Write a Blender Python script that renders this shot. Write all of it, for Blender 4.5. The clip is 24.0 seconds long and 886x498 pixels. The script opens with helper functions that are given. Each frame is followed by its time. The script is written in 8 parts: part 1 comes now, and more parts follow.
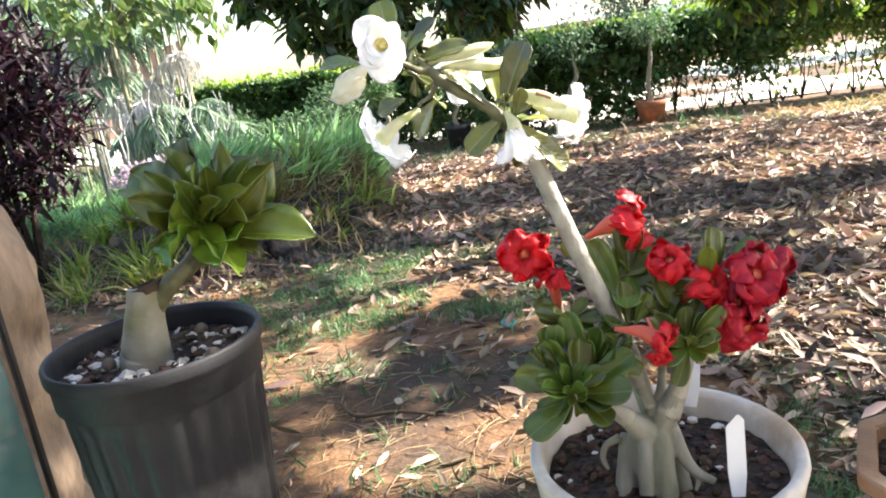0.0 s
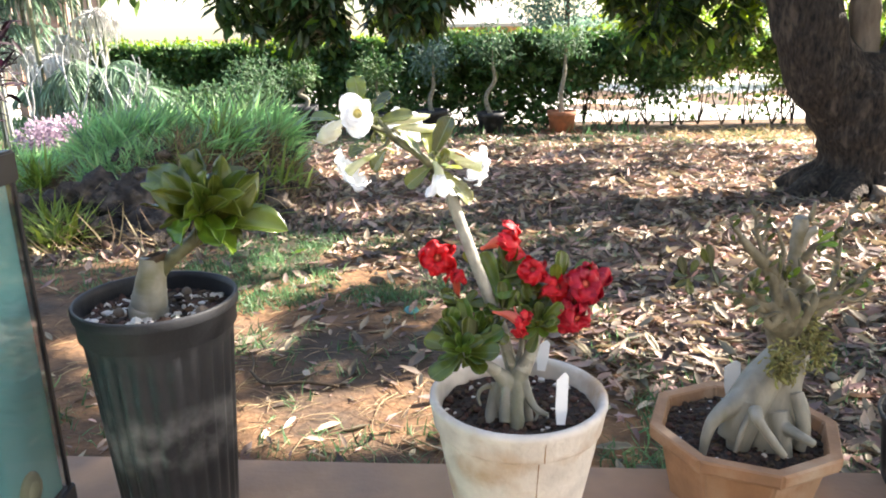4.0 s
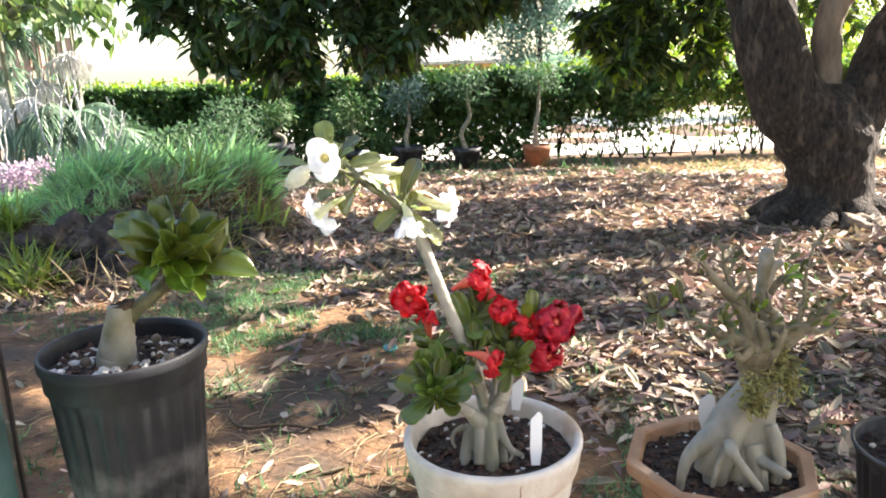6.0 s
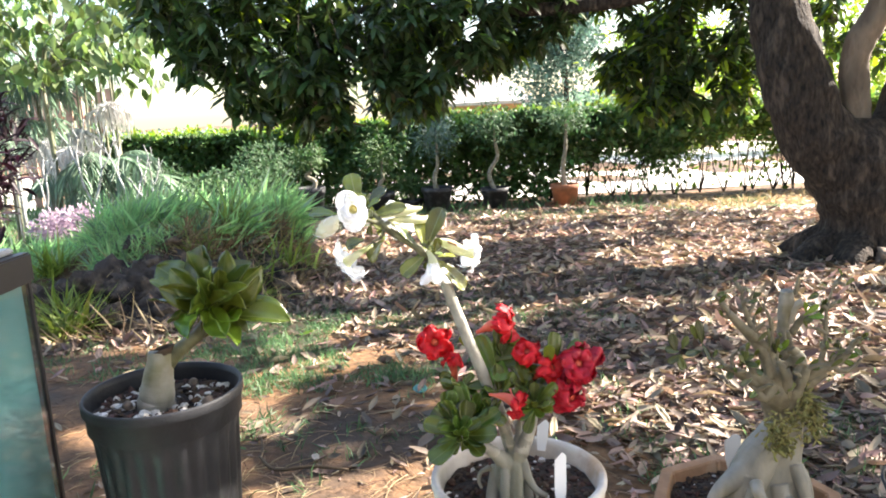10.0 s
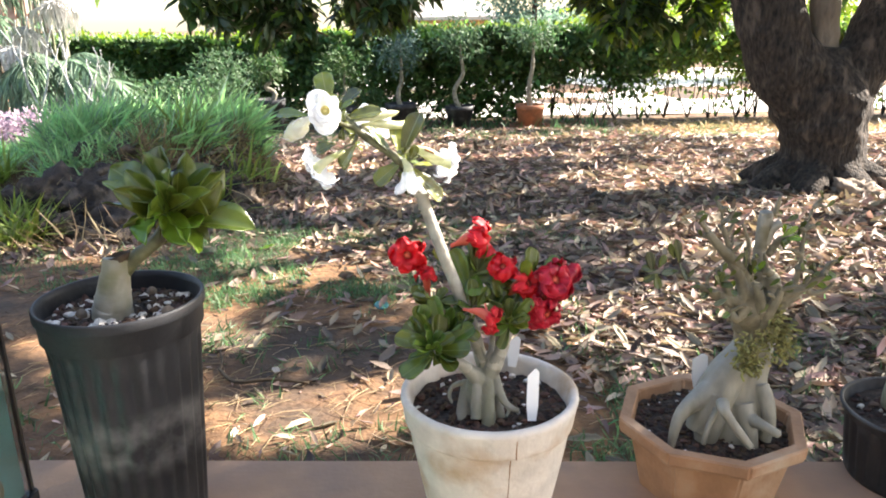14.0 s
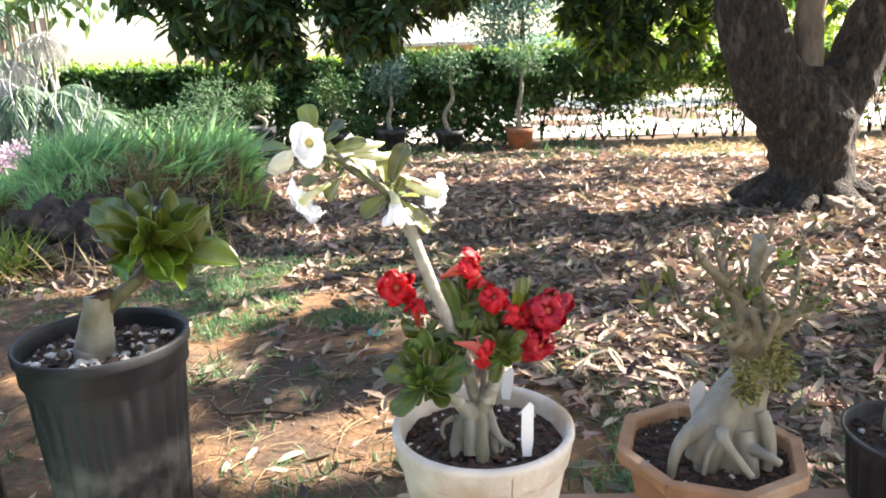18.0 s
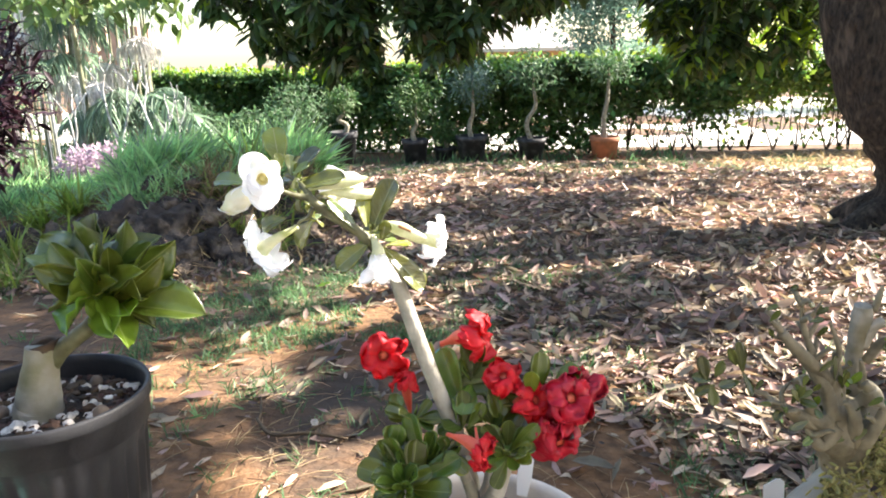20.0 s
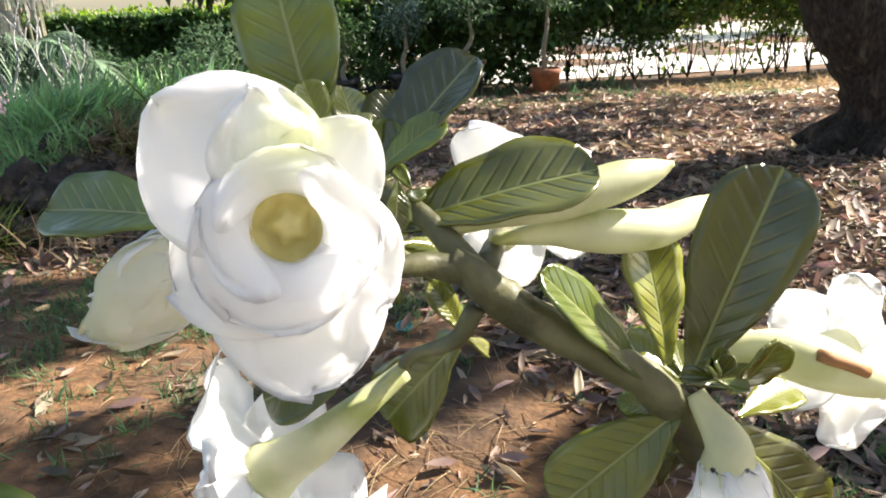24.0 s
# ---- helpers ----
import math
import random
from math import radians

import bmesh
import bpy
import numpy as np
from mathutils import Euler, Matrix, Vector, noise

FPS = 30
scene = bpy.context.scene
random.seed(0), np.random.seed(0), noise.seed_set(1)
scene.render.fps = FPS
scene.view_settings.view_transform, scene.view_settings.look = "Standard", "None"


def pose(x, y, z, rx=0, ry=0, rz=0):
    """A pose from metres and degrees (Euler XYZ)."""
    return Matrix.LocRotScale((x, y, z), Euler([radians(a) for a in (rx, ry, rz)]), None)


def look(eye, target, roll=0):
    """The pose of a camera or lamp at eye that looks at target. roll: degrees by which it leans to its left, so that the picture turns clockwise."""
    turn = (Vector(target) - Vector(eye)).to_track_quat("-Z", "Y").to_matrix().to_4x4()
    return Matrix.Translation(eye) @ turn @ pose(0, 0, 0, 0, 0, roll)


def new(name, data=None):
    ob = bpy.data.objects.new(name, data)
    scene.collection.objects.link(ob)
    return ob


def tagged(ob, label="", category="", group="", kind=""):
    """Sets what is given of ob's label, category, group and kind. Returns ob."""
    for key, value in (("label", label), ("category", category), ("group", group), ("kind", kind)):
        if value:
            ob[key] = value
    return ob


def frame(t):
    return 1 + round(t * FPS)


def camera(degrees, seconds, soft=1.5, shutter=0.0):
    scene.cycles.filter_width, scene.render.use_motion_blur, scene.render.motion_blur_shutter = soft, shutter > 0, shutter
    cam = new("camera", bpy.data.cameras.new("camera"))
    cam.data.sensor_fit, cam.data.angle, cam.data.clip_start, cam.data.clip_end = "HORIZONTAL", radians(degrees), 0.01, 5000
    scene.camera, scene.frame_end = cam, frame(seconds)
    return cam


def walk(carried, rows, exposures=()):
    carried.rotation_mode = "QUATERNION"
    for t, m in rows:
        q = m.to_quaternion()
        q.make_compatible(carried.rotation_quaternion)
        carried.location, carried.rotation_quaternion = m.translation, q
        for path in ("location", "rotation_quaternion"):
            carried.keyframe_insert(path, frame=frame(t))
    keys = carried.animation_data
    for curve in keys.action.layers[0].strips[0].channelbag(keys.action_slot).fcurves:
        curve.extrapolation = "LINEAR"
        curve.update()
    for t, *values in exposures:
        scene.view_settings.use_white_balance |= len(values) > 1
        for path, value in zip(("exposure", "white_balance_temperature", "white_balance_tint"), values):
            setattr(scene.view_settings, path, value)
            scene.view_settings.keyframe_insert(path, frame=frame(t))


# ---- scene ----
LENS = 61.90
PATH = [
    (0, look((-0.0212, 0.2102, 0.5868), (-0.1304, 1.1691, 0.3248), -8.03)),
    (0.5, look((-0.0044, 0.1365, 0.6301), (-0.0733, 1.0938, 0.3495), -3.41)),
    (1, look((-0.0025, 0.0255, 0.6901), (0.0013, 0.9742, 0.3740), -2.96)),
    (1.5, look((-0.0293, -0.0545, 0.7234), (-0.0079, 0.8968, 0.4159), -2.43)),
    (2, look((-0.0264, -0.1042, 0.7249), (-0.0006, 0.8500, 0.4267), 0.34)),
    (2.5, look((-0.0294, -0.1147, 0.7167), (-0.0290, 0.8463, 0.4403), -1.89)),
    (4.5, look((-0.0322, -0.0921, 0.6932), (-0.0115, 0.8650, 0.4043), -0.82)),
    (5, look((-0.0277, -0.0944, 0.6963), (-0.0007, 0.8631, 0.4092), -1.64)),
    (5.5, look((-0.0174, -0.0963, 0.7026), (0.0311, 0.8716, 0.4560), -2.18)),
    (6, look((-0.0192, -0.0952, 0.7033), (0.0271, 0.8739, 0.4609), -1.78)),
    (6.5, look((-0.0207, -0.1010, 0.7049), (0.0112, 0.8743, 0.4867), -2.28)),
    (7, look((-0.0208, -0.1109, 0.7030), (0.0013, 0.8677, 0.4985), -1.77)),
    (7.5, look((-0.0229, -0.1197, 0.7050), (-0.0078, 0.8606, 0.5078), -2.12)),
    (8, look((-0.0221, -0.1218, 0.7095), (-0.0111, 0.8590, 0.5148), -2.97)),
    (8.5, look((-0.0217, -0.1248, 0.7120), (-0.0132, 0.8565, 0.5195), -2.87)),
    (9, look((-0.0176, -0.1272, 0.7169), (-0.0083, 0.8543, 0.5254), -3.15)),
    (9.5, look((-0.0127, -0.1332, 0.7233), (-0.0048, 0.8486, 0.5336), -3.96)),
    (10, look((-0.0120, -0.1339, 0.7207), (-0.0034, 0.8480, 0.5318), -2.99)),
    (10.5, look((-0.0117, -0.1230, 0.6988), (0.0153, 0.8458, 0.4522), -1.89)),
    (12.5, look((-0.0209, -0.1016, 0.6927), (0.0323, 0.8616, 0.4295), -0.77)),
    (13, look((-0.0256, -0.0916, 0.6902), (0.0284, 0.8646, 0.4025), -0.11)),
    (13.5, look((-0.0293, -0.0843, 0.6902), (0.0268, 0.8679, 0.3899), -0.77)),
    (14, look((-0.0324, -0.0896, 0.6982), (0.0256, 0.8639, 0.4023), -0.71)),
    (14.5, look((-0.0298, -0.0847, 0.7007), (0.0293, 0.8733, 0.4202), -0.48)),
    (15, look((-0.0265, -0.0903, 0.7053), (0.0320, 0.8695, 0.4305), -0.96)),
    (15.5, look((-0.0232, -0.0886, 0.6974), (0.0351, 0.8720, 0.4257), -0.23)),
    (16, look((-0.0240, -0.0857, 0.6987), (0.0357, 0.8744, 0.4254), -0.81)),
    (16.5, look((-0.0236, -0.0763, 0.6943), (0.0384, 0.8837, 0.4212), -0.40)),
    (17, look((-0.0242, -0.0822, 0.7029), (0.0420, 0.8782, 0.4324), -0.58)),
    (17.5, look((-0.0330, -0.0864, 0.7027), (0.0437, 0.8750, 0.4382), -1.51)),
    (19.5, look((0.0573, 0.0972, 0.7041), (0.0447, 1.0601, 0.4345), -1.50)),
    (20, look((0.0810, 0.1459, 0.7052), (0.0377, 1.1116, 0.4492), -1.43)),
    (20.5, look((0.0496, 0.2247, 0.7101), (0.0393, 1.1988, 0.4846), -0.15)),
    (21, look((-0.0422, 0.3827, 0.7128), (-0.0148, 1.3501, 0.4611), -1.27)),
    (21.5, look((-0.1006, 0.4780, 0.7051), (-0.0195, 1.4435, 0.4578), 0.36)),
    (22, look((-0.1171, 0.5538, 0.6925), (-0.0027, 1.5074, 0.4141), 0.39)),
    (22.5, look((-0.1158, 0.5978, 0.6839), (-0.0549, 1.5487, 0.3805), -1.23)),
    (22.8, look((-0.1052, 0.6104, 0.6677), (-0.0892, 1.5624, 0.3618), -1.46)),
    (23, look((-0.0959, 0.6195, 0.6609), (-0.0824, 1.5736, 0.3616), -2.42)),
    (23.4, look((-0.0999, 0.6486, 0.6504), (-0.1268, 1.6037, 0.3554), -2.56)),
    (23.8, look((-0.1003, 0.6974, 0.6336), (-0.0678, 1.6445, 0.3142), -2.34)),
    (24, look((-0.0990, 0.7135, 0.6304), (-0.0526, 1.6542, 0.2943), -3.09)),
]
cam = camera(LENS, 24.0, soft=1.9)
EXPOSURES = [(0.0, 2.50, 6900, 13), (1.0, 2.60, 6900, 13), (20.0, 2.60, 6900, 13), (22.0, 2.34, 6900, 13), (23.0, 2.16, 6900, 13), (24.0, 1.70, 7000, 12)]
walk(cam, PATH, EXPOSURES)
WORLD_STRENGTH = 0.092
SUN_DIR = Vector((0.83, 0.31, 0.62)).normalized()   # from the ground towards the sun

world = bpy.data.worlds.new("sky")
scene.world = world
world.use_nodes = True
wn = world.node_tree.nodes
sky = wn.new("ShaderNodeTexSky")
sky.sky_type = "NISHITA"
sky.sun_disc = False
sky.sun_elevation = math.asin(SUN_DIR.z)
sky.sun_rotation = math.atan2(SUN_DIR.x, SUN_DIR.y)
sky.air_density, sky.dust_density, sky.ozone_density = 1.0, 1.2, 1.0
world.node_tree.links.new(sky.outputs[0], wn["Background"].inputs["Color"])
wn["Background"].inputs["Strength"].default_value = WORLD_STRENGTH

sun_data = bpy.data.lights.new("sun", "SUN")
sun_data.energy, sun_data.angle, sun_data.color = 5.0, radians(0.6), (1.0, 0.95, 0.88)
sun = new("sun", sun_data)
sun.matrix_world = look(SUN_DIR * 30, (0, 0, 0))

R = random.Random(7)
NP = np.random.default_rng(11)


# ---- materials ----
def mat(name, base, rough=0.7, metal=0.0, spread=0.25, scale=20.0, bump=0.15, bump_scale=60.0, through_light=0.0,
        second=None, second_amount=0.5, second_scale=4.0, per_piece=0.0, coat=0.0, spec=0.5, distance=0.004, space="Object", stretch=1.0, by_object=False):
    """A surface with two scales of colour variation and fine relief."""
    m = bpy.data.materials.new(name)
    m.use_nodes = True
    nt = m.node_tree
    n, link = nt.nodes, nt.links.new
    b = n["Principled BSDF"]
    tex = n.new("ShaderNodeTexCoord")
    if stretch != 1.0:
        squeeze = n.new("ShaderNodeMapping")
        squeeze.inputs["Scale"].default_value = (1, 1, stretch)
        link(tex.outputs[space], squeeze.inputs["Vector"])
    fine = n.new("ShaderNodeTexNoise")
    fine.inputs["Scale"].default_value, fine.inputs["Detail"].default_value = scale, 6
    link(squeeze.outputs[0] if stretch != 1.0 else tex.outputs[space], fine.inputs["Vector"])
    ramp = n.new("ShaderNodeValToRGB")
    lo = [max(0, c * (1 - spread)) for c in base]
    hi = [min(1, c * (1 + spread)) for c in base]
    ramp.color_ramp.elements[0].position, ramp.color_ramp.elements[1].position = 0.3, 0.7
    ramp.color_ramp.elements[0].color, ramp.color_ramp.elements[1].color = (*lo, 1), (*hi, 1)
    link(fine.outputs["Fac"], ramp.inputs["Fac"])
    colour = ramp.outputs["Color"]
    if second:
        wrap = squeeze.outputs[0] if stretch != 1.0 else tex.outputs[space]
        broad = n.new("ShaderNodeTexNoise")
        broad.inputs["Scale"].default_value, broad.inputs["Detail"].default_value = second_scale, 5
        link(wrap, broad.inputs["Vector"])
        cut = n.new("ShaderNodeValToRGB")
        cut.color_ramp.elements[0].position, cut.color_ramp.elements[1].position = 0.62 - 0.3 * second_amount, 0.78 - 0.25 * second_amount
        link(broad.outputs["Fac"], cut.inputs["Fac"])
        mix = n.new("ShaderNodeMix")
        mix.data_type = "RGBA"
        link(cut.outputs["Color"], mix.inputs["Factor"])
        link(colour, mix.inputs["A"])
        mix.inputs["B"].default_value = (*second, 1)
        colour = mix.outputs["Result"]
    if per_piece:
        pick = n.new("ShaderNodeObjectInfo" if by_object else "ShaderNodeNewGeometry").outputs["Random" if by_object else "Random Per Island"]
        hsv = n.new("ShaderNodeHueSaturation")
        r1 = n.new("ShaderNodeMapRange")
        r1.inputs["To Min"].default_value, r1.inputs["To Max"].default_value = 1 - per_piece, 1 + per_piece
        link(pick, r1.inputs["Value"])
        link(r1.outputs["Result"], hsv.inputs["Value"])
        mul = n.new("ShaderNodeMath")
        mul.operation = "MULTIPLY"
        mul.inputs[1].default_value = 7.31
        fr = n.new("ShaderNodeMath")
        fr.operation = "FRACT"
        link(pick, mul.inputs[0])
        link(mul.outputs[0], fr.inputs[0])
        r2 = n.new("ShaderNodeMapRange")
        r2.inputs["To Min"].default_value, r2.inputs["To Max"].default_value = 0.5 - 0.06 * per_piece, 0.5 + 0.06 * per_piece
        link(fr.outputs[0], r2.inputs["Value"])
        link(r2.outputs["Result"], hsv.inputs["Hue"])
        link(colour, hsv.inputs["Color"])
        colour = hsv.outputs["Color"]
    link(colour, b.inputs["Base Color"])
    b.inputs["Roughness"].default_value, b.inputs["Metallic"].default_value = rough, metal
    b.inputs["Specular IOR Level"].default_value = spec
    b.inputs["Coat Weight"].default_value = coat
    b.inputs["Coat Roughness"].default_value = 0.22
    if bump:
        rel = n.new("ShaderNodeTexNoise")
        rel.inputs["Scale"].default_value, rel.inputs["Detail"].default_value = bump_scale, 5
        link(squeeze.outputs[0] if stretch != 1.0 else tex.outputs[space], rel.inputs["Vector"])
        bp = n.new("ShaderNodeBump")
        bp.inputs["Strength"].default_value, bp.inputs["Distance"].default_value = bump, distance
        link(rel.outputs["Fac"], bp.inputs["Height"])
        link(bp.outputs["Normal"], b.inputs["Normal"])
    if through_light:
        tr = n.new("ShaderNodeBsdfTranslucent")
        sat = n.new("ShaderNodeHueSaturation")
        sat.inputs["Saturation"].default_value, sat.inputs["Value"].default_value = 1.1, 1.5
        link(colour, sat.inputs["Color"])
        link(sat.outputs["Color"], tr.inputs["Color"])
        ms = n.new("ShaderNodeMixShader")
        ms.inputs["Fac"].default_value = through_light
        link(b.outputs[0], ms.inputs[1])
        link(tr.outputs[0], ms.inputs[2])
        link(ms.outputs[0], n["Material Output"].inputs["Surface"])
    return m


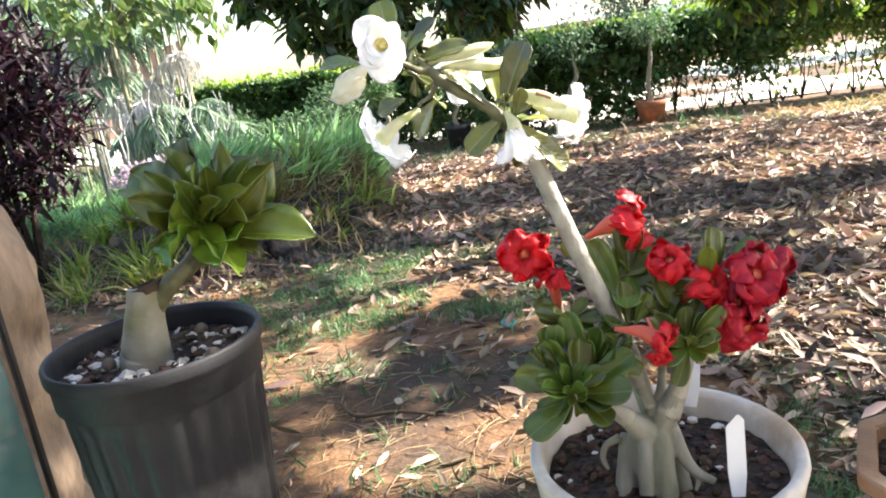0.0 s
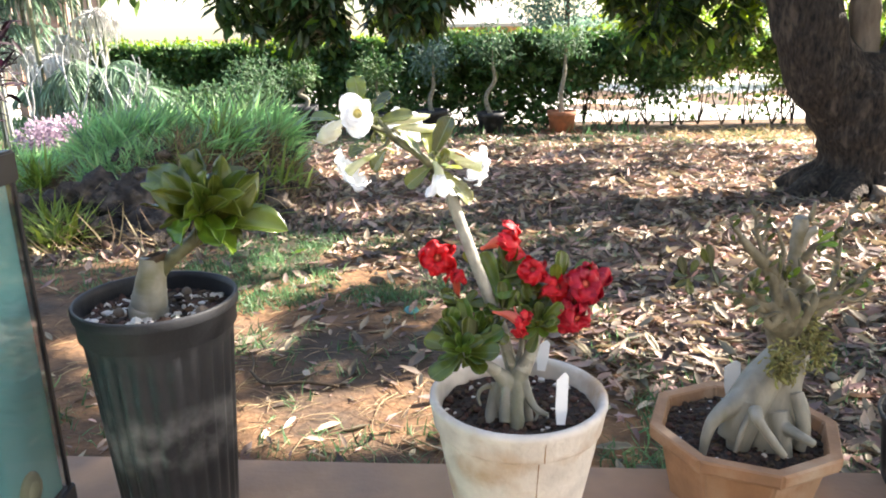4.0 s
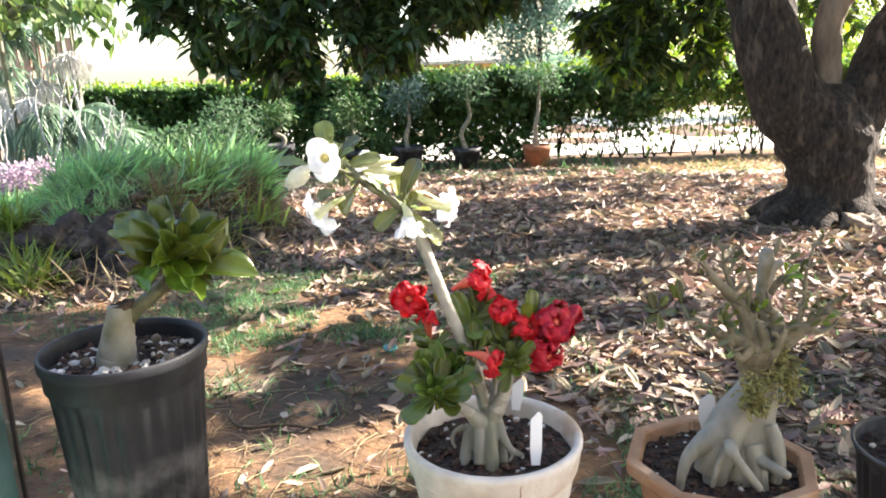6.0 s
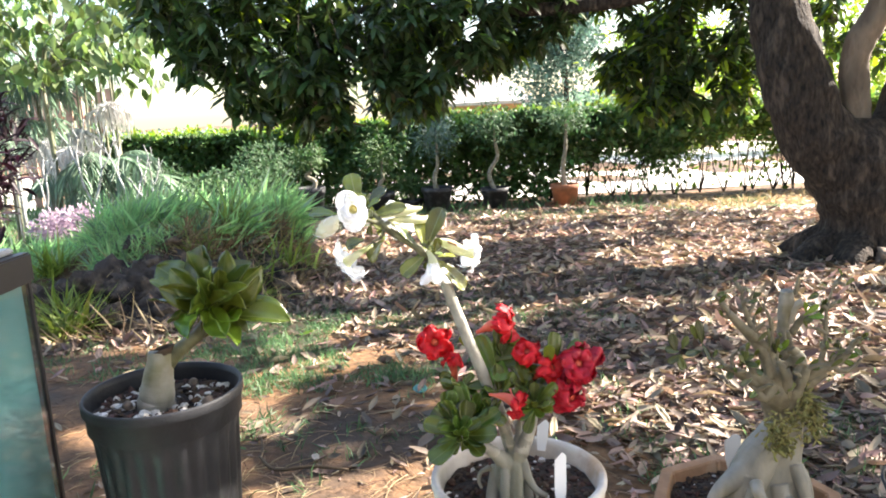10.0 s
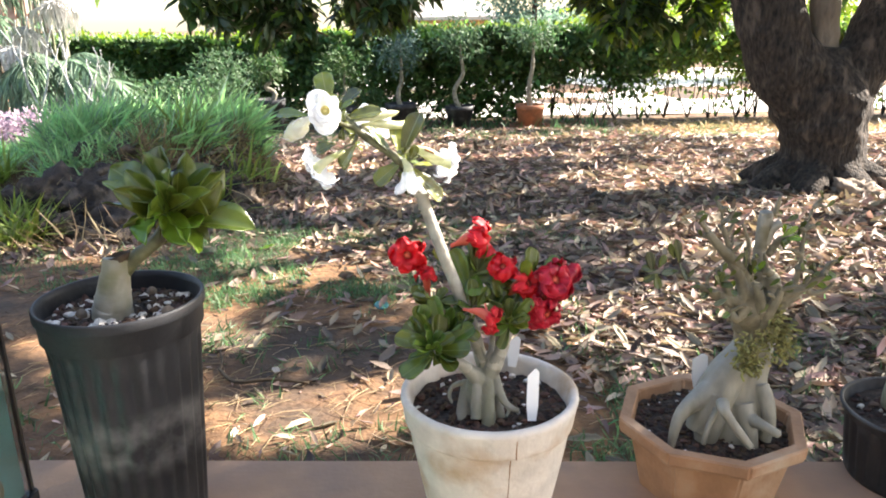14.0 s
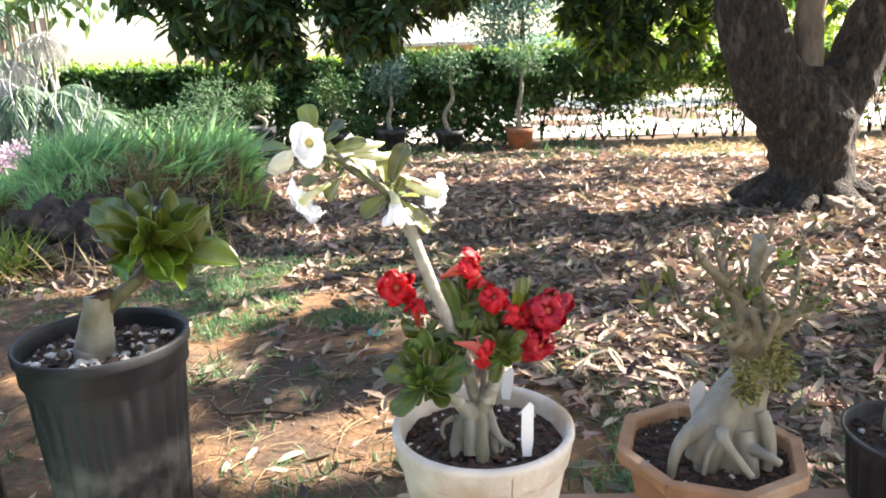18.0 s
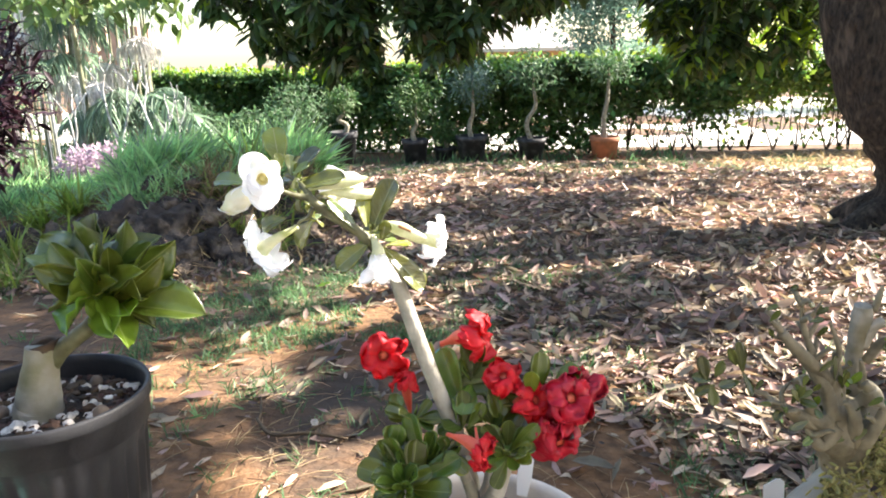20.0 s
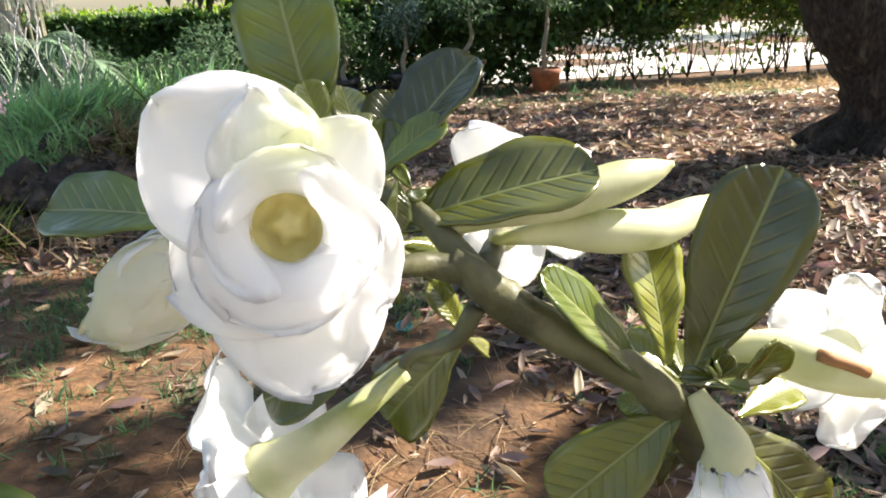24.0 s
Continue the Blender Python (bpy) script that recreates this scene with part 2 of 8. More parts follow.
M = dict(
    soil=mat("soil", (0.160, 0.083, 0.036), 0.95, spread=0.55, scale=14, bump=0.55, bump_scale=34, distance=0.02,
             second=(0.055, 0.038, 0.026), second_amount=0.56, second_scale=1.1),
    # earth paled so that full sun is in its colour
    sunlit_strip=mat("sunlit_earth", (0.52, 0.43, 0.34), 0.95, spread=0.25, scale=5, bump=0.4, bump_scale=24, distance=0.02, second=(0.27, 0.19, 0.13), second_amount=0.35, second_scale=1.6),
    litter=mat("dry_leaves", (0.34, 0.24, 0.17), 0.6, spread=0.5, scale=6, bump=0.2, per_piece=0.72, spec=0.5,
               second=(0.38, 0.30, 0.225), second_amount=0.5, second_scale=2.5, through_light=0.12),
    grey_litter=mat("grey_leaves", (0.225, 0.165, 0.12), 0.65, spread=0.5, scale=6, bump=0.2, per_piece=0.65, spec=0.4,
               second=(0.10, 0.075, 0.055), second_amount=0.5, second_scale=2.5, through_light=0.1),
    grass=mat("grass", (0.092, 0.170, 0.075), 0.55, spread=0.3, scale=3, bump=0, per_piece=0.45, through_light=0.35),
    tall_grass=mat("tall_grass", (0.28, 0.47, 0.20), 0.5, spread=0.3, scale=2, bump=0, per_piece=0.4, through_light=0.4),
    dry_grass=mat("dry_grass", (0.34, 0.24, 0.11), 0.7, spread=0.3, scale=3, bump=0, per_piece=0.35, through_light=0.25),
    brown_grass=mat("brown_grass", (0.22, 0.165, 0.085), 0.75, spread=0.35, scale=3, bump=0, per_piece=0.55, through_light=0.2),
    ledge=mat("painted_concrete", (0.35, 0.215, 0.13), 0.75, spread=0.15, scale=9, bump=0.25, bump_scale=90,
              second=(0.26, 0.17, 0.12), second_amount=0.4, second_scale=5),
    whitewash=mat("whitewashed_clay", (0.69, 0.63, 0.55), 0.95, spread=0.14, scale=25, bump=0.6, bump_scale=70, spec=0.15,
                  second=(0.52, 0.36, 0.22), second_amount=0.31, second_scale=10),
    clay=mat("terracotta", (0.35, 0.195, 0.105), 0.85, spread=0.22, scale=18, bump=0.4, bump_scale=110,
             second=(0.42, 0.31, 0.21), second_amount=0.42, second_scale=9),
    red_clay=mat("red_clay", (0.32, 0.125, 0.06), 0.85, spread=0.2, scale=9, bump=0.3, second=(0.20, 0.09, 0.05), second_amount=0.4, second_scale=6),
    black_plastic=mat("black_plastic", (0.016, 0.016, 0.018), 0.6, spread=0.2, scale=12, bump=0.12, bump_scale=150,
                      second=(0.075, 0.075, 0.078), second_amount=0.42, second_scale=9),
    potting=mat("potting_soil", (0.042, 0.03, 0.022), 0.95, spread=0.5, scale=90, bump=1.0, bump_scale=120, distance=0.01),
    perlite=mat("perlite", (0.62, 0.58, 0.52), 0.9, spread=0.2, scale=60, bump=0.3, per_piece=0.3),
    chip=mat("bark_chip", (0.07, 0.040, 0.025), 0.9, spread=0.3, scale=60, bump=0.3, per_piece=0.5),
    pale_bark=mat("pale_succulent_bark", (0.33, 0.31, 0.25), 0.55, spread=0.28, scale=55, bump=0.5, bump_scale=130,
                  second=(0.18, 0.165, 0.105), second_amount=0.45, second_scale=14),
    smooth_bark=mat("smooth_pale_bark", (0.30, 0.285, 0.235), 0.5, spread=0.14, scale=40, bump=0.25, bump_scale=120,
                    second=(0.17, 0.165, 0.075), second_amount=0.40, second_scale=13),
    caudex_bark=mat("swollen_grey_green_bark", (0.238, 0.228, 0.183), 0.5, spread=0.25, scale=40, bump=0.3, bump_scale=120,
                    second=(0.150, 0.148, 0.080), second_amount=0.34, second_scale=16, stretch=0.35),
    grey_bark=mat("grey_branch_bark", (0.10, 0.10, 0.045), 0.5, spread=0.4, scale=60, bump=0.3, bump_scale=160,
                  second=(0.17, 0.17, 0.09), second_amount=0.4, second_scale=35),
    dull_bark=mat("dull_olive_bark", (0.165, 0.145, 0.092), 0.8, spread=0.3, scale=70, bump=0.5, bump_scale=140,
                  second=(0.26, 0.23, 0.16), second_amount=0.2, second_scale=26),
    grey_stub=mat("grey_stub_bark", (0.25, 0.235, 0.185), 0.7, spread=0.25, scale=60, bump=0.5, bump_scale=140, second=(0.13, 0.115, 0.06), second_amount=0.4, second_scale=24),
    tree_bark=mat("mango_bark", (0.034, 0.025, 0.018), 0.95, spread=0.85, scale=34, bump=1.0, bump_scale=38, distance=0.06,
                  second=(0.125, 0.095, 0.072), second_amount=0.30, second_scale=12, stretch=0.35),
    # mango bark paled to put sunlight into the middle limb's colour
    sunlit_limb=mat("sunlit_bark", (0.24, 0.19, 0.14), 0.9, spread=0.45, scale=12, bump=0.8, bump_scale=24, distance=0.03,
               second=(0.06, 0.045, 0.034), second_amount=0.42, second_scale=6, stretch=0.35),
    # carries a bluish haze for the far tree; one potted tree shares it
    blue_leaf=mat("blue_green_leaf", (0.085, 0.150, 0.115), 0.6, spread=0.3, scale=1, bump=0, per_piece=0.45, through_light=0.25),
    drooping_leaf=mat("drooping_light_leaf", (0.115, 0.175, 0.055), 0.5, spread=0.3, scale=2, bump=0, per_piece=0.45, through_light=0.35),
    post_bark=mat("weathered_post", (0.36, 0.26, 0.18), 0.9, spread=0.5, scale=10, bump=0.8, bump_scale=22, distance=0.02,
                  second=(0.12, 0.085, 0.065), second_amount=0.5, second_scale=9, stretch=0.4),
    mango_leaf=mat("mango_leaf", (0.056, 0.094, 0.030), 0.30, spread=0.3, scale=3, bump=0, per_piece=0.55, through_light=0.3),
    hedge_leaf=mat("hedge_leaf", (0.055, 0.115, 0.028), 0.6, spread=0.3, scale=2, bump=0, per_piece=0.5, through_light=0.17),
    # distance haze is put into this leaf colour
    hazed_leaf=mat("haze_tinted_leaf", (0.20, 0.29, 0.20), 0.6, spread=0.3, scale=1, bump=0, per_piece=0.4, through_light=0.3),
    silver_leaf=mat("silver_leaf", (0.085, 0.155, 0.070), 0.6, spread=0.3, scale=3, bump=0, per_piece=0.4, through_light=0.3),
    palm_leaf=mat("palm_leaf", (0.175, 0.255, 0.175), 0.45, spread=0.3, scale=2, bump=0, per_piece=0.5, through_light=0.35),
    palm_dry=mat("dry_frond", (0.66, 0.64, 0.62), 0.8, spread=0.25, scale=2, bump=0, per_piece=0.35, through_light=0.2),
    cane=mat("palm_cane", (0.15, 0.16, 0.09), 0.6, spread=0.3, scale=8, bump=0.2, second=(0.24, 0.23, 0.17), second_amount=0.5),
    pale_stem=mat("pale_grey_stem", (0.33, 0.34, 0.33), 0.7, spread=0.3, scale=12, bump=0.3, second=(0.20, 0.19, 0.15), second_amount=0.4, second_scale=9),
    # the hedge leaf again, with backlight put into its colour
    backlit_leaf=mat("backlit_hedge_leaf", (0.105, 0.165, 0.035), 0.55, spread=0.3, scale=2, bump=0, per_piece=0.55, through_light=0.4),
    ti_leaf=mat("burgundy_leaf", (0.018, 0.006, 0.011), 0.55, spread=0.4, scale=3, bump=0, per_piece=0.6, through_light=0.2),
    pink=mat("pink_blossom", (0.37, 0.28, 0.34), 0.7, spread=0.2, scale=4, bump=0, per_piece=0.3, through_light=0.3),
    lava=mat("lava_rock", (0.046, 0.036, 0.029), 0.95, spread=0.7, scale=9, bump=1.0, bump_scale=18, distance=0.06,
             second=(0.20, 0.15, 0.105), second_amount=0.42, second_scale=6),
    stone=mat("pale_boulder", (0.2, 0.155, 0.115), 0.9, spread=0.25, scale=7, bump=0.7, bump_scale=20, distance=0.02),
    tag=mat("plant_label_plastic", (0.82, 0.82, 0.80), 0.4, spread=0.03, scale=20, bump=0.03),
    roof=mat("pale_metal_roof", (0.46, 0.42, 0.38), 0.6, spread=0.08, scale=2, bump=0.05),
    house=mat("tan_house_wall", (0.52, 0.30, 0.16), 0.85, spread=0.1, scale=3, bump=0.2),
    concrete=mat("grey_concrete", (0.40, 0.38, 0.35), 0.85, spread=0.12, scale=6, bump=0.15),
    # pale so that the unseen wall and ceiling bounce light
    porch=mat("porch_wall", (0.78, 0.75, 0.70), 0.85, spread=0.06, scale=5, bump=0.15),
    black=mat("black_trim", (0.02, 0.02, 0.022), 0.4, spread=0.2, scale=20, bump=0.05),
    red=mat("red_petal", (0.60, 0.008, 0.012), 0.5, spread=0.25, scale=45, bump=0.12, bump_scale=140, per_piece=0.12, through_light=0.22, distance=0.002),
    crimson=mat("crimson_petal", (0.42, 0.005, 0.018), 0.5, spread=0.3, scale=45, bump=0.12, bump_scale=140, per_piece=0.15, through_light=0.2, distance=0.002),
    red_tube=mat("red_tube", (0.72, 0.14, 0.08), 0.5, spread=0.2, scale=40, bump=0.08, through_light=0.15, distance=0.002),
    throat=mat("red_throat", (0.34, 0.025, 0.022), 0.6, spread=0.2, scale=40, bump=0.1),
    white=mat("white_petal", (0.87, 0.87, 0.87), 0.5, spread=0.02, scale=60, bump=0.15, bump_scale=90, through_light=0.45, distance=0.002,
              second=(0.86, 0.87, 0.76), second_amount=0.12, second_scale=30),
    cream=mat("cream_tube", (0.66, 0.67, 0.43), 0.5, spread=0.12, scale=50, bump=0.1, through_light=0.15, distance=0.002,
              second=(0.45, 0.50, 0.17), second_amount=0.42, second_scale=45),
    half_white=mat("creamy_petal", (0.76, 0.75, 0.55), 0.5, spread=0.06, scale=40, bump=0.12, bump_scale=90, through_light=0.22, distance=0.002,
                   second=(0.84, 0.84, 0.80), second_amount=0.6, second_scale=25),
    yellow=mat("yellow_throat", (0.80, 0.72, 0.30), 0.6, spread=0.25, scale=90, bump=0.2, distance=0.002),
    dry_moss=mat("dry_moss", (0.215, 0.205, 0.070), 0.9, spread=0.3, scale=40, bump=0.2, per_piece=0.4),
    straw=mat("straw", (0.42, 0.31, 0.18), 0.8, spread=0.25, scale=3, bump=0, per_piece=0.3, through_light=0.2),
    clump=mat("clump_grass", (0.20, 0.27, 0.06), 0.5, spread=0.3, scale=3, bump=0, per_piece=0.4, through_light=0.35),
    # sunlight put into the foliage colour; one yellowed fallen leaf shares it
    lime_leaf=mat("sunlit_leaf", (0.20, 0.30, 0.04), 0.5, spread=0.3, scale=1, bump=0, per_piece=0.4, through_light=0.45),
    drive=mat("pale_concrete", (0.62, 0.58, 0.52), 0.9, spread=0.12, scale=2, bump=0.1),
    water=mat("teal_water", (0.34, 0.82, 0.80), 0.25, spread=0.12, scale=6, bump=0.0, second=(0.42, 0.72, 0.66), second_amount=0.4, second_scale=4),
    lid=mat("grey_lid", (0.3, 0.31, 0.33), 0.3, spread=0.1, scale=6, bump=0.05),
    shell=mat("snail_shell", (0.62, 0.62, 0.38), 0.4, spread=0.2, scale=30, bump=0.1),
    teal=mat("teal_plastic", (0.05, 0.20, 0.20), 0.4, spread=0.1, scale=20, bump=0.05),
    fence=mat("orange_brown_boards", (0.48, 0.28, 0.20), 0.8, spread=0.2, scale=8, bump=0.2, second=(0.30, 0.16, 0.11), second_amount=0.4),
    pod=mat("brown_seam", (0.33, 0.16, 0.06), 0.7, spread=0.2, scale=60, bump=0.2),
)

M["glass"] = bpy.data.materials.new("clear_glass")
M["glass"].use_nodes = True
glass = M["glass"].node_tree.nodes["Principled BSDF"]
glass.inputs["Transmission Weight"].default_value, glass.inputs["Roughness"].default_value, glass.inputs["IOR"].default_value = 1.0, 0.03, 1.45

# the tall pot's plastic, with a band of dried mud half way up
M["dusty_plastic"] = mat("dusty_black_plastic", (0.023, 0.024, 0.027), 0.50, spread=0.25, scale=14, bump=0.15, bump_scale=150, spec=0.3)
dn, dl = M["dusty_plastic"].node_tree.nodes, M["dusty_plastic"].node_tree.links.new
d_pos, d_sep, d_noise = dn.new("ShaderNodeTexCoord"), dn.new("ShaderNodeSeparateXYZ"), dn.new("ShaderNodeTexNoise")
d_noise.inputs["Scale"].default_value, d_noise.inputs["Detail"].default_value = 22, 6
dl(d_pos.outputs["Object"], d_sep.inputs[0])
dl(d_pos.outputs["Object"], d_noise.inputs["Vector"])
d_band = dn.new("ShaderNodeValToRGB")
for place, value in ((0.30, 0.0), (0.40, 0.8), (0.56, 0.7), (0.62, 0.0)):
    e = d_band.color_ramp.elements.new(place)
    e.color = (value, value, value, 1)
d_band.color_ramp.elements[0].color = d_band.color_ramp.elements[-1].color = (0.1, 0.1, 0.1, 1)
d_range = dn.new("ShaderNodeMapRange")
d_range.inputs["From Max"].default_value = 0.372
dl(d_sep.outputs["Z"], d_range.inputs["Value"])
dl(d_range.outputs["Result"], d_band.inputs["Fac"])
d_cut = dn.new("ShaderNodeMapRange")
d_cut.inputs["From Min"].default_value, d_cut.inputs["From Max"].default_value = 0.38, 0.62
dl(d_noise.outputs["Fac"], d_cut.inputs["Value"])
d_mul = dn.new("ShaderNodeMath")
d_mul.operation = "MULTIPLY"
dl(d_band.outputs["Color"], d_mul.inputs[0])
dl(d_cut.outputs["Result"], d_mul.inputs[1])
d_mix = dn.new("ShaderNodeMix")
d_mix.data_type = "RGBA"
d_skin = dn["Principled BSDF"].inputs["Base Color"]
dl(d_skin.links[0].from_socket, d_mix.inputs["A"])
d_mix.inputs["B"].default_value = (0.15, 0.148, 0.145, 1)
dl(d_mul.outputs[0], d_mix.inputs["Factor"])
dl(d_mix.outputs["Result"], d_skin)


# ---- building helpers ----
def part(name, bm, material, parent=None, label="", smooth=True):
    me = bpy.data.meshes.new(name)
    bm.to_mesh(me)
    bm.free()
    if smooth:
        me.shade_smooth()
    for m in material if isinstance(material, (list, tuple)) else [material]:
        me.materials.append(m)
    ob = new(name, me)
    ob.parent = parent
    if label:
        tagged(ob, label)
    return ob


def thing(name, at, label, category, group="", kind=""):
    e = new(name)
    e.empty_display_size = 0.1
    e.location = at
    return tagged(e, label, category, group, kind)


def lathe(profile, seg=40, centre=(0, 0, 0), flute=None):
    """A turned form from (radius, height) pairs, closed where the radius is 0. flute: function(angle, height) that scales the radius."""
    bm = bmesh.new()
    rings = []
    for r, z in profile:
        if r < 1e-5:
            rings.append([bm.verts.new((centre[0], centre[1], centre[2] + z))])
            continue
        ring = []
        for k in range(seg):
            a = 2 * math.pi * k / seg
            rr = r * (flute(a, z) if flute else 1)
            ring.append(bm.verts.new((centre[0] + rr * math.cos(a), centre[1] + rr * math.sin(a), centre[2] + z)))
        rings.append(ring)
    for lo, hi in zip(rings, rings[1:]):
        for k in range(seg):
            n = (k + 1) % seg
            if len(lo) == 1 and len(hi) == 1:
                continue
            if len(lo) == 1:
                bm.faces.new((lo[0], hi[n], hi[k]))
            elif len(hi) == 1:
                bm.faces.new((lo[k], lo[n], hi[0]))
            else:
                bm.faces.new((lo[k], lo[n], hi[n], hi[k]))
    bmesh.ops.recalc_face_normals(bm, faces=bm.faces)
    return bm


def glide(pts, steps):
    """Points along a smooth curve through pts (Catmull-Rom), with any number of components."""
    p = [np.array(q, float) for q in pts]
    p = [2 * p[0] - p[1], *p, 2 * p[-1] - p[-2]]
    out = []
    for i in range(1, len(p) - 2):
        for k in range(steps):
            t = k / steps
            out.append(0.5 * (2 * p[i] + (p[i + 1] - p[i - 1]) * t + (2 * p[i - 1] - 5 * p[i] + 4 * p[i + 1] - p[i + 2]) * t * t
                              + (3 * p[i] - p[i - 1] - 3 * p[i + 1] + p[i + 2]) * t ** 3))
    out.append(p[-2])
    return out


def tube(pts, seg=12, steps=5, bm=None, rough=0.0, freq=8.0, oval=1.0):
    """A limb through (x, y, z, radius) rows, with closed ends. rough: uneven surface, as a share of the radius."""
    bm = bm or bmesh.new()
    rows = glide(pts, steps)
    rings, side = [], None
    for i, q in enumerate(rows):
        a, b = rows[max(0, i - 1)], rows[min(len(rows) - 1, i + 1)]
        d = Vector((b - a)[:3]).normalized()
        if side is None:
            side = d.orthogonal().normalized()
        side = (side - d * side.dot(d)).normalized()
        up = d.cross(side)
        ring = []
        for k in range(seg):
            t = 2 * math.pi * k / seg
            v = side * math.cos(t) + up * math.sin(t) * oval
            r = max(q[3], 1e-4)
            if rough:
                c = (Vector(q[:3]) + v * r) * freq
                r *= 1 + rough * noise.noise(c) + 0.5 * rough * noise.noise(c * 2.7)
            ring.append(bm.verts.new(Vector(q[:3]) + v * r))
        rings.append(ring)
    for lo, hi in zip(rings, rings[1:]):
        for k in range(seg):
            n = (k + 1) % seg
            bm.faces.new((lo[k], lo[n], hi[n], hi[k]))
    bm.faces.new(rings[0][::-1])
    bm.faces.new(rings[-1])
    return bm


def fused(name, runs, material, plant, label, grain=0.0016, rough=0.09, freq=55.0, seg=18):
    """Swollen stems and roots grown into one piece."""
    bm = bmesh.new()
    for rows in runs:
        tube(rows, seg=seg, steps=6, bm=bm, rough=rough, freq=freq)
    bmesh.ops.recalc_face_normals(bm, faces=bm.faces)
    ob = part(name, bm, material, plant, label)
    skin = ob.modifiers.new("grown_together", "REMESH")
    skin.mode, skin.voxel_size, skin.use_smooth_shade = "VOXEL", grain, True
    soft = ob.modifiers.new("softened", "SMOOTH")
    soft.factor, soft.iterations = 0.5, 4
    return ob


def blade(bm, base, tip, face, width, cup=0.25, droop=0.0, steps=8, wave=0.0, point=0.35, stalk=0.06, thick=0.0012, wide_at=0.62, across=4):
    """One leaf from base to tip as a thin solid: face is the side it turns up, wide_at where it is widest, cup how far its halves fold up,
    droop how far its tip half bends away from face."""
    base, tip = Vector(base), Vector(tip)
    d = tip - base
    ln = d.length
    d.normalize()
    nrm = Vector(face)
    nrm = (nrm - d * nrm.dot(d)).normalized()
    side = d.cross(nrm)
    phase = R.random() * 6.28
    uv = bm.loops.layers.uv.verify()
    place = {}
    top, low = [], []
    for i in range(steps + 1):
        t = 1 - (1 - i / steps) ** 1.5
        if t < wide_at:
            w = stalk + (1 - stalk) * math.sin(0.5 * math.pi * t / wide_at) ** 1.25
        else:
            u = (t - wide_at) / (1 - wide_at)
            w = max(0.0, 1 - u ** (1.6 + 1.6 * (1 - point))) ** (0.5 + 0.5 * point)
        w *= width / 2
        c = base + d * (ln * t) - nrm * (droop * ln * t * t)
        row_t, row_l = [], []
        for j in range(across + 1):
            s = 2 * j / across - 1
            h = cup * abs(s) ** 1.3 * w - 0.02 * width * (1 - abs(s)) ** 4
            h += wave * width * math.sin(6.5 * t * 3 + phase + s) * abs(s)
            p = c + side * (s * w) + nrm * h
            row_t.append(bm.verts.new(p + nrm * thick * 0.5))
            row_l.append(bm.verts.new(p - nrm * thick * 0.5))
            place[row_t[-1]] = place[row_l[-1]] = (t, s * w / max(width / 2, 1e-6))
        top.append(row_t)
        low.append(row_l)
    for i in range(steps):
        for j in range(across):
            bm.faces.new((top[i][j], top[i][j + 1], top[i + 1][j + 1], top[i + 1][j]))
            bm.faces.new((low[i][j + 1], low[i][j], low[i + 1][j], low[i + 1][j + 1]))
        bm.faces.new((top[i][0], top[i + 1][0], low[i + 1][0], low[i][0]))
        bm.faces.new((top[i + 1][across], top[i][across], low[i][across], low[i + 1][across]))
    for v, c in place.items():
        for lp in v.link_loops:
            lp[uv].uv = c
    return bm


# simple leaf outlines for foliage in masses: (along, across, rise)
LANCE = (np.array([(0, 0, 0), (0.3, 0.11, 0.03), (0.3, -0.11, 0.03), (0.65, 0.10, 0.0), (0.65, -0.10, 0.0), (1, 0, -0.14), (0.3, 0, -0.02), (0.65, 0, -0.05)]),
         [(0, 6, 1), (0, 2, 6), (1, 6, 7, 3), (6, 2, 4, 7), (3, 7, 5), (7, 4, 5)])
OVAL = (np.array([(0, 0, 0), (0.45, 0.27, 0.05), (0.45, -0.27, 0.05), (1, 0, -0.08), (0.5, 0, -0.03)]),
        [(0, 4, 1), (0, 2, 4), (1, 4, 3), (4, 2, 3)])
CURL = (np.array([(0, 0, 0.02), (0.3, 0.13, 0.11), (0.3, -0.13, 0.06), (0.65, 0.12, 0.14), (0.65, -0.12, 0.05), (1, 0.03, 0.16), (0.32, 0, 0.0), (0.66, 0, 0.02)]),
        [(0, 6, 1), (0, 2, 6), (1, 6, 7, 3), (6, 2, 4, 7), (3, 7, 5), (7, 4, 5)])
GRASS = (np.array([(0, 0.022, 0), (0, -0.022, 0), (0.5, 0.017, 0.0), (0.5, -0.017, 0.0), (1, 0, -0.22)]),
         [(0, 1, 3, 2), (2, 3, 4)])


def turns(along, face):
    """Frames (n, 3, 3) whose first axis is along and whose third leans to face."""
    a = along / np.linalg.norm(along, axis=1, keepdims=True)
    f = face - a * (face * a).sum(1, keepdims=True)
    f /= np.maximum(np.linalg.norm(f, axis=1, keepdims=True), 1e-6)
    return np.stack([a, np.cross(f, a), f], 2)


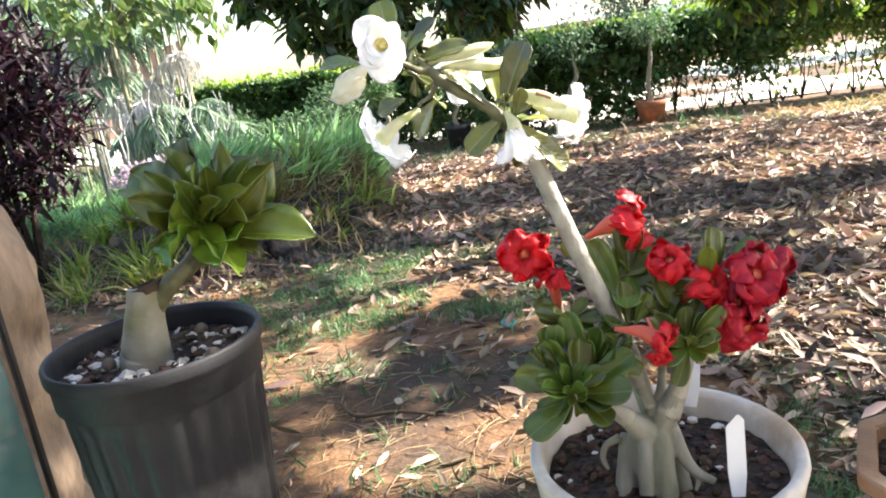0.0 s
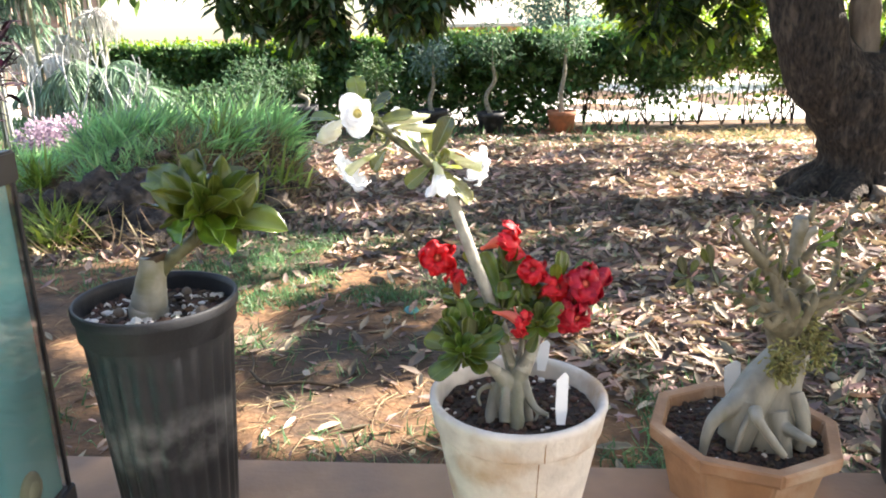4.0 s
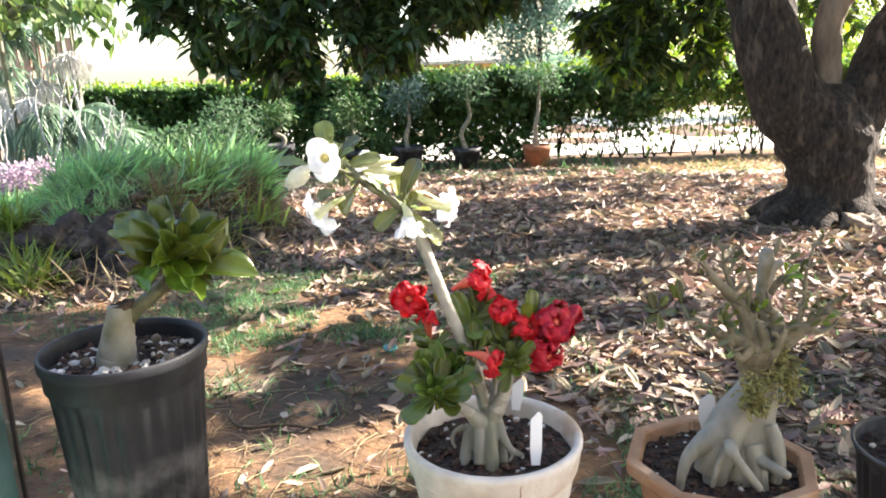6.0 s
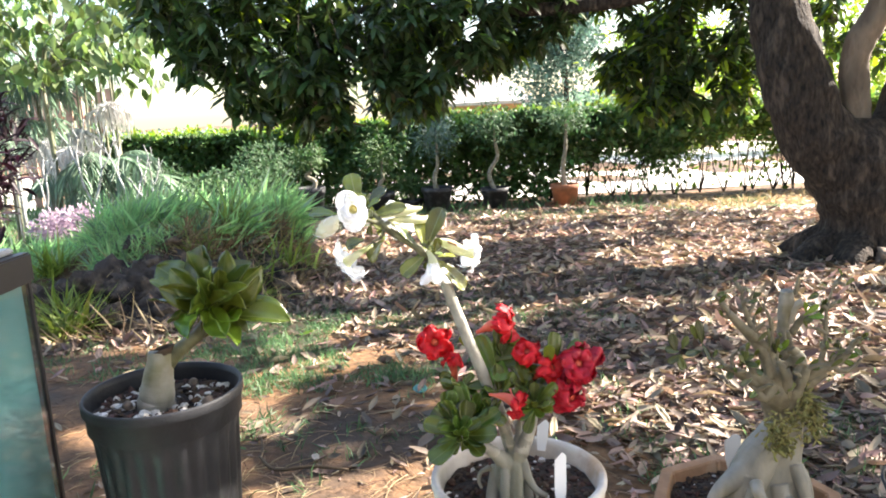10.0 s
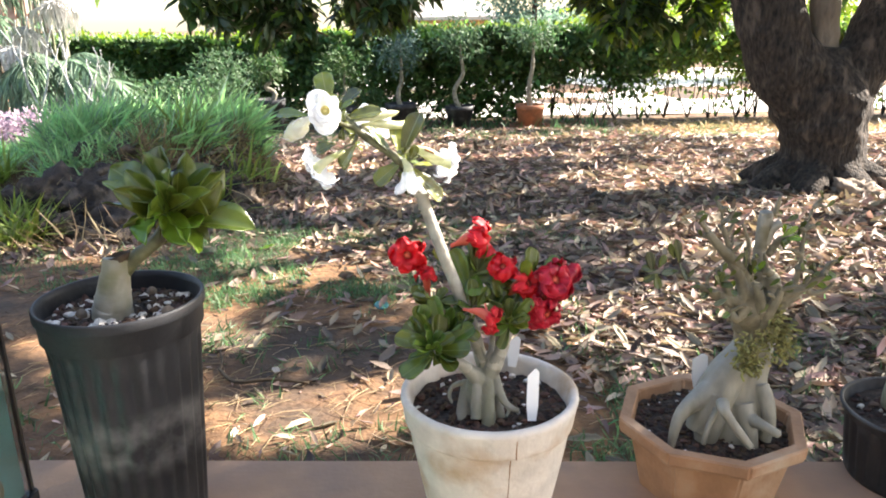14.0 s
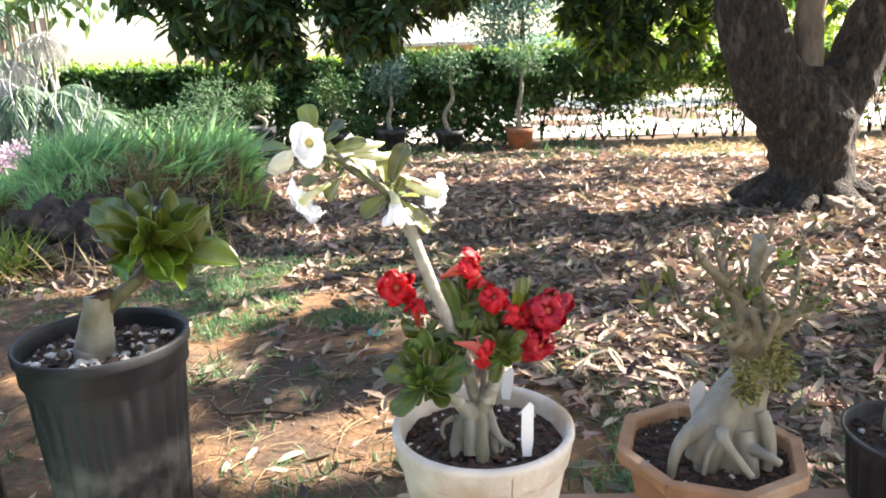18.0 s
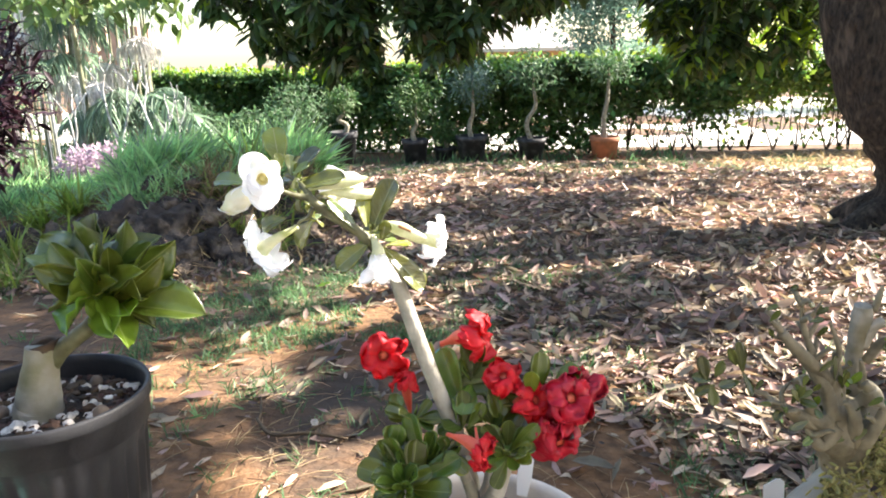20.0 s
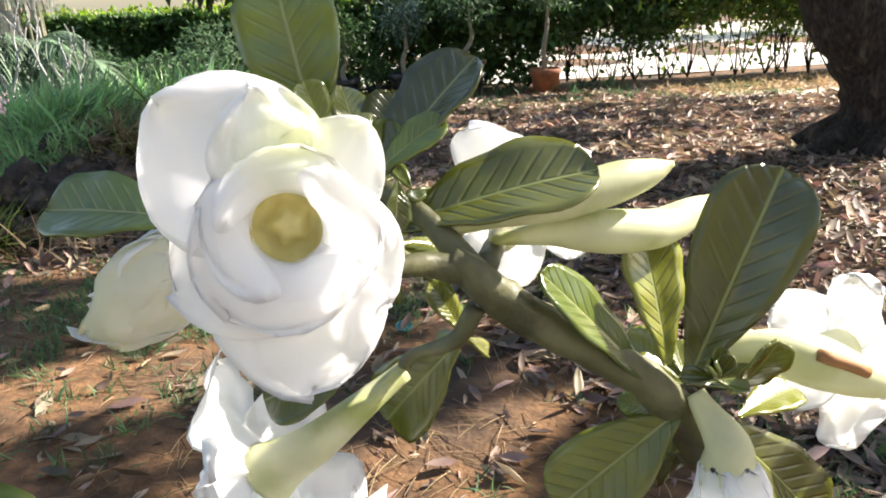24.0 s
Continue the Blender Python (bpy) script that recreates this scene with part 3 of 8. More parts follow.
def mass(name, shape, places, frames, sizes, material, parent=None, label="", widths=None):
    """Many leaves of one outline in one mesh."""
    verts, faces = shape
    k = len(verts)
    v = verts[None] * sizes[:, None, None]
    if widths is not None:
        v = v * np.stack([np.ones_like(widths), widths, np.ones_like(widths)], 1)[:, None]
    v = (np.einsum("nij,nkj->nki", frames, v) + places[:, None]).reshape(-1, 3)
    loops = np.concatenate([np.array(f) for f in faces])
    lens = np.array([len(f) for f in faces])
    n = len(places)
    li = (loops[None] + (np.arange(n) * k)[:, None]).ravel()
    ls = np.concatenate([[0], np.cumsum(np.tile(lens, n))[:-1]])
    me = bpy.data.meshes.new(name)
    me.vertices.add(len(v))
    me.vertices.foreach_set("co", v.astype(np.float32).ravel())
    me.loops.add(len(li))
    me.loops.foreach_set("vertex_index", li.astype(np.int32))
    me.polygons.add(len(ls))
    me.polygons.foreach_set("loop_start", ls.astype(np.int32))
    me.update(calc_edges=True)
    me.validate()
    me.materials.append(material)
    ob = new(name, me)
    ob.parent = parent
    if label:
        tagged(ob, label)
    return ob


def unit(n):
    v = NP.normal(size=(n, 3))
    return v / np.linalg.norm(v, axis=1, keepdims=True)


def ground_z(x, y):
    """Height of the ground: level near the porch, falling gently away from it, with a grassy mound and small unevenness."""
    x, y = np.asarray(x, float), np.asarray(y, float)
    z = -0.80 - 0.03 * np.clip(y - 3.5, 0, 12) - 0.02 * np.clip(y - 20, 0, 60)
    z = z + 0.02 * np.sin(1.7 * x + 0.6 * y) * np.sin(1.1 * y - 0.4 * x) * np.clip(y - 1.5, 0, 1)
    return z + mound(x, y)


def mound(x, y):
    """A steep-fronted grassy knoll with a low bank running out to one side."""
    u = np.hypot((x + 2.55) / 1.42, (y - 7.5) / 1.92) + 0.07 * np.sin(5.1 * x + 1.3) * np.sin(3.7 * y)
    s = np.clip((1.02 - u) / 0.42, 0, 1)
    d = np.hypot(np.maximum(0, x + 2.9), (y - 7.7 - 0.1 * (x + 2.5)))
    r = np.clip(1 - d / 1.75, 0, 1)
    lump = 1 + 0.10 * np.sin(7.3 * x + 2.0 * y) * np.sin(6.1 * y)
    return np.maximum(0.55 * s * s * (3 - 2 * s) * lump, 0.30 * r * r * (3 - 2 * r))


# ---- the ground ----
def build_ground():
    xs = np.concatenate([np.linspace(-220, -14, 14)[:-1], np.linspace(-14, 14, 141), np.linspace(14, 220, 14)[1:]])
    ys = np.concatenate([np.linspace(-60, 0, 7)[:-1], np.linspace(0, 20, 121), np.linspace(20, 320, 22)[1:]])
    gx, gy = np.meshgrid(xs, ys)
    gz = ground_z(gx, gy)
    v = np.stack([gx.ravel(), gy.ravel(), gz.ravel()], 1)
    w = len(xs)
    f = [(j * w + i, j * w + i + 1, (j + 1) * w + i + 1, (j + 1) * w + i) for j in range(len(ys) - 1) for i in range(w - 1)]
    me = bpy.data.meshes.new("ground")
    me.from_pydata(v.tolist(), [], f)
    me.shade_smooth()
    me.materials.append(M["soil"])
    return tagged(new("ground", me), "reddish brown bare soil sloping gently away from the porch", "ground", kind="structure")


build_ground()


def build_lit_strip():
    """Earth before the thin end of the hedge, full sun put into its pale colour, with a ragged edge."""
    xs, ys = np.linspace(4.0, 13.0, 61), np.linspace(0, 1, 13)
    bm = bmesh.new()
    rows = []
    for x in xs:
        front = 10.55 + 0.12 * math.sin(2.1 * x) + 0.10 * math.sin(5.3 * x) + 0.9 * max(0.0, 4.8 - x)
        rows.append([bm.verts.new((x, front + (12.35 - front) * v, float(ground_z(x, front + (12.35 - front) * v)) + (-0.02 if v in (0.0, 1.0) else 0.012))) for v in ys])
    for a, b in zip(rows, rows[1:]):
        for k in range(len(ys) - 1):
            bm.faces.new((a[k], b[k], b[k + 1], a[k + 1]))
    # the path object stands in for bare ground in full sun
    tagged(part("path", bm, M["sunlit_strip"]), "strip of earth along the hedge with sunlight put into its colour", "path", kind="structure")


build_lit_strip()


def on_ground(n, x0, x1, y0, y1):
    x, y = NP.uniform(x0, x1, n), NP.uniform(y0, y1, n)
    return np.stack([x, y, ground_z(x, y)], 1)


def litter_share(p):
    """How thickly fallen leaves lie: dense under the mango tree, thin on the worn earth by the porch."""
    x, y = p[:, 0], p[:, 1]
    edge = 3.3 + 0.55 * np.clip((0.3 - x) / 0.5, 0, 1) - 1.6 * np.clip(x - 0.05, -0.9, 1.6) + 0.25 * np.sin(3 * x)
    s = np.clip((y - edge) / 1.3, 0, 1)
    bare = 1 - 0.85 * np.clip((y - 10.3) / 0.3, 0, 1) * np.clip((x - 4.0) / 0.6, 0, 1)
    return np.clip(0.045 + 0.955 * s, 0, 1) * bare * ((mound(x, y) < 0.10) | ((x > -2.5) & (y < 7.0) & (NP.random(len(x)) < 0.75)))


def build_litter():
    p = np.concatenate([on_ground(50000, -4.5, 9.5, 1.4, 12.2), on_ground(52000, -1.6, 5, 1.6, 6.5)])
    p = p[NP.random(len(p)) < litter_share(p)]
    n = len(p)
    p[:, 2] += 0.004 + 0.022 * NP.random(n) ** 2
    a = unit(n)
    a[:, 2] *= 0.16
    f = NP.normal(size=(n, 3)) * NP.choice((0.3, 0.45, 0.9), (n, 1)) + (0, 0, 1)
    size = NP.uniform(0.04, 0.155, n) * np.clip(0.62 + 0.10 * p[:, 1], 0.82, 1.15)
    half = int(n * 0.45)
    more = int(n * 0.78)
    fr = turns(a, f)
    ob = mass("leaf_litter", CURL, p[:half], fr[:half], size[:half], M["litter"], widths=NP.uniform(0.7, 1.3, half))
    tagged(ob, "curled dry brown mango leaves lying thick on the ground", "leaf litter", kind="stuff")
    ob = mass("leaf_scraps", CURL, p[half:more], fr[half:more], size[half:more], M["grey_litter"], widths=NP.uniform(0.7, 1.5, more - half))
    tagged(ob, "weathered grey-brown leaf scraps on the ground", "leaf litter", kind="stuff")
    ob = mass("fallen_leaves", LANCE, p[more:], fr[more:], size[more:], M["litter"], widths=NP.uniform(0.8, 1.5, n - more))
    tagged(ob, "flat dry fallen mango leaves on the ground", "leaf litter", kind="stuff")


build_litter()


def build_straw():
    """Thin dry stalks and twiglets strewn over the worn earth."""
    stick = (np.array([(0, 0.012, 0), (0, -0.012, 0), (0, 0, 0.02), (0.5, 0.013, 0.05), (0.5, -0.010, 0.05), (0.5, 0, 0.07), (1, 0.006, 0), (1, -0.006, 0), (1, 0, 0.012)]),
             [(0, 1, 4, 3), (1, 2, 5, 4), (2, 0, 3, 5), (3, 4, 7, 6), (4, 5, 8, 7), (5, 3, 6, 8)])
    for name, count, area, mt, lo, hi, label in (("straw", 1500, (-2.2, 1.6, 1.5, 5.2), "straw", 0.03, 0.15, "pale dry grass stalks strewn on the bare earth"),
                                                 ("straw", 190, (-0.95, 0.25, 2.2, 2.95), "straw", 0.05, 0.17, "long pale dry stalks tangled on the sunlit earth"),
                                                 ("crumbs", 5200, (-2.6, 1.2, 1.5, 5.0), "chip", 0.012, 0.045, "dark crumbs of bark and earth on the worn ground"),
                                                 ("twiglets", 2600, (-2.6, 5.0, 1.5, 8.0), "chip", 0.04, 0.16, "brown twiglets strewn on the ground")):
        p = on_ground(count, *area) + (0, 0, 0.004)
        a = NP.normal(size=(count, 3)) * (1, 1, 0.08)
        tagged(mass(name, stick, p, turns(a, np.tile((0.0, 0.0, 1.0), (count, 1))), NP.uniform(lo, hi, count), M[mt]), label, "litter", kind="stuff")


build_straw()


def grass_share(p):
    x, y = p[:, 0], p[:, 1]
    v = np.array([noise.noise(Vector((a * 1.3, b * 1.3, 3.0))) + 0.5 * noise.noise(Vector((a * 3.9, b * 3.9, 8.0))) for a, b in zip(x, y)])
    band = 1.35 * np.exp(-((y - (4.5 + 0.15 * x)) / 1.25) ** 2) * np.clip((1.5 - x) / 1.7, 0.06, 1) * np.clip((x + 2.1) / 0.5, 0.12, 1)
    band = band * np.where(x < 0.5, np.clip((y - 3.55) / 0.6, 0.30, 1), 1) + 1.1 * np.exp(-(((x + 0.6) / 0.55) ** 2 + ((y - 5.0) / 0.4) ** 2))
    near = np.exp(-((y - 2.0) / 0.5) ** 2) * 0.35 + 0.34 * np.exp(-((y - 2.7) / 0.8) ** 2) * np.clip(2 * x - 0.2, 0, 1)
    far = np.exp(-((y - 11.6) / 0.7) ** 2) * 0.8
    return np.clip((1.15 * band + near + far) * (0.7 + 1.9 * v), 0, 1) * (mound(x, y) < 0.1)


def build_grass():
    seeds = on_ground(14500, -4.5, 5.5, 1.4, 12.5)
    seeds = seeds[NP.random(len(seeds)) < grass_share(seeds)]
    k = 22
    p = np.repeat(seeds, k, 0) + NP.normal(size=(len(seeds) * k, 3)) * (0.045, 0.045, 0)
    n = len(p)
    p[:, 2] = ground_z(p[:, 0], p[:, 1])
    a = NP.normal(size=(n, 3)) * 0.55 + (0, 0, 0.75)
    a[:, 2] = np.abs(a[:, 2])
    ob = mass("lawn_grass", GRASS, p, turns(a, unit(n) + (0, 0, 0.5)), NP.uniform(0.025, 0.092, n), M["grass"], widths=NP.uniform(1.4, 2.8, n))
    tagged(ob, "sparse tufts of short green grass on bare earth", "grass", kind="stuff")


build_grass()


# ---- the porch with its ledge ----
def box(bm, lo, hi):
    r = bmesh.ops.create_cube(bm, size=1)["verts"]
    for v in r:
        v.co = Vector([lo[i] + (v.co[i] + 0.5) * (hi[i] - lo[i]) for i in range(3)])
    return r


LEDGE_Z = -0.056


def build_ledge():
    bm = bmesh.new()
    box(bm, (-6.0, -0.62, -0.86), (6.0, 0.16, 0))
    bmesh.ops.bevel(bm, geom=[e for e in bm.edges], offset=0.008, segments=2, affect="EDGES")
    bmesh.ops.subdivide_edges(bm, edges=[e for e in bm.edges if abs(e.verts[0].co.x - e.verts[1].co.x) > 1], cuts=60)
    for v in bm.verts:
        v.co.y += 0.004 * noise.noise(v.co * 4)
        v.co.z += 0.002 * noise.noise(v.co * 3 + Vector((5, 0, 0)))
    ob = part("porch_wall", bm, M["ledge"], smooth=False)
    ob.matrix_world = pose(0, 1.07 - 0.16, LEDGE_Z, 0, 0, -5.0)
    tagged(ob, "low brown painted concrete porch wall with a worn flat top", "wall", kind="structure")
    # unseen floor, grey so that the light it bounces stays neutral
    bm = bmesh.new()
    box(bm, (-6, -3.3, -0.93), (6, 0.45, -0.70))
    tagged(part("porch_floor", bm, M["concrete"], smooth=False), "added unseen grey concrete porch floor with neutral bounce", "floor", kind="structure")
    # unseen wall added to bounce light onto pots and flowers
    bm = bmesh.new()
    box(bm, (-6, -3.5, -0.93), (6, -3.3, 2.3))
    tagged(part("bounce_wall", bm, M["porch"], smooth=False), "added unseen pale wall behind the porch that bounces light", "wall", kind="structure")
    # unseen ceiling added to cut the sky light on the pots
    bm = bmesh.new()
    box(bm, (-6, -3.5, 2.3), (6, -1.3, 2.42))
    tagged(part("ceiling", bm, M["porch"], smooth=False), "added unseen pale ceiling that limits the sky light", "ceiling", kind="structure")


build_ledge()


# ---- the mango tree ----
def lit_share(x, y):
    """Where gaps are cut in the added crown so that sun reaches chosen places, as a share by place on the ground."""
    def spot(cx, cy, rx, ry, turn=0.0):
        c, n = math.cos(turn), math.sin(turn)
        u, v = ((x - cx) * c + (y - cy) * n) / rx, (-(x - cx) * n + (y - cy) * c) / ry
        return np.clip(1.5 - np.hypot(u, v), 0, 1)
    s = spot(-0.44, 2.52, 0.47, 0.22)
    s = np.maximum(s, spot(-1.40, 3.34, 0.52, 0.22, 0.05))
    # gap cut so that sun falls on the white flowers
    s = np.maximum(s, spot(-1.92, 0.16, 0.20, 0.10, 0.46))
    s = np.maximum(s, 0.4 * spot(-2.35, 5.0, 0.9, 0.32))
    s = np.maximum(s, 0.6 * spot(0.2, 2.9, 0.22, 0.14))
    s = np.maximum(s, spot(-1.12, 3.75, 0.16, 0.40, -0.1))
    s = np.maximum(s, spot(-0.98, 4.58, 0.42, 0.20, -0.9))
    s = np.maximum(s, spot(-1.25, 5.42, 0.55, 0.26, 0.1))
    s = np.maximum(s, spot(7.4, 11.4, 3.6, 1.0, -0.05))
    s = np.maximum(s, spot(3.55, 6.2, 1.5, 0.42, 0.6))
    v = np.array([noise.noise(Vector((a * 0.55 + b * 0.25, b * 1.5, 2.0))) + 0.5 * noise.noise(Vector((a * 1.7, b * 3.6, 6.0))) for a, b in zip(x, y)])
    s = np.maximum(s, np.clip(v * 5.5 + 0.40 + 0.16 * np.clip(x, 0, 1), 0, 1) * np.clip((y + 1.1 * x - 3.5) / 1.0, 0, 1)
                   * (1 - 0.8 * np.clip((x - 0.9) / 0.4, 0, 1) * np.clip((2.65 + 0.62 * x - y) / 0.6, 0, 1)) * (1 - 0.65 * np.clip((-0.2 - x) / 0.4, 0, 1) * np.clip((y - 6.2) / 0.6, 0, 1)))
    s = np.maximum(s, np.where((x < -1.9) & (y > 6.0), 0.9, 0))
    return np.where((y > 12.4) | (x < -4.5), 1.0, s)


def build_mango():
    t = thing("mango_tree", (3.94, 6.8, -0.9), "old mango tree, dark forked trunk, drooping dark green leaves", "tree")
    at = Vector((3.94, 6.8, -0.9))

    def rel(rows):
        return [(x - at.x, y - at.y, z - at.z, r) for x, y, z, r in rows]
    trunk_rows = rel([(4.08, 6.8, -1.10, 0.70), (4.08, 6.8, -0.90, 0.53), (4.08, 6.8, -0.75, 0.42), (4.08, 6.8, -0.55, 0.38), (4.06, 6.8, -0.34, 0.385), (4.03, 6.8, -0.165, 0.41), (3.99, 6.8, -0.02, 0.41), (3.98, 6.8, 0.12, 0.36), (3.99, 6.8, 0.28, 0.28), (4.00, 6.8, 0.42, 0.17)])
    limbs = [
        [(3.80, 6.8, -0.04, 0.32), (3.67, 6.8, 0.17, 0.325), (3.55, 6.8, 0.37, 0.315), (3.46, 6.8, 0.58, 0.31), (3.395, 6.83, 0.80, 0.31), (3.335, 6.86, 1.02, 0.295), (3.25, 6.92, 1.45, 0.25), (3.182, 7.232, 2.424, 0.194), (2.589, 7.771, 3.502, 0.129), (1.727, 8.418, 4.256, 0.065)],
        [(4.01, 6.88, 0.10, 0.17), (3.995, 6.88, 0.32, 0.150), (3.985, 6.86, 0.56, 0.132), (3.945, 6.84, 0.90, 0.128), (3.99, 6.8, 1.15, 0.125), (4.11, 6.75, 1.45, 0.118), (4.152, 6.693, 2.316, 0.119), (4.206, 6.262, 3.394, 0.054)],
        [(4.14, 6.8, -0.12, 0.29), (4.27, 6.8, 0.15, 0.275), (4.42, 6.8, 0.42, 0.25), (4.52, 6.82, 0.75, 0.228), (4.70, 6.84, 1.08, 0.215), (5.176, 6.909, 1.777, 0.194), (6.254, 7.34, 2.639, 0.129), (7.332, 7.771, 3.394, 0.065)],
        [(3.0, 7.0, 1.9, 0.11), (2.3, 7.3, 1.72, 0.085), (1.3, 7.5, 1.62, 0.07), (0.2, 7.8, 1.7, 0.055), (-1.0, 8.2, 1.8, 0.035)],
        [(2.9, 7.0, 2.5, 0.10), (1.6, 6.6, 3.0, 0.08), (0.2, 6.4, 3.0, 0.06), (-1.2, 6.6, 2.7, 0.04)],
    ]
    limbs[0].insert(0, (3.98, 6.8, -0.30, 0.26))
    fused("trunk", [trunk_rows] + [rel(limbs[0][:8]), rel(limbs[2][:6])] + [rel([(4.08, 6.8, -0.62, 0.20), (4.08 + 0.52 * math.cos(q), 6.8 + 0.52 * math.sin(q), -0.86, 0.15), (4.08 + w * math.cos(q), 6.8 + w * math.sin(q), -1.02, 0.07)]) for q, w in ((3.3, 0.86), (4.1, 0.80), (4.9, 0.78), (5.7, 0.85), (2.4, 0.85))], M["tree_bark"], t, "dark furrowed forked trunk with flaring roots", 0.020, 0.17, 4.6, 40)
    part("limb", tube(rel(limbs[1]), seg=22, steps=7, rough=0.16, freq=6), M["sunlit_limb"], t, "middle limb with sunlight put into its pale bark")
    for rows in [limbs[0][6:], limbs[2][4:]] + limbs[3:]:
        part("limb", tube(rel(rows), seg=18, steps=7, rough=0.16, freq=4.5), M["tree_bark"], t)

    # hanging sprays: two curtains of foliage with ragged lower edges, either side of a gap
    tips, outs = [], []
    for x0, x1, k, at_x, at_z, deep in ((-2.75, 1.6, 1750, (-2.8, -2.5, -1.9, -1.2, -0.7, -0.35, 0.1, 0.28, 0.7, 1.15, 1.65), (1.85, 1.30, 0.80, 0.68, 0.68, 0.78, 0.76, 1.02, 1.14, 1.34, 1.75), (7.2, 8.7)),
                                        (1.95, 3.9, 820, (1.9, 2.1, 2.65, 3.4, 3.75, 4.0), (1.4, 0.74, 0.60, 0.60, 0.85, 1.05), (7.9, 9.2)),
                                        (4.2, 6.4, 200, (4.2, 6.4), (1.1, 1.0), (9.0, 10.4))):
        x, y = NP.uniform(x0, x1, k), NP.uniform(*deep, k)
        ragged = np.array([0.22 * noise.noise(Vector((q * 1.9, w * 1.4, 4.0))) for q, w in zip(x, y)])
        low = np.interp(x, at_x, at_z) * (1 + 0.03 * (y - 7.9)) + ragged
        z = low + (2.75 - low) * NP.random(k) ** 1.25
        tips.append(np.stack([x, y, z], 1))
        outs.append(unit(k) * (1, 1, 0.3))
    # an added upper crown, out of view, placed to shade the garden
    k = 7300
    a, r = NP.random(k) * 6.283, np.sqrt(NP.random(k))
    tips.append(np.stack([5.6 + 7.2 * r * np.cos(a), 7.6 + 7.4 * r * np.sin(a), 2.9 + 1.5 * (1 - r * r) + NP.normal(size=k) * 0.25], 1))
    outs.append(unit(k) * (1, 1, 0.3))
    tips, outs = np.concatenate(tips), np.concatenate(outs)
    airy = np.array([noise.noise(Vector(q) * 2.1) for q in tips])
    keep = (tips[:, 2] > 2.6) | (airy > np.where(tips[:, 0] > 1.8, 0.0, -0.12))
    tips, outs = tips[keep], outs[keep]
    s = np.array(SUN_DIR)
    cast = tips - s[None] * ((tips[:, 2] + 0.85) / s[2])[:, None]
    keep = (NP.random(len(tips)) > 1.55 * lit_share(cast[:, 0], cast[:, 1]) - 0.1) | (tips[:, 2] < 2.4)
    tips, outs = tips[keep], outs[keep]
    per = 16
    p = np.repeat(tips, per, 0)
    o = np.repeat(outs, per, 0)
    n = len(p)
    a = unit(n) * (1, 1, 0.6) + o * 0.5 + (0, 0, -0.55)
    p = p + NP.normal(size=(n, 3)) * (0.035, 0.035, 0.05)
    mid = p + a / np.linalg.norm(a, axis=1, keepdims=True) * 0.1
    cast = mid - s[None] * ((mid[:, 2] + 0.85) / s[2])[:, None]
    keep = (NP.random(n) > 5.0 * lit_share(cast[:, 0], cast[:, 1]) - 0.7) | (mid[:, 2] < 2.3)
    p, a = p[keep] - np.array(at), a[keep]
    n = len(p)
    size, wide, fr = NP.uniform(0.12, 0.25, n), NP.uniform(1.1, 1.7, n), turns(a, unit(n) * 0.6 + (0, 0, 1))
    # not a younger growth: lime copies put sunlight into part of the foliage
    young = NP.random(n) < np.where((p[:, 0] + at.x > 1.8) & (p[:, 2] + at.z < 2.0), 0.20, 0.05)
    for name, pick, mt, label in (("crown", ~young, "mango_leaf", "long drooping dark green leaves in sprays"), ("young_leaves", young, "lime_leaf", "yellow-green leaves among the dark ones, sunlight put into their colour")):
        mass(name, LANCE, p[pick], fr[pick], size[pick], M[mt], t, label, widths=wide[pick])
    bm = bmesh.new()
    for q in tips[::3]:
        q = Vector(q) - at
        e = q + Vector((R.uniform(-0.1, 0.1), R.uniform(-0.1, 0.1), 0.35))
        bmesh_strip(bm, q, e, 0.006)
    tagged(part("twig_mass", bm, M["tree_bark"], t, "thin hanging twigs"), kind="stuff")


def bmesh_strip(bm, a, b, r):
    """A thin three-sided stick."""
    d = (b - a).normalized()
    s = d.orthogonal().normalized()
    u = d.cross(s)
    lo, hi = [], []
    for k in range(3):
        w = (s * math.cos(2.094 * k) + u * math.sin(2.094 * k)) * r
        lo.append(bm.verts.new(a + w))
        hi.append(bm.verts.new(b + w * 0.6))
    for k in range(3):
        n = (k + 1) % 3
        bm.faces.new((lo[k], lo[n], hi[n], hi[k]))


build_mango()


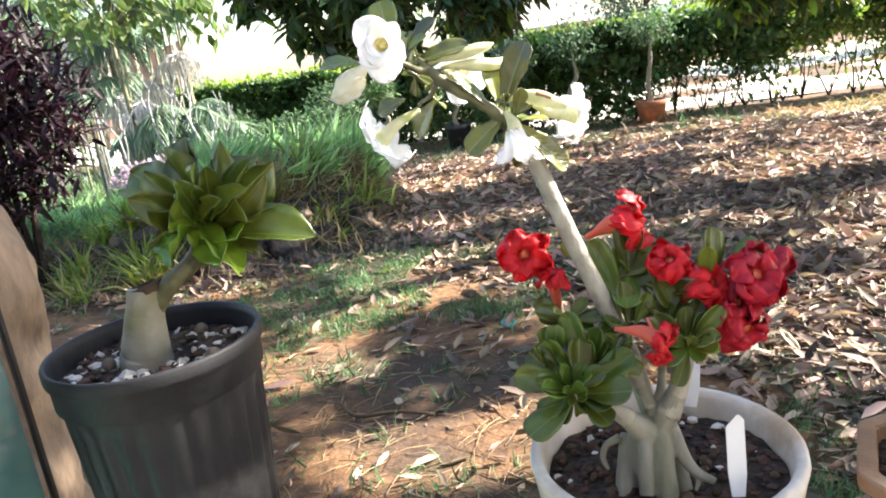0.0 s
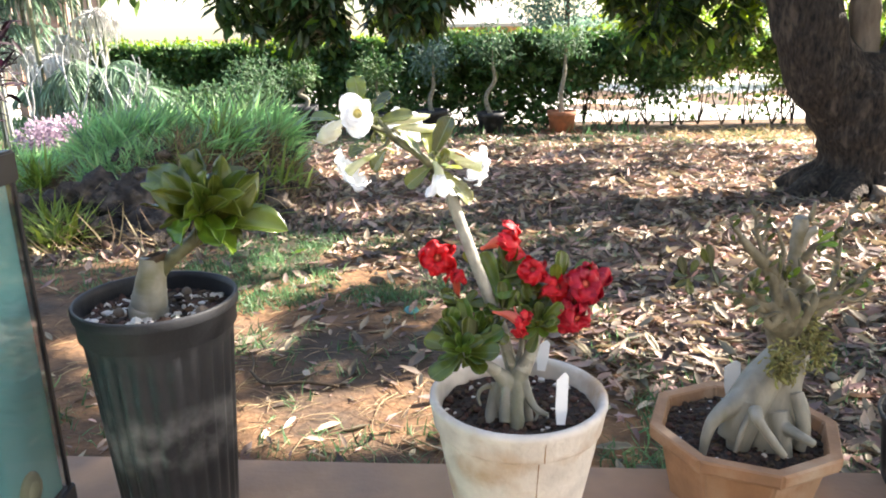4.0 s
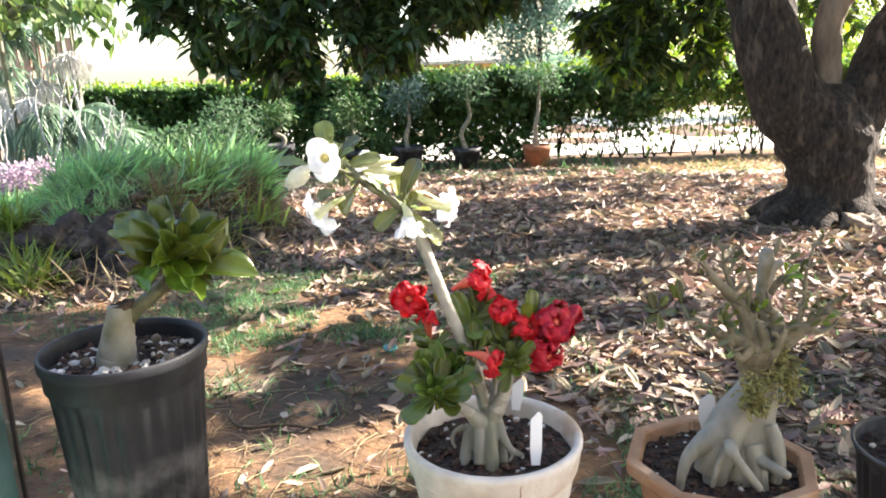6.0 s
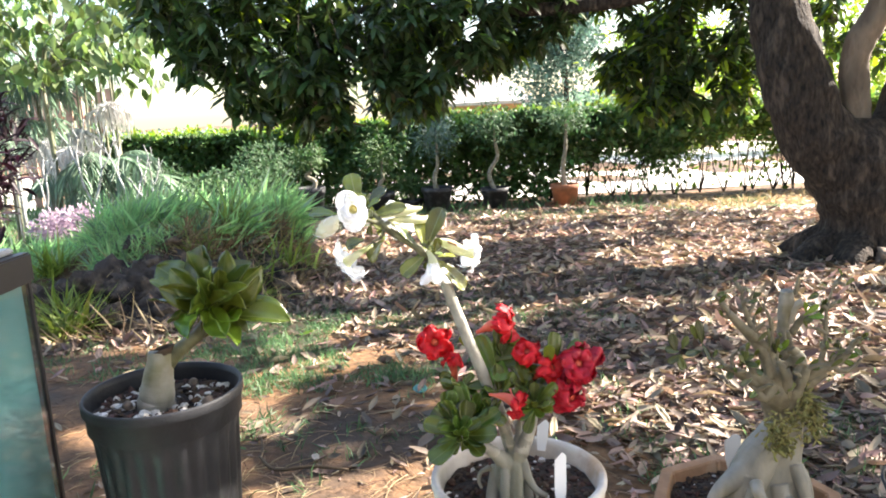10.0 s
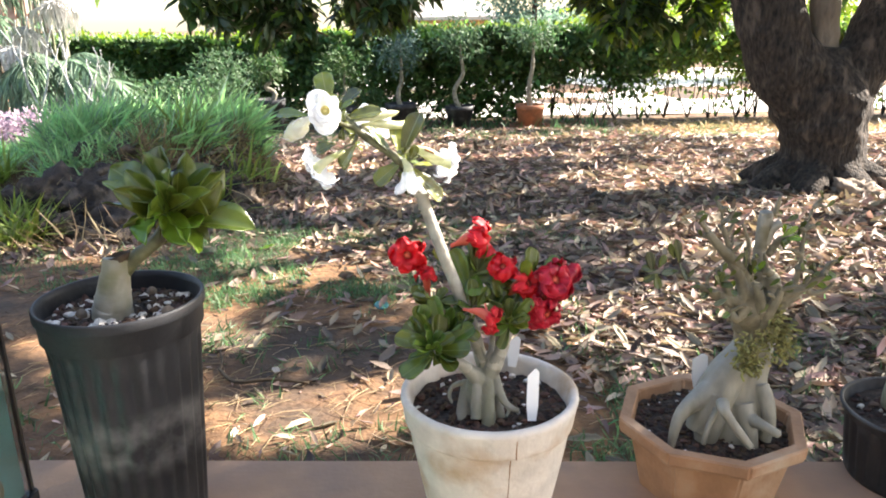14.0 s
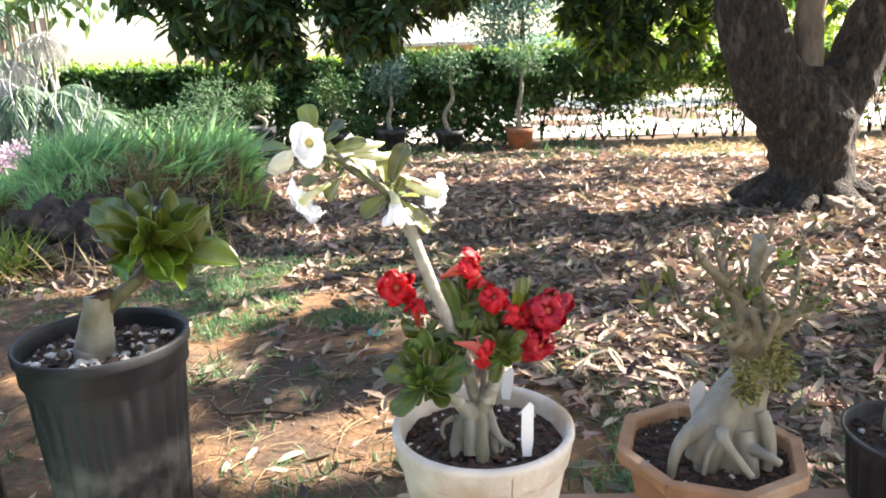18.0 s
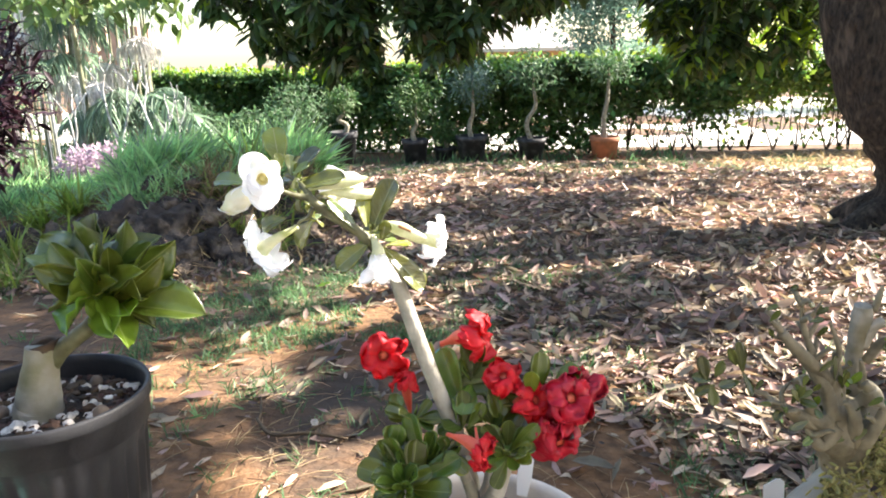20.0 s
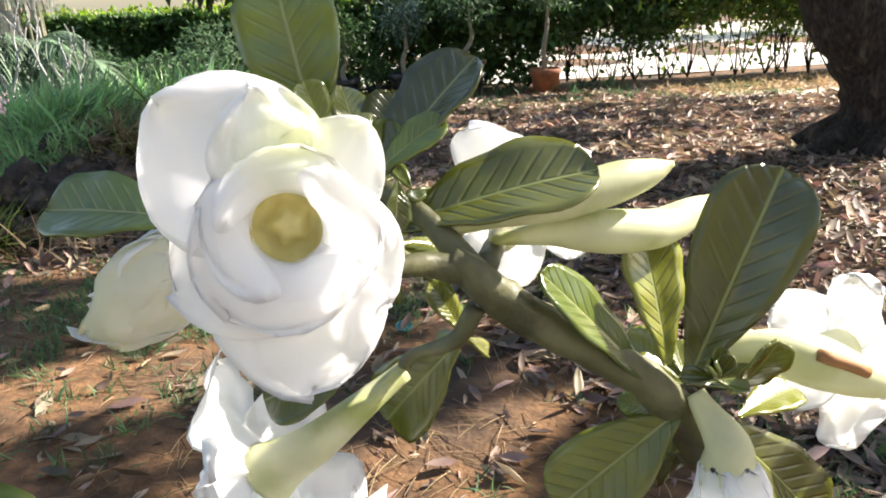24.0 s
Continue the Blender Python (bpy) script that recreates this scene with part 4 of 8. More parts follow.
# ---- the clipped hedge ----
def hedge_run(start, end, depth, top, gap, count, label, leaf="hedge_leaf", rough=1.0):
    """A clipped hedge from start to end: leaves from gap above the ground up to top, over bare stems."""
    s, e = Vector(start), Vector(end)
    ln = (e - s).length
    d = (e - s).normalized()
    q = Vector((-d.y, d.x, 0))
    zg = float(ground_z((s.x + e.x) / 2, (s.y + e.y) / 2))
    t = thing("hedge", (s.x, s.y, zg), label, "hedge")
    u, v, w = NP.random(count) * ln, NP.uniform(-1, 1, count), NP.random(count)
    shell = NP.random(count) < 0.7
    v = np.where(shell & (NP.random(count) < 0.6), -np.abs(v) ** 0.2, v)
    w = np.where(shell, np.maximum(w, 1 - NP.random(count) ** 3 * 1.0), w)
    bumps = rough * np.array([0.17 * noise.noise(Vector((x * 0.9, 0, 1))) + 0.09 * noise.noise(Vector((x * 3.1, 2, 1))) for x in u])
    low = np.array([gap + 0.42 * noise.noise(Vector((x * 1.4, 5, 1))) + 0.34 * noise.noise(Vector((x * 3.6, 9, 1))) for x in u])
    low = np.where(NP.random(count) < 0.11, 0.03, np.maximum(low, 0.0))
    z = low + (top + bumps - low) * w
    billow = np.array([noise.noise(Vector((x * 1.5, k * 2.2, 3.0))) + 0.5 * noise.noise(Vector((x * 4.0, k * 5.0, 7.0))) for x, k in zip(u, z)])
    p = np.array(s)[None] + np.outer(u, np.array(d)) + np.outer(v * depth / 2 - 0.42 * billow * (v < 0), np.array(q))
    p[:, 2] = z + zg
    p -= np.array((s.x, s.y, zg))
    a = unit(count) + (0, -0.2, 0.25)
    mass("foliage", OVAL, p, turns(a, unit(count) + (0, -0.4, 0.8)), NP.uniform(0.08, 0.17, count), M[leaf], t, "dense small green clipped leaves")
    # lighter leaf copies stand in for sunlight on the hedge top
    k = int(ln * (150 if gap > 0.3 else 260))
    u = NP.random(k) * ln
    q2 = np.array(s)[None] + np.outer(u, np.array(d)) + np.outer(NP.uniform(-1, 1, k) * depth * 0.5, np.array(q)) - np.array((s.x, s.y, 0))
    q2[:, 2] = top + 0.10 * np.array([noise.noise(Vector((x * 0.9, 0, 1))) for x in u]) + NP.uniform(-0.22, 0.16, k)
    lit_cap = mass("lit_top", OVAL, q2, turns(unit(k) + (0, -0.2, 0.7), unit(k) + (0, -0.4, 0.8)), NP.uniform(0.08, 0.16, k), M["lime_leaf" if gap < 0.15 else "backlit_leaf"], t, "yellow-green top leaves with sunlight put into their colour")
    tagged(lit_cap, kind="stuff")
    bm = bmesh.new()
    x = 0.2
    while x < ln:
        b = s + d * x - Vector((s.x, s.y, 0)) + q * R.uniform(-0.2, 0.2)
        b.z = -0.03
        for _ in range(R.choice((3, 4, 5, 6))):
            tall = max(gap, 0.4)
            m = b + Vector((R.uniform(-0.20, 0.20), R.uniform(-0.1, 0.1), tall * R.uniform(0.35, 0.6)))
            tip = m + Vector((R.uniform(-0.30, 0.30), R.uniform(-0.1, 0.1), tall * R.uniform(0.6, 1.2)))
            bmesh_strip(bm, b, m, R.uniform(0.014, 0.026))
            bmesh_strip(bm, m, tip, 0.013)
            for _ in range(3):
                e = m.lerp(tip, R.uniform(0, 0.6))
                bmesh_strip(bm, e, e + Vector((R.uniform(-0.28, 0.28), 0, tall * R.uniform(0.1, 0.5))), 0.007)
        x += R.uniform(0.14, 0.55)
    tagged(part("stem_mass", bm, M["tree_bark"], t, "thin bare dark stems below the foliage", smooth=False), kind="stuff")
    return t


hedge_run((-0.5, 13.9, 0), (2.4, 13.75, 0), 1.3, 1.60, 0.20, 17000, "dense clipped green hedge behind the potted trees")
hedge_run((2.35, 13.75, 0), (4.6, 13.6, 0), 1.3, 1.58, 0.66, 9800, "clipped green hedge thinning out above bare dark stems")
hedge_run((4.5, 13.6, 0), (12.5, 13.2, 0), 1.3, 1.55, 0.84, 22000, "hedge on bare forked stems, sunlight put into its yellow-green leaves", "backlit_leaf", 1.6)
hedge_run((-7.0, 16.0, 0), (-0.5, 14.4, 0), 1.4, 1.5, 0.1, 36000, "clipped dark green hedge reaching down to the ground")


# ---- pots on the wall ----
def soil_top(radius, z, parent, chips, perlite, name="potting_soil", big=1.0):
    bm = lathe([(0, 0)] + [(radius * k / 22, 0) for k in range(1, 23)], 72)
    for v in bm.verts:
        v.co.z = z + 0.005 * noise.noise(v.co * 38) + 0.0035 * noise.noise(v.co * 110) + 0.002 * noise.noise(v.co * 260)
    ob = part(name, bm, M["potting"], parent)
    for kind, count, mt in (("perlite", perlite, M["perlite"]), ("bark_mulch", chips, M["chip"])):
        if not count:
            continue
        bm = bmesh.new()
        for _ in range(count):
            a, r = R.random() * 6.283, radius * 0.95 * math.sqrt(R.random())
            s = R.uniform(0.0018, 0.0052) * big * R.choice((0.8, 1.0, 1.3))
            g = bmesh.ops.create_icosphere(bm, subdivisions=1, radius=s)["verts"]
            k = Vector((R.uniform(0.7, 1.4), R.uniform(0.7, 1.4), R.uniform(0.5, 1.0)))
            o = Vector((r * math.cos(a), r * math.sin(a), z + s * 0.3))
            for v in g:
                v.co = Vector((v.co.x * k.x, v.co.y * k.y, v.co.z * k.z)) * R.uniform(0.6, 1.25) + o
        tagged(part(kind, bm, mt, parent, smooth=False), kind="stuff")
    return ob


def tall_black_pot(at, height, r_top, r_low, label, name="nursery_pot"):
    t = thing(name, at, label, "plant pot", "black nursery pots")

    def flute(a, z):
        if z > height * 0.86 or z < 0.01:
            return 1.0
        f = min(1.0, (height * 0.86 - z) / (height * 0.06))
        return 1 - 0.042 * f * (0.5 + 0.5 * math.cos(26 * a)) ** 1.3
    def rad(z):
        return r_low + (r_top * 0.945 - r_low) * z / height
    prof = [(0, 0), (r_low * 0.97, 0), (r_low, 0.006)] + [(rad(height * k / 16), height * k / 16) for k in range(1, 14)]
    prof += [(rad(height * 0.835), height * 0.835), (rad(height * 0.86), height * 0.86), (r_top * 0.958, height * 0.875), (r_top * 0.962, height * 0.945),
             (r_top * 0.995, height * 0.955), (r_top, height * 0.965), (r_top, height * 0.992), (r_top * 0.985, height), (r_top * 0.955, height * 0.998),
             (r_top * 0.945, height * 0.97), (r_top * 0.92, height * 0.86), (r_top * 0.90, height * 0.80)]
    part("body", lathe(prof, seg=260, flute=flute), M["dusty_plastic" if height > 0.3 else "black_plastic"], t)
    return t


def round_clay_pot(at, height, r, label):
    t = thing("flower_pot", at, label, "plant pot")
    step = height - 0.043
    prof = [(0, 0), (r * 0.60, 0), (r * 0.615, 0.006), (r * 0.70, height * 0.25), (r * 0.79, height * 0.48), (r * 0.875, height * 0.70), (r * 0.915, step - 0.003), (r * 0.92, step - 0.001), (r * 0.948, step + 0.0005), (r * 0.956, step + 0.004),
            (r * 0.985, height - 0.014), (r, height - 0.008), (r * 0.995, height - 0.003), (r * 0.965, height), (r * 0.92, height - 0.001), (r * 0.895, height - 0.008), (r * 0.87, height - 0.03), (r * 0.84, height * 0.7)]
    part("body", lathe(prof, seg=128, flute=lambda a, z: 1 + 0.007 * noise.noise(Vector((2.2 * math.cos(a), 2.2 * math.sin(a), z * 22))) + 0.004 * noise.noise(Vector((9 * math.cos(a), 9 * math.sin(a), z * 70)))), M["whitewash"], t)
    ring = lambda z: r * (0.955 + (z - step) / 0.035 * 0.03 if z > step else 0.615 + (z / step) * 0.302)
    # a hairline crack down the side, stepping over under the collar
    for a, lo, hi in ((-1.40, 0.84, 0.955), (-1.45, 0.30, 0.825)):
        bm = bmesh.new()
        for k in range(12):
            z0, z1 = (height * (lo + (hi - lo) * (k + q) / 12) for q in (0, 1.02))
            r0, r1 = (ring(z) + 0.0004 for z in (z0, z1))
            j0, j1 = (a + 0.006 * noise.noise(Vector((z * 90, a, 0))) for z in (z0, z1))
            bmesh_strip(bm, Vector((r0 * math.cos(j0), r0 * math.sin(j0), z0)), Vector((r1 * math.cos(j1), r1 * math.sin(j1), z1)), 0.0011)
        part("crack", bm, M["pod"], t, smooth=False)
    return t


def octagon_pot(at, height, r, turn, label):
    t = thing("octagonal_pot", at, label, "plant pot")
    prof = [(0, 0), (r * 0.72, 0), (r * 0.73, 0.006), (r * 0.86, height * 0.76), (r * 0.965, height * 0.80), (r * 0.995, height * 0.85), (r, height * 0.975),
            (r * 0.985, height), (r * 0.87, height * 0.995), (r * 0.855, height * 0.97), (r * 0.80, height * 0.5)]
    bm = lathe(prof, seg=8)
    bmesh.ops.rotate(bm, verts=bm.verts, cent=(0, 0, 0), matrix=Matrix.Rotation(turn, 3, "Z"))
    bmesh.ops.bevel(bm, geom=[e for e in bm.edges if abs((e.verts[0].co - e.verts[1].co).z) > 0.008], offset=0.004, segments=2, affect="EDGES")
    ob = part("body", bm, M["clay"], t, smooth=False)
    return t


def plant_tag(base, tip, width, turn, label):
    """A white plastic plant label with clipped corners, stuck into the soil."""
    b, e = Vector(base), Vector(tip)
    d = (e - b)
    ln = d.length
    t = thing("plant_label", base, label, "plant label", "plant labels")
    bm = bmesh.new()
    w = width / 2
    outline = [(-w * 0.7, 0), (w * 0.7, 0), (w, 0.02), (w, ln - 0.004), (w * 0.55, ln), (w * 0.2, ln), (-w, ln - 0.010), (-w, 0.02)]
    f = bm.faces.new([bm.verts.new((x, 0, z)) for x, z in outline])
    g = bmesh.ops.extrude_face_region(bm, geom=[f])["geom"]
    for v in g:
        if isinstance(v, bmesh.types.BMVert):
            v.co.y += 0.0012
    bmesh.ops.recalc_face_normals(bm, faces=bm.faces)
    ob = part("strip", bm, M["tag"], t, smooth=False)
    z = d.normalized()
    x = (Matrix.Rotation(radians(turn), 3, "Z") @ Vector((1, 0, 0)))
    y = z.cross(x).normalized()
    x = y.cross(z)
    ob.matrix_basis = Matrix((x, y, z)).transposed().to_4x4()
    return t


WHITE_C, WHITE_R, WHITE_RIM = (0.087, 0.841), 0.125, 0.203
BLACK_C, BLACK_R, BLACK_RIM = (-0.447, 0.960), 0.119, 0.316
OCTO_C, OCTO_R, OCTO_RIM = (0.471, 0.964), 0.153, 0.071

black_pot = tall_black_pot((*BLACK_C, LEDGE_Z), BLACK_RIM - LEDGE_Z, BLACK_R, 0.088, "tall ribbed black plastic nursery pot, dusty round its middle")
soil_top(BLACK_R * 0.93, BLACK_RIM - LEDGE_Z - 0.03, black_pot, 380, 170, big=1.35)
for x, y, r in ((0.070, -0.012, 0.0105), (-0.055, -0.01, 0.0085), (0.02, 0.075, 0.009)):
    bm = bmesh.new()
    bmesh.ops.create_icosphere(bm, subdivisions=3, radius=r)
    for v in bm.verts:
        v.co *= 1 + 0.18 * noise.noise(v.co * 90 + Vector((x * 100, 0, 0)))
    bmesh.ops.translate(bm, verts=bm.verts, vec=(x, y, BLACK_RIM - LEDGE_Z - 0.024))
    part("pebble", bm, M["stone"], black_pot, "round grey pebble on the soil")
white_pot = round_clay_pot((*WHITE_C, LEDGE_Z), WHITE_RIM - LEDGE_Z, WHITE_R, "whitewashed clay flower pot with rust-coloured stains on the wall")
soil_top(WHITE_R * 0.87, WHITE_RIM - LEDGE_Z - 0.028, white_pot, 560, 34)
octo_pot = octagon_pot((*OCTO_C, LEDGE_Z), OCTO_RIM - LEDGE_Z, OCTO_R, 2.332, "low octagonal terracotta pot with a broad rim")
soil_top(OCTO_R * 0.85, OCTO_RIM - LEDGE_Z - 0.022, octo_pot, 560, 40)


def leaf_material(name, base, vein, relief, rim=0.10, ribs=0.05, gloss=0.24, shine=0.3):
    """A glossy leaf with a paler midrib and side veins that run along its blade."""
    m = mat(name, base, gloss, spread=0.28, scale=35, bump=0.16, bump_scale=60, through_light=0.25, per_piece=0.42, distance=0.003, spec=0.45 + 0.4 * shine, coat=shine, by_object=True)
    nt = m.node_tree
    n, link = nt.nodes, nt.links.new

    def maths(op, a, b=0.0, c=None):
        k = n.new("ShaderNodeMath")
        k.operation = op
        for i, v in enumerate((a, b) if c is None else (a, b, c)):
            if isinstance(v, (int, float)):
                k.inputs[i].default_value = v
            else:
                link(v, k.inputs[i])
        return k.outputs[0]

    def ramp(v, lo, hi, out_lo=0.0, out_hi=1.0):
        k = n.new("ShaderNodeMapRange")
        k.interpolation_type = "SMOOTHSTEP"
        link(v, k.inputs["Value"])
        for key, val in (("From Min", lo), ("From Max", hi), ("To Min", out_lo), ("To Max", out_hi)):
            k.inputs[key].default_value = val
        return k.outputs["Result"]
    uvm = n.new("ShaderNodeUVMap")
    sep = n.new("ShaderNodeSeparateXYZ")
    link(uvm.outputs[0], sep.inputs[0])
    across = maths("ABSOLUTE", sep.outputs["Y"])
    rib = ramp(across, 0.015, 0.055, 1.0, 0.0)
    phase = maths("SUBTRACT", maths("MULTIPLY", sep.outputs["X"], 11.0), maths("MULTIPLY", across, 2.6))
    saw = maths("PINGPONG", phase, 0.5)
    side = maths("MULTIPLY", ramp(saw, 0.0, 0.20, 1.0, 0.0), ramp(across, 0.85, 0.3))
    edge = ramp(across, 0.86, 1.0)
    veins = maths("MAXIMUM", rib, maths("MULTIPLY", side, ribs))
    veins = maths("MAXIMUM", veins, maths("MULTIPLY", edge, rim))
    mix = n.new("ShaderNodeMix")
    mix.data_type = "RGBA"
    b = n["Principled BSDF"]
    old = b.inputs["Base Color"].links[0].from_socket
    link(veins, mix.inputs["Factor"])
    link(old, mix.inputs["A"])
    mix.inputs["B"].default_value = (*vein, 1)
    link(mix.outputs["Result"], b.inputs["Base Color"])
    bump = n.new("ShaderNodeBump")
    bump.invert = True
    bump.inputs["Strength"].default_value, bump.inputs["Distance"].default_value = 0.5, relief
    link(maths("MAXIMUM", rib, maths("MULTIPLY", side, 0.45)), bump.inputs["Height"])
    link(b.inputs["Normal"].links[0].from_socket, bump.inputs["Normal"])
    link(bump.outputs["Normal"], b.inputs["Normal"])
    return m



# ---- desert roses: flowers, leaves, limbs ----
M["rose_leaf"] = leaf_material("desert_rose_leaf", (0.150, 0.185, 0.022), (0.34, 0.39, 0.13), 0.0026, 0.22, 0.07, 0.24, 0.85)
M["dark_leaf"] = leaf_material("dark_rose_leaf", (0.115, 0.170, 0.022), (0.20, 0.25, 0.06), 0.0003, 0.25)
M["dull_leaf"] = leaf_material("dull_green_leaf", (0.085, 0.110, 0.025), (0.16, 0.18, 0.06), 0.0002, 0.1)
M["green_leaf"] = leaf_material("broad_green_leaf", (0.118, 0.165, 0.022), (0.22, 0.27, 0.06), 0.0005, 0.12, 0.05, 0.26)
M["vivid_leaf"] = leaf_material("vivid_green_leaf", (0.16, 0.27, 0.025), (0.30, 0.38, 0.09), 0.0004, 0.1)


def petal(c, n, a, r0, length, width, cup=0.12, recurve=0.25, wave=0.1, roll=0.15, thick=0.0004, seed=0.0, lift=0.0, twist=0.0, point=0.0, foot=0.42):
    """One petal in the plane through c with normal n, growing along a from r0 out to length."""
    bm = bmesh.new()
    c, n, a = Vector(c), Vector(n).normalized(), Vector(a).normalized()
    s = n.cross(a)
    steps, across = 12, 12
    top, low = [], []
    for i in range(steps + 1):
        t = 1 - (1 - i / steps) ** 1.5
        rad = r0 + (length - r0) * t
        prof = (foot + (1 - foot) * math.sin(0.5 * math.pi * min(t / 0.62, 1))) * math.sqrt(max(0.0, 1 - max(0.0, (t - 0.55) / 0.45) ** 2.4)) * (1 - point * t * t)
        rt, rl = [], []
        for j in range(across + 1):
            q = 2 * j / across - 1
            w = q * width / 2 * prof
            edge = wave * length * t * noise.noise(Vector((q * 2.3 + seed, t * 3.1, seed * 1.7))) * (0.3 + abs(q))
            h = lift * length + cup * length * math.sin(math.pi * min(1, t * 1.15)) - recurve * length * t * t - roll * length * q * q * t + twist * w + edge
            th = w / (0.35 * r0 + rad)
            p = c + (a * math.cos(th) + s * math.sin(th)) * (rad + wave * 0.4 * length * t * noise.noise(Vector((q * 2.6, seed, 4)))) + n * h
            rt.append(bm.verts.new(p + n * thick / 2))
            rl.append(bm.verts.new(p - n * thick / 2))
        top.append(rt)
        low.append(rl)
    for i in range(steps):
        for j in range(across):
            bm.faces.new((top[i][j], top[i + 1][j], top[i + 1][j + 1], top[i][j + 1]))
            bm.faces.new((low[i][j + 1], low[i + 1][j + 1], low[i + 1][j], low[i][j]))
        bm.faces.new((top[i][0], low[i][0], low[i + 1][0], top[i + 1][0]))
        bm.faces.new((top[i + 1][across], low[i + 1][across], low[i][across], top[i][across]))
    for r1, r2 in ((top[0], low[0]), (low[-1], top[-1])):
        for j in range(across):
            try:
                bm.faces.new((r1[j], r1[j + 1], r2[j + 1], r2[j]))
            except ValueError:
                pass
    bmesh.ops.recalc_face_normals(bm, faces=bm.faces)
    return bm


def around(n, degrees, up=(0, 0, 1)):
    """A direction across n, so many degrees anticlockwise from its right-hand side as one looks against n."""
    n = Vector(n).normalized()
    e2 = Vector(up)
    e2 = (e2 - n * e2.dot(n)).normalized()
    e1 = e2.cross(n)
    return e1 * math.cos(radians(degrees)) + e2 * math.sin(radians(degrees))


def trumpet(base, mouth, n, r_low, r_mouth, r_flare):
    """The tube of a flower, from its stalk to its flared mouth."""
    b, m, n = Vector(base), Vector(mouth), Vector(n).normalized()
    d = (m - b).length
    knee = m - n * d * 0.45
    return tube([(*b, r_low * 0.8), (*(b.lerp(knee, 0.35)), r_low), (*knee, r_mouth * 0.8), (*(m - n * d * 0.18), r_mouth), (*(m - n * d * 0.02), r_flare)], seg=16, steps=4)


def cupped(c, n, r, depth, swirl=True):
    """The hollow throat of a flower, with ridges that turn inwards."""
    prof = [(r, 0.0), (r * 0.95, -depth * 0.2), (r * 0.86, -depth * 0.5), (r * 0.66, -depth * 0.75), (r * 0.50, -depth * 0.62), (r * 0.36, -depth * 0.40), (r * 0.20, -depth * 0.30), (0, -depth * 0.34)]
    bm = lathe(prof, 40, flute=(lambda a, z: 1 + 0.16 * min(1, -z * 250) * math.cos(5 * a + z * 700)) if swirl else None)
    m = Vector(n).to_track_quat("Z", "Y").to_matrix().to_4x4()
    bmesh.ops.transform(bm, matrix=Matrix.Translation(Vector(c)) @ m, verts=bm.verts)
    return bm


def white_flower(plant, c, n, tube_base, petals, inner=True, r_throat=0.0064, r_low=0.0028, up=(0, 0, 1), seed=1.0, recurve=0.25, cup=0.12, twist=0.0, ruffle=0.16, skin="white", label="white trumpet flower with a cream tube"):
    """A white flower. petals: (degrees, length, width) each."""
    n = Vector(n).normalized()
    f = part("flower", trumpet(tube_base, Vector(c) - n * 0.002, n, r_low, r_throat * 0.95, r_throat * (1.0 if inner else 1.25)), M["cream"], plant, label)
    for k, (deg, ln, w, *sharp) in enumerate(petals):
        part("petal", petal(Vector(c) - n * (0.0 if inner else 0.004), n, around(n, deg, up), r_throat * 0.92, ln, w * (1.34 if inner else 1.12), cup, recurve, ruffle, 0.10, seed=seed + k * 3.7, lift=0.03 * (k % 3), twist=twist, point=sharp[0] if sharp else 0.0, foot=0.42 if inner else 0.72), M[skin], f)
    if inner:
        for k, (deg, ln, w, sharp) in enumerate(((232, 0.0176, 0.0520, 0.0), (335, 0.0160, 0.0440, 0.0), (75, 0.0136, 0.0420, 0.05), (160, 0.0142, 0.0440, 0.0))):
            part("inner_petal", petal(Vector(c) + n * 0.0018, n, around(n, deg, up), r_throat * 0.92, ln, w, 0.10, -0.06, 0.22, 0.0, seed=seed + 31 + k * 2.9, lift=0.02, twist=0.20, point=sharp), M["white"], f)
    part("throat", cupped(Vector(c) + n * (0.0022 if inner else -0.004), n, r_throat * (1.0 if inner else 0.9), 0.0065 if inner else 0.011), M["yellow" if inner else "cream"], f, "ridged greenish yellow throat" if inner else "")
    return f


def bell_flower(plant, base, c, n, r, length):
    """A hanging white flower: a cream tube that widens into a bell of five overlapping petals with frilled lips."""
    base, c, n = Vector(base), Vector(c), Vector(n).normalized()
    f = part("flower", trumpet(base, c, n, 0.0036, r * 0.92, r * 1.02), M["cream"], plant, "hanging white bell-shaped flower with a cream tube")
    for k in range(5):
        w = around(n, 36 + 72 * k, (0, 1, 0.3))
        part("petal", petal(c + w * r * 0.86 - n * 0.006, w, (n * 0.95 + w * 0.30).normalized(), 0.0008, length * R.uniform(0.92, 1.06), r * 2.5, -0.02, -0.16, 0.34, 0.22, seed=5.0 + 3.7 * k, foot=0.62), M["white"], f)
    return f


def furled_flower(plant, a, b, r):
    """A flower not yet open: five crumpled petals folded forward along its axis, from a to b."""
    a, b = Vector(a), Vector(b)
    n = (b - a).normalized()
    f = part("flower", tube([(*a, 0.0032), (*a.lerp(b, 0.25), 0.0062), (*a.lerp(b, 0.5), r * 0.78), (*a.lerp(b, 0.72), r * 0.70), (*a.lerp(b, 0.9), r * 0.35)], seg=18, steps=5, rough=0.10, freq=70), M["half_white"], plant, "half-closed creamy white flower with crumpled petals")
    for k in range(5):
        w = around(n, 20 + 72 * k)
        part("petal", petal(a.lerp(b, 0.30) + w * r * 0.55, (w * 0.93 - n * 0.18).normalized(), (n * 0.97 + w * 0.20).normalized(), 0.0005, (b - a).length * R.uniform(0.68, 0.86), r * 1.75, 0.10, 0.16, 0.30, 0.34, seed=61.0 + 3 * k, foot=0.7), M["white" if k % 2 else "half_white"], f)


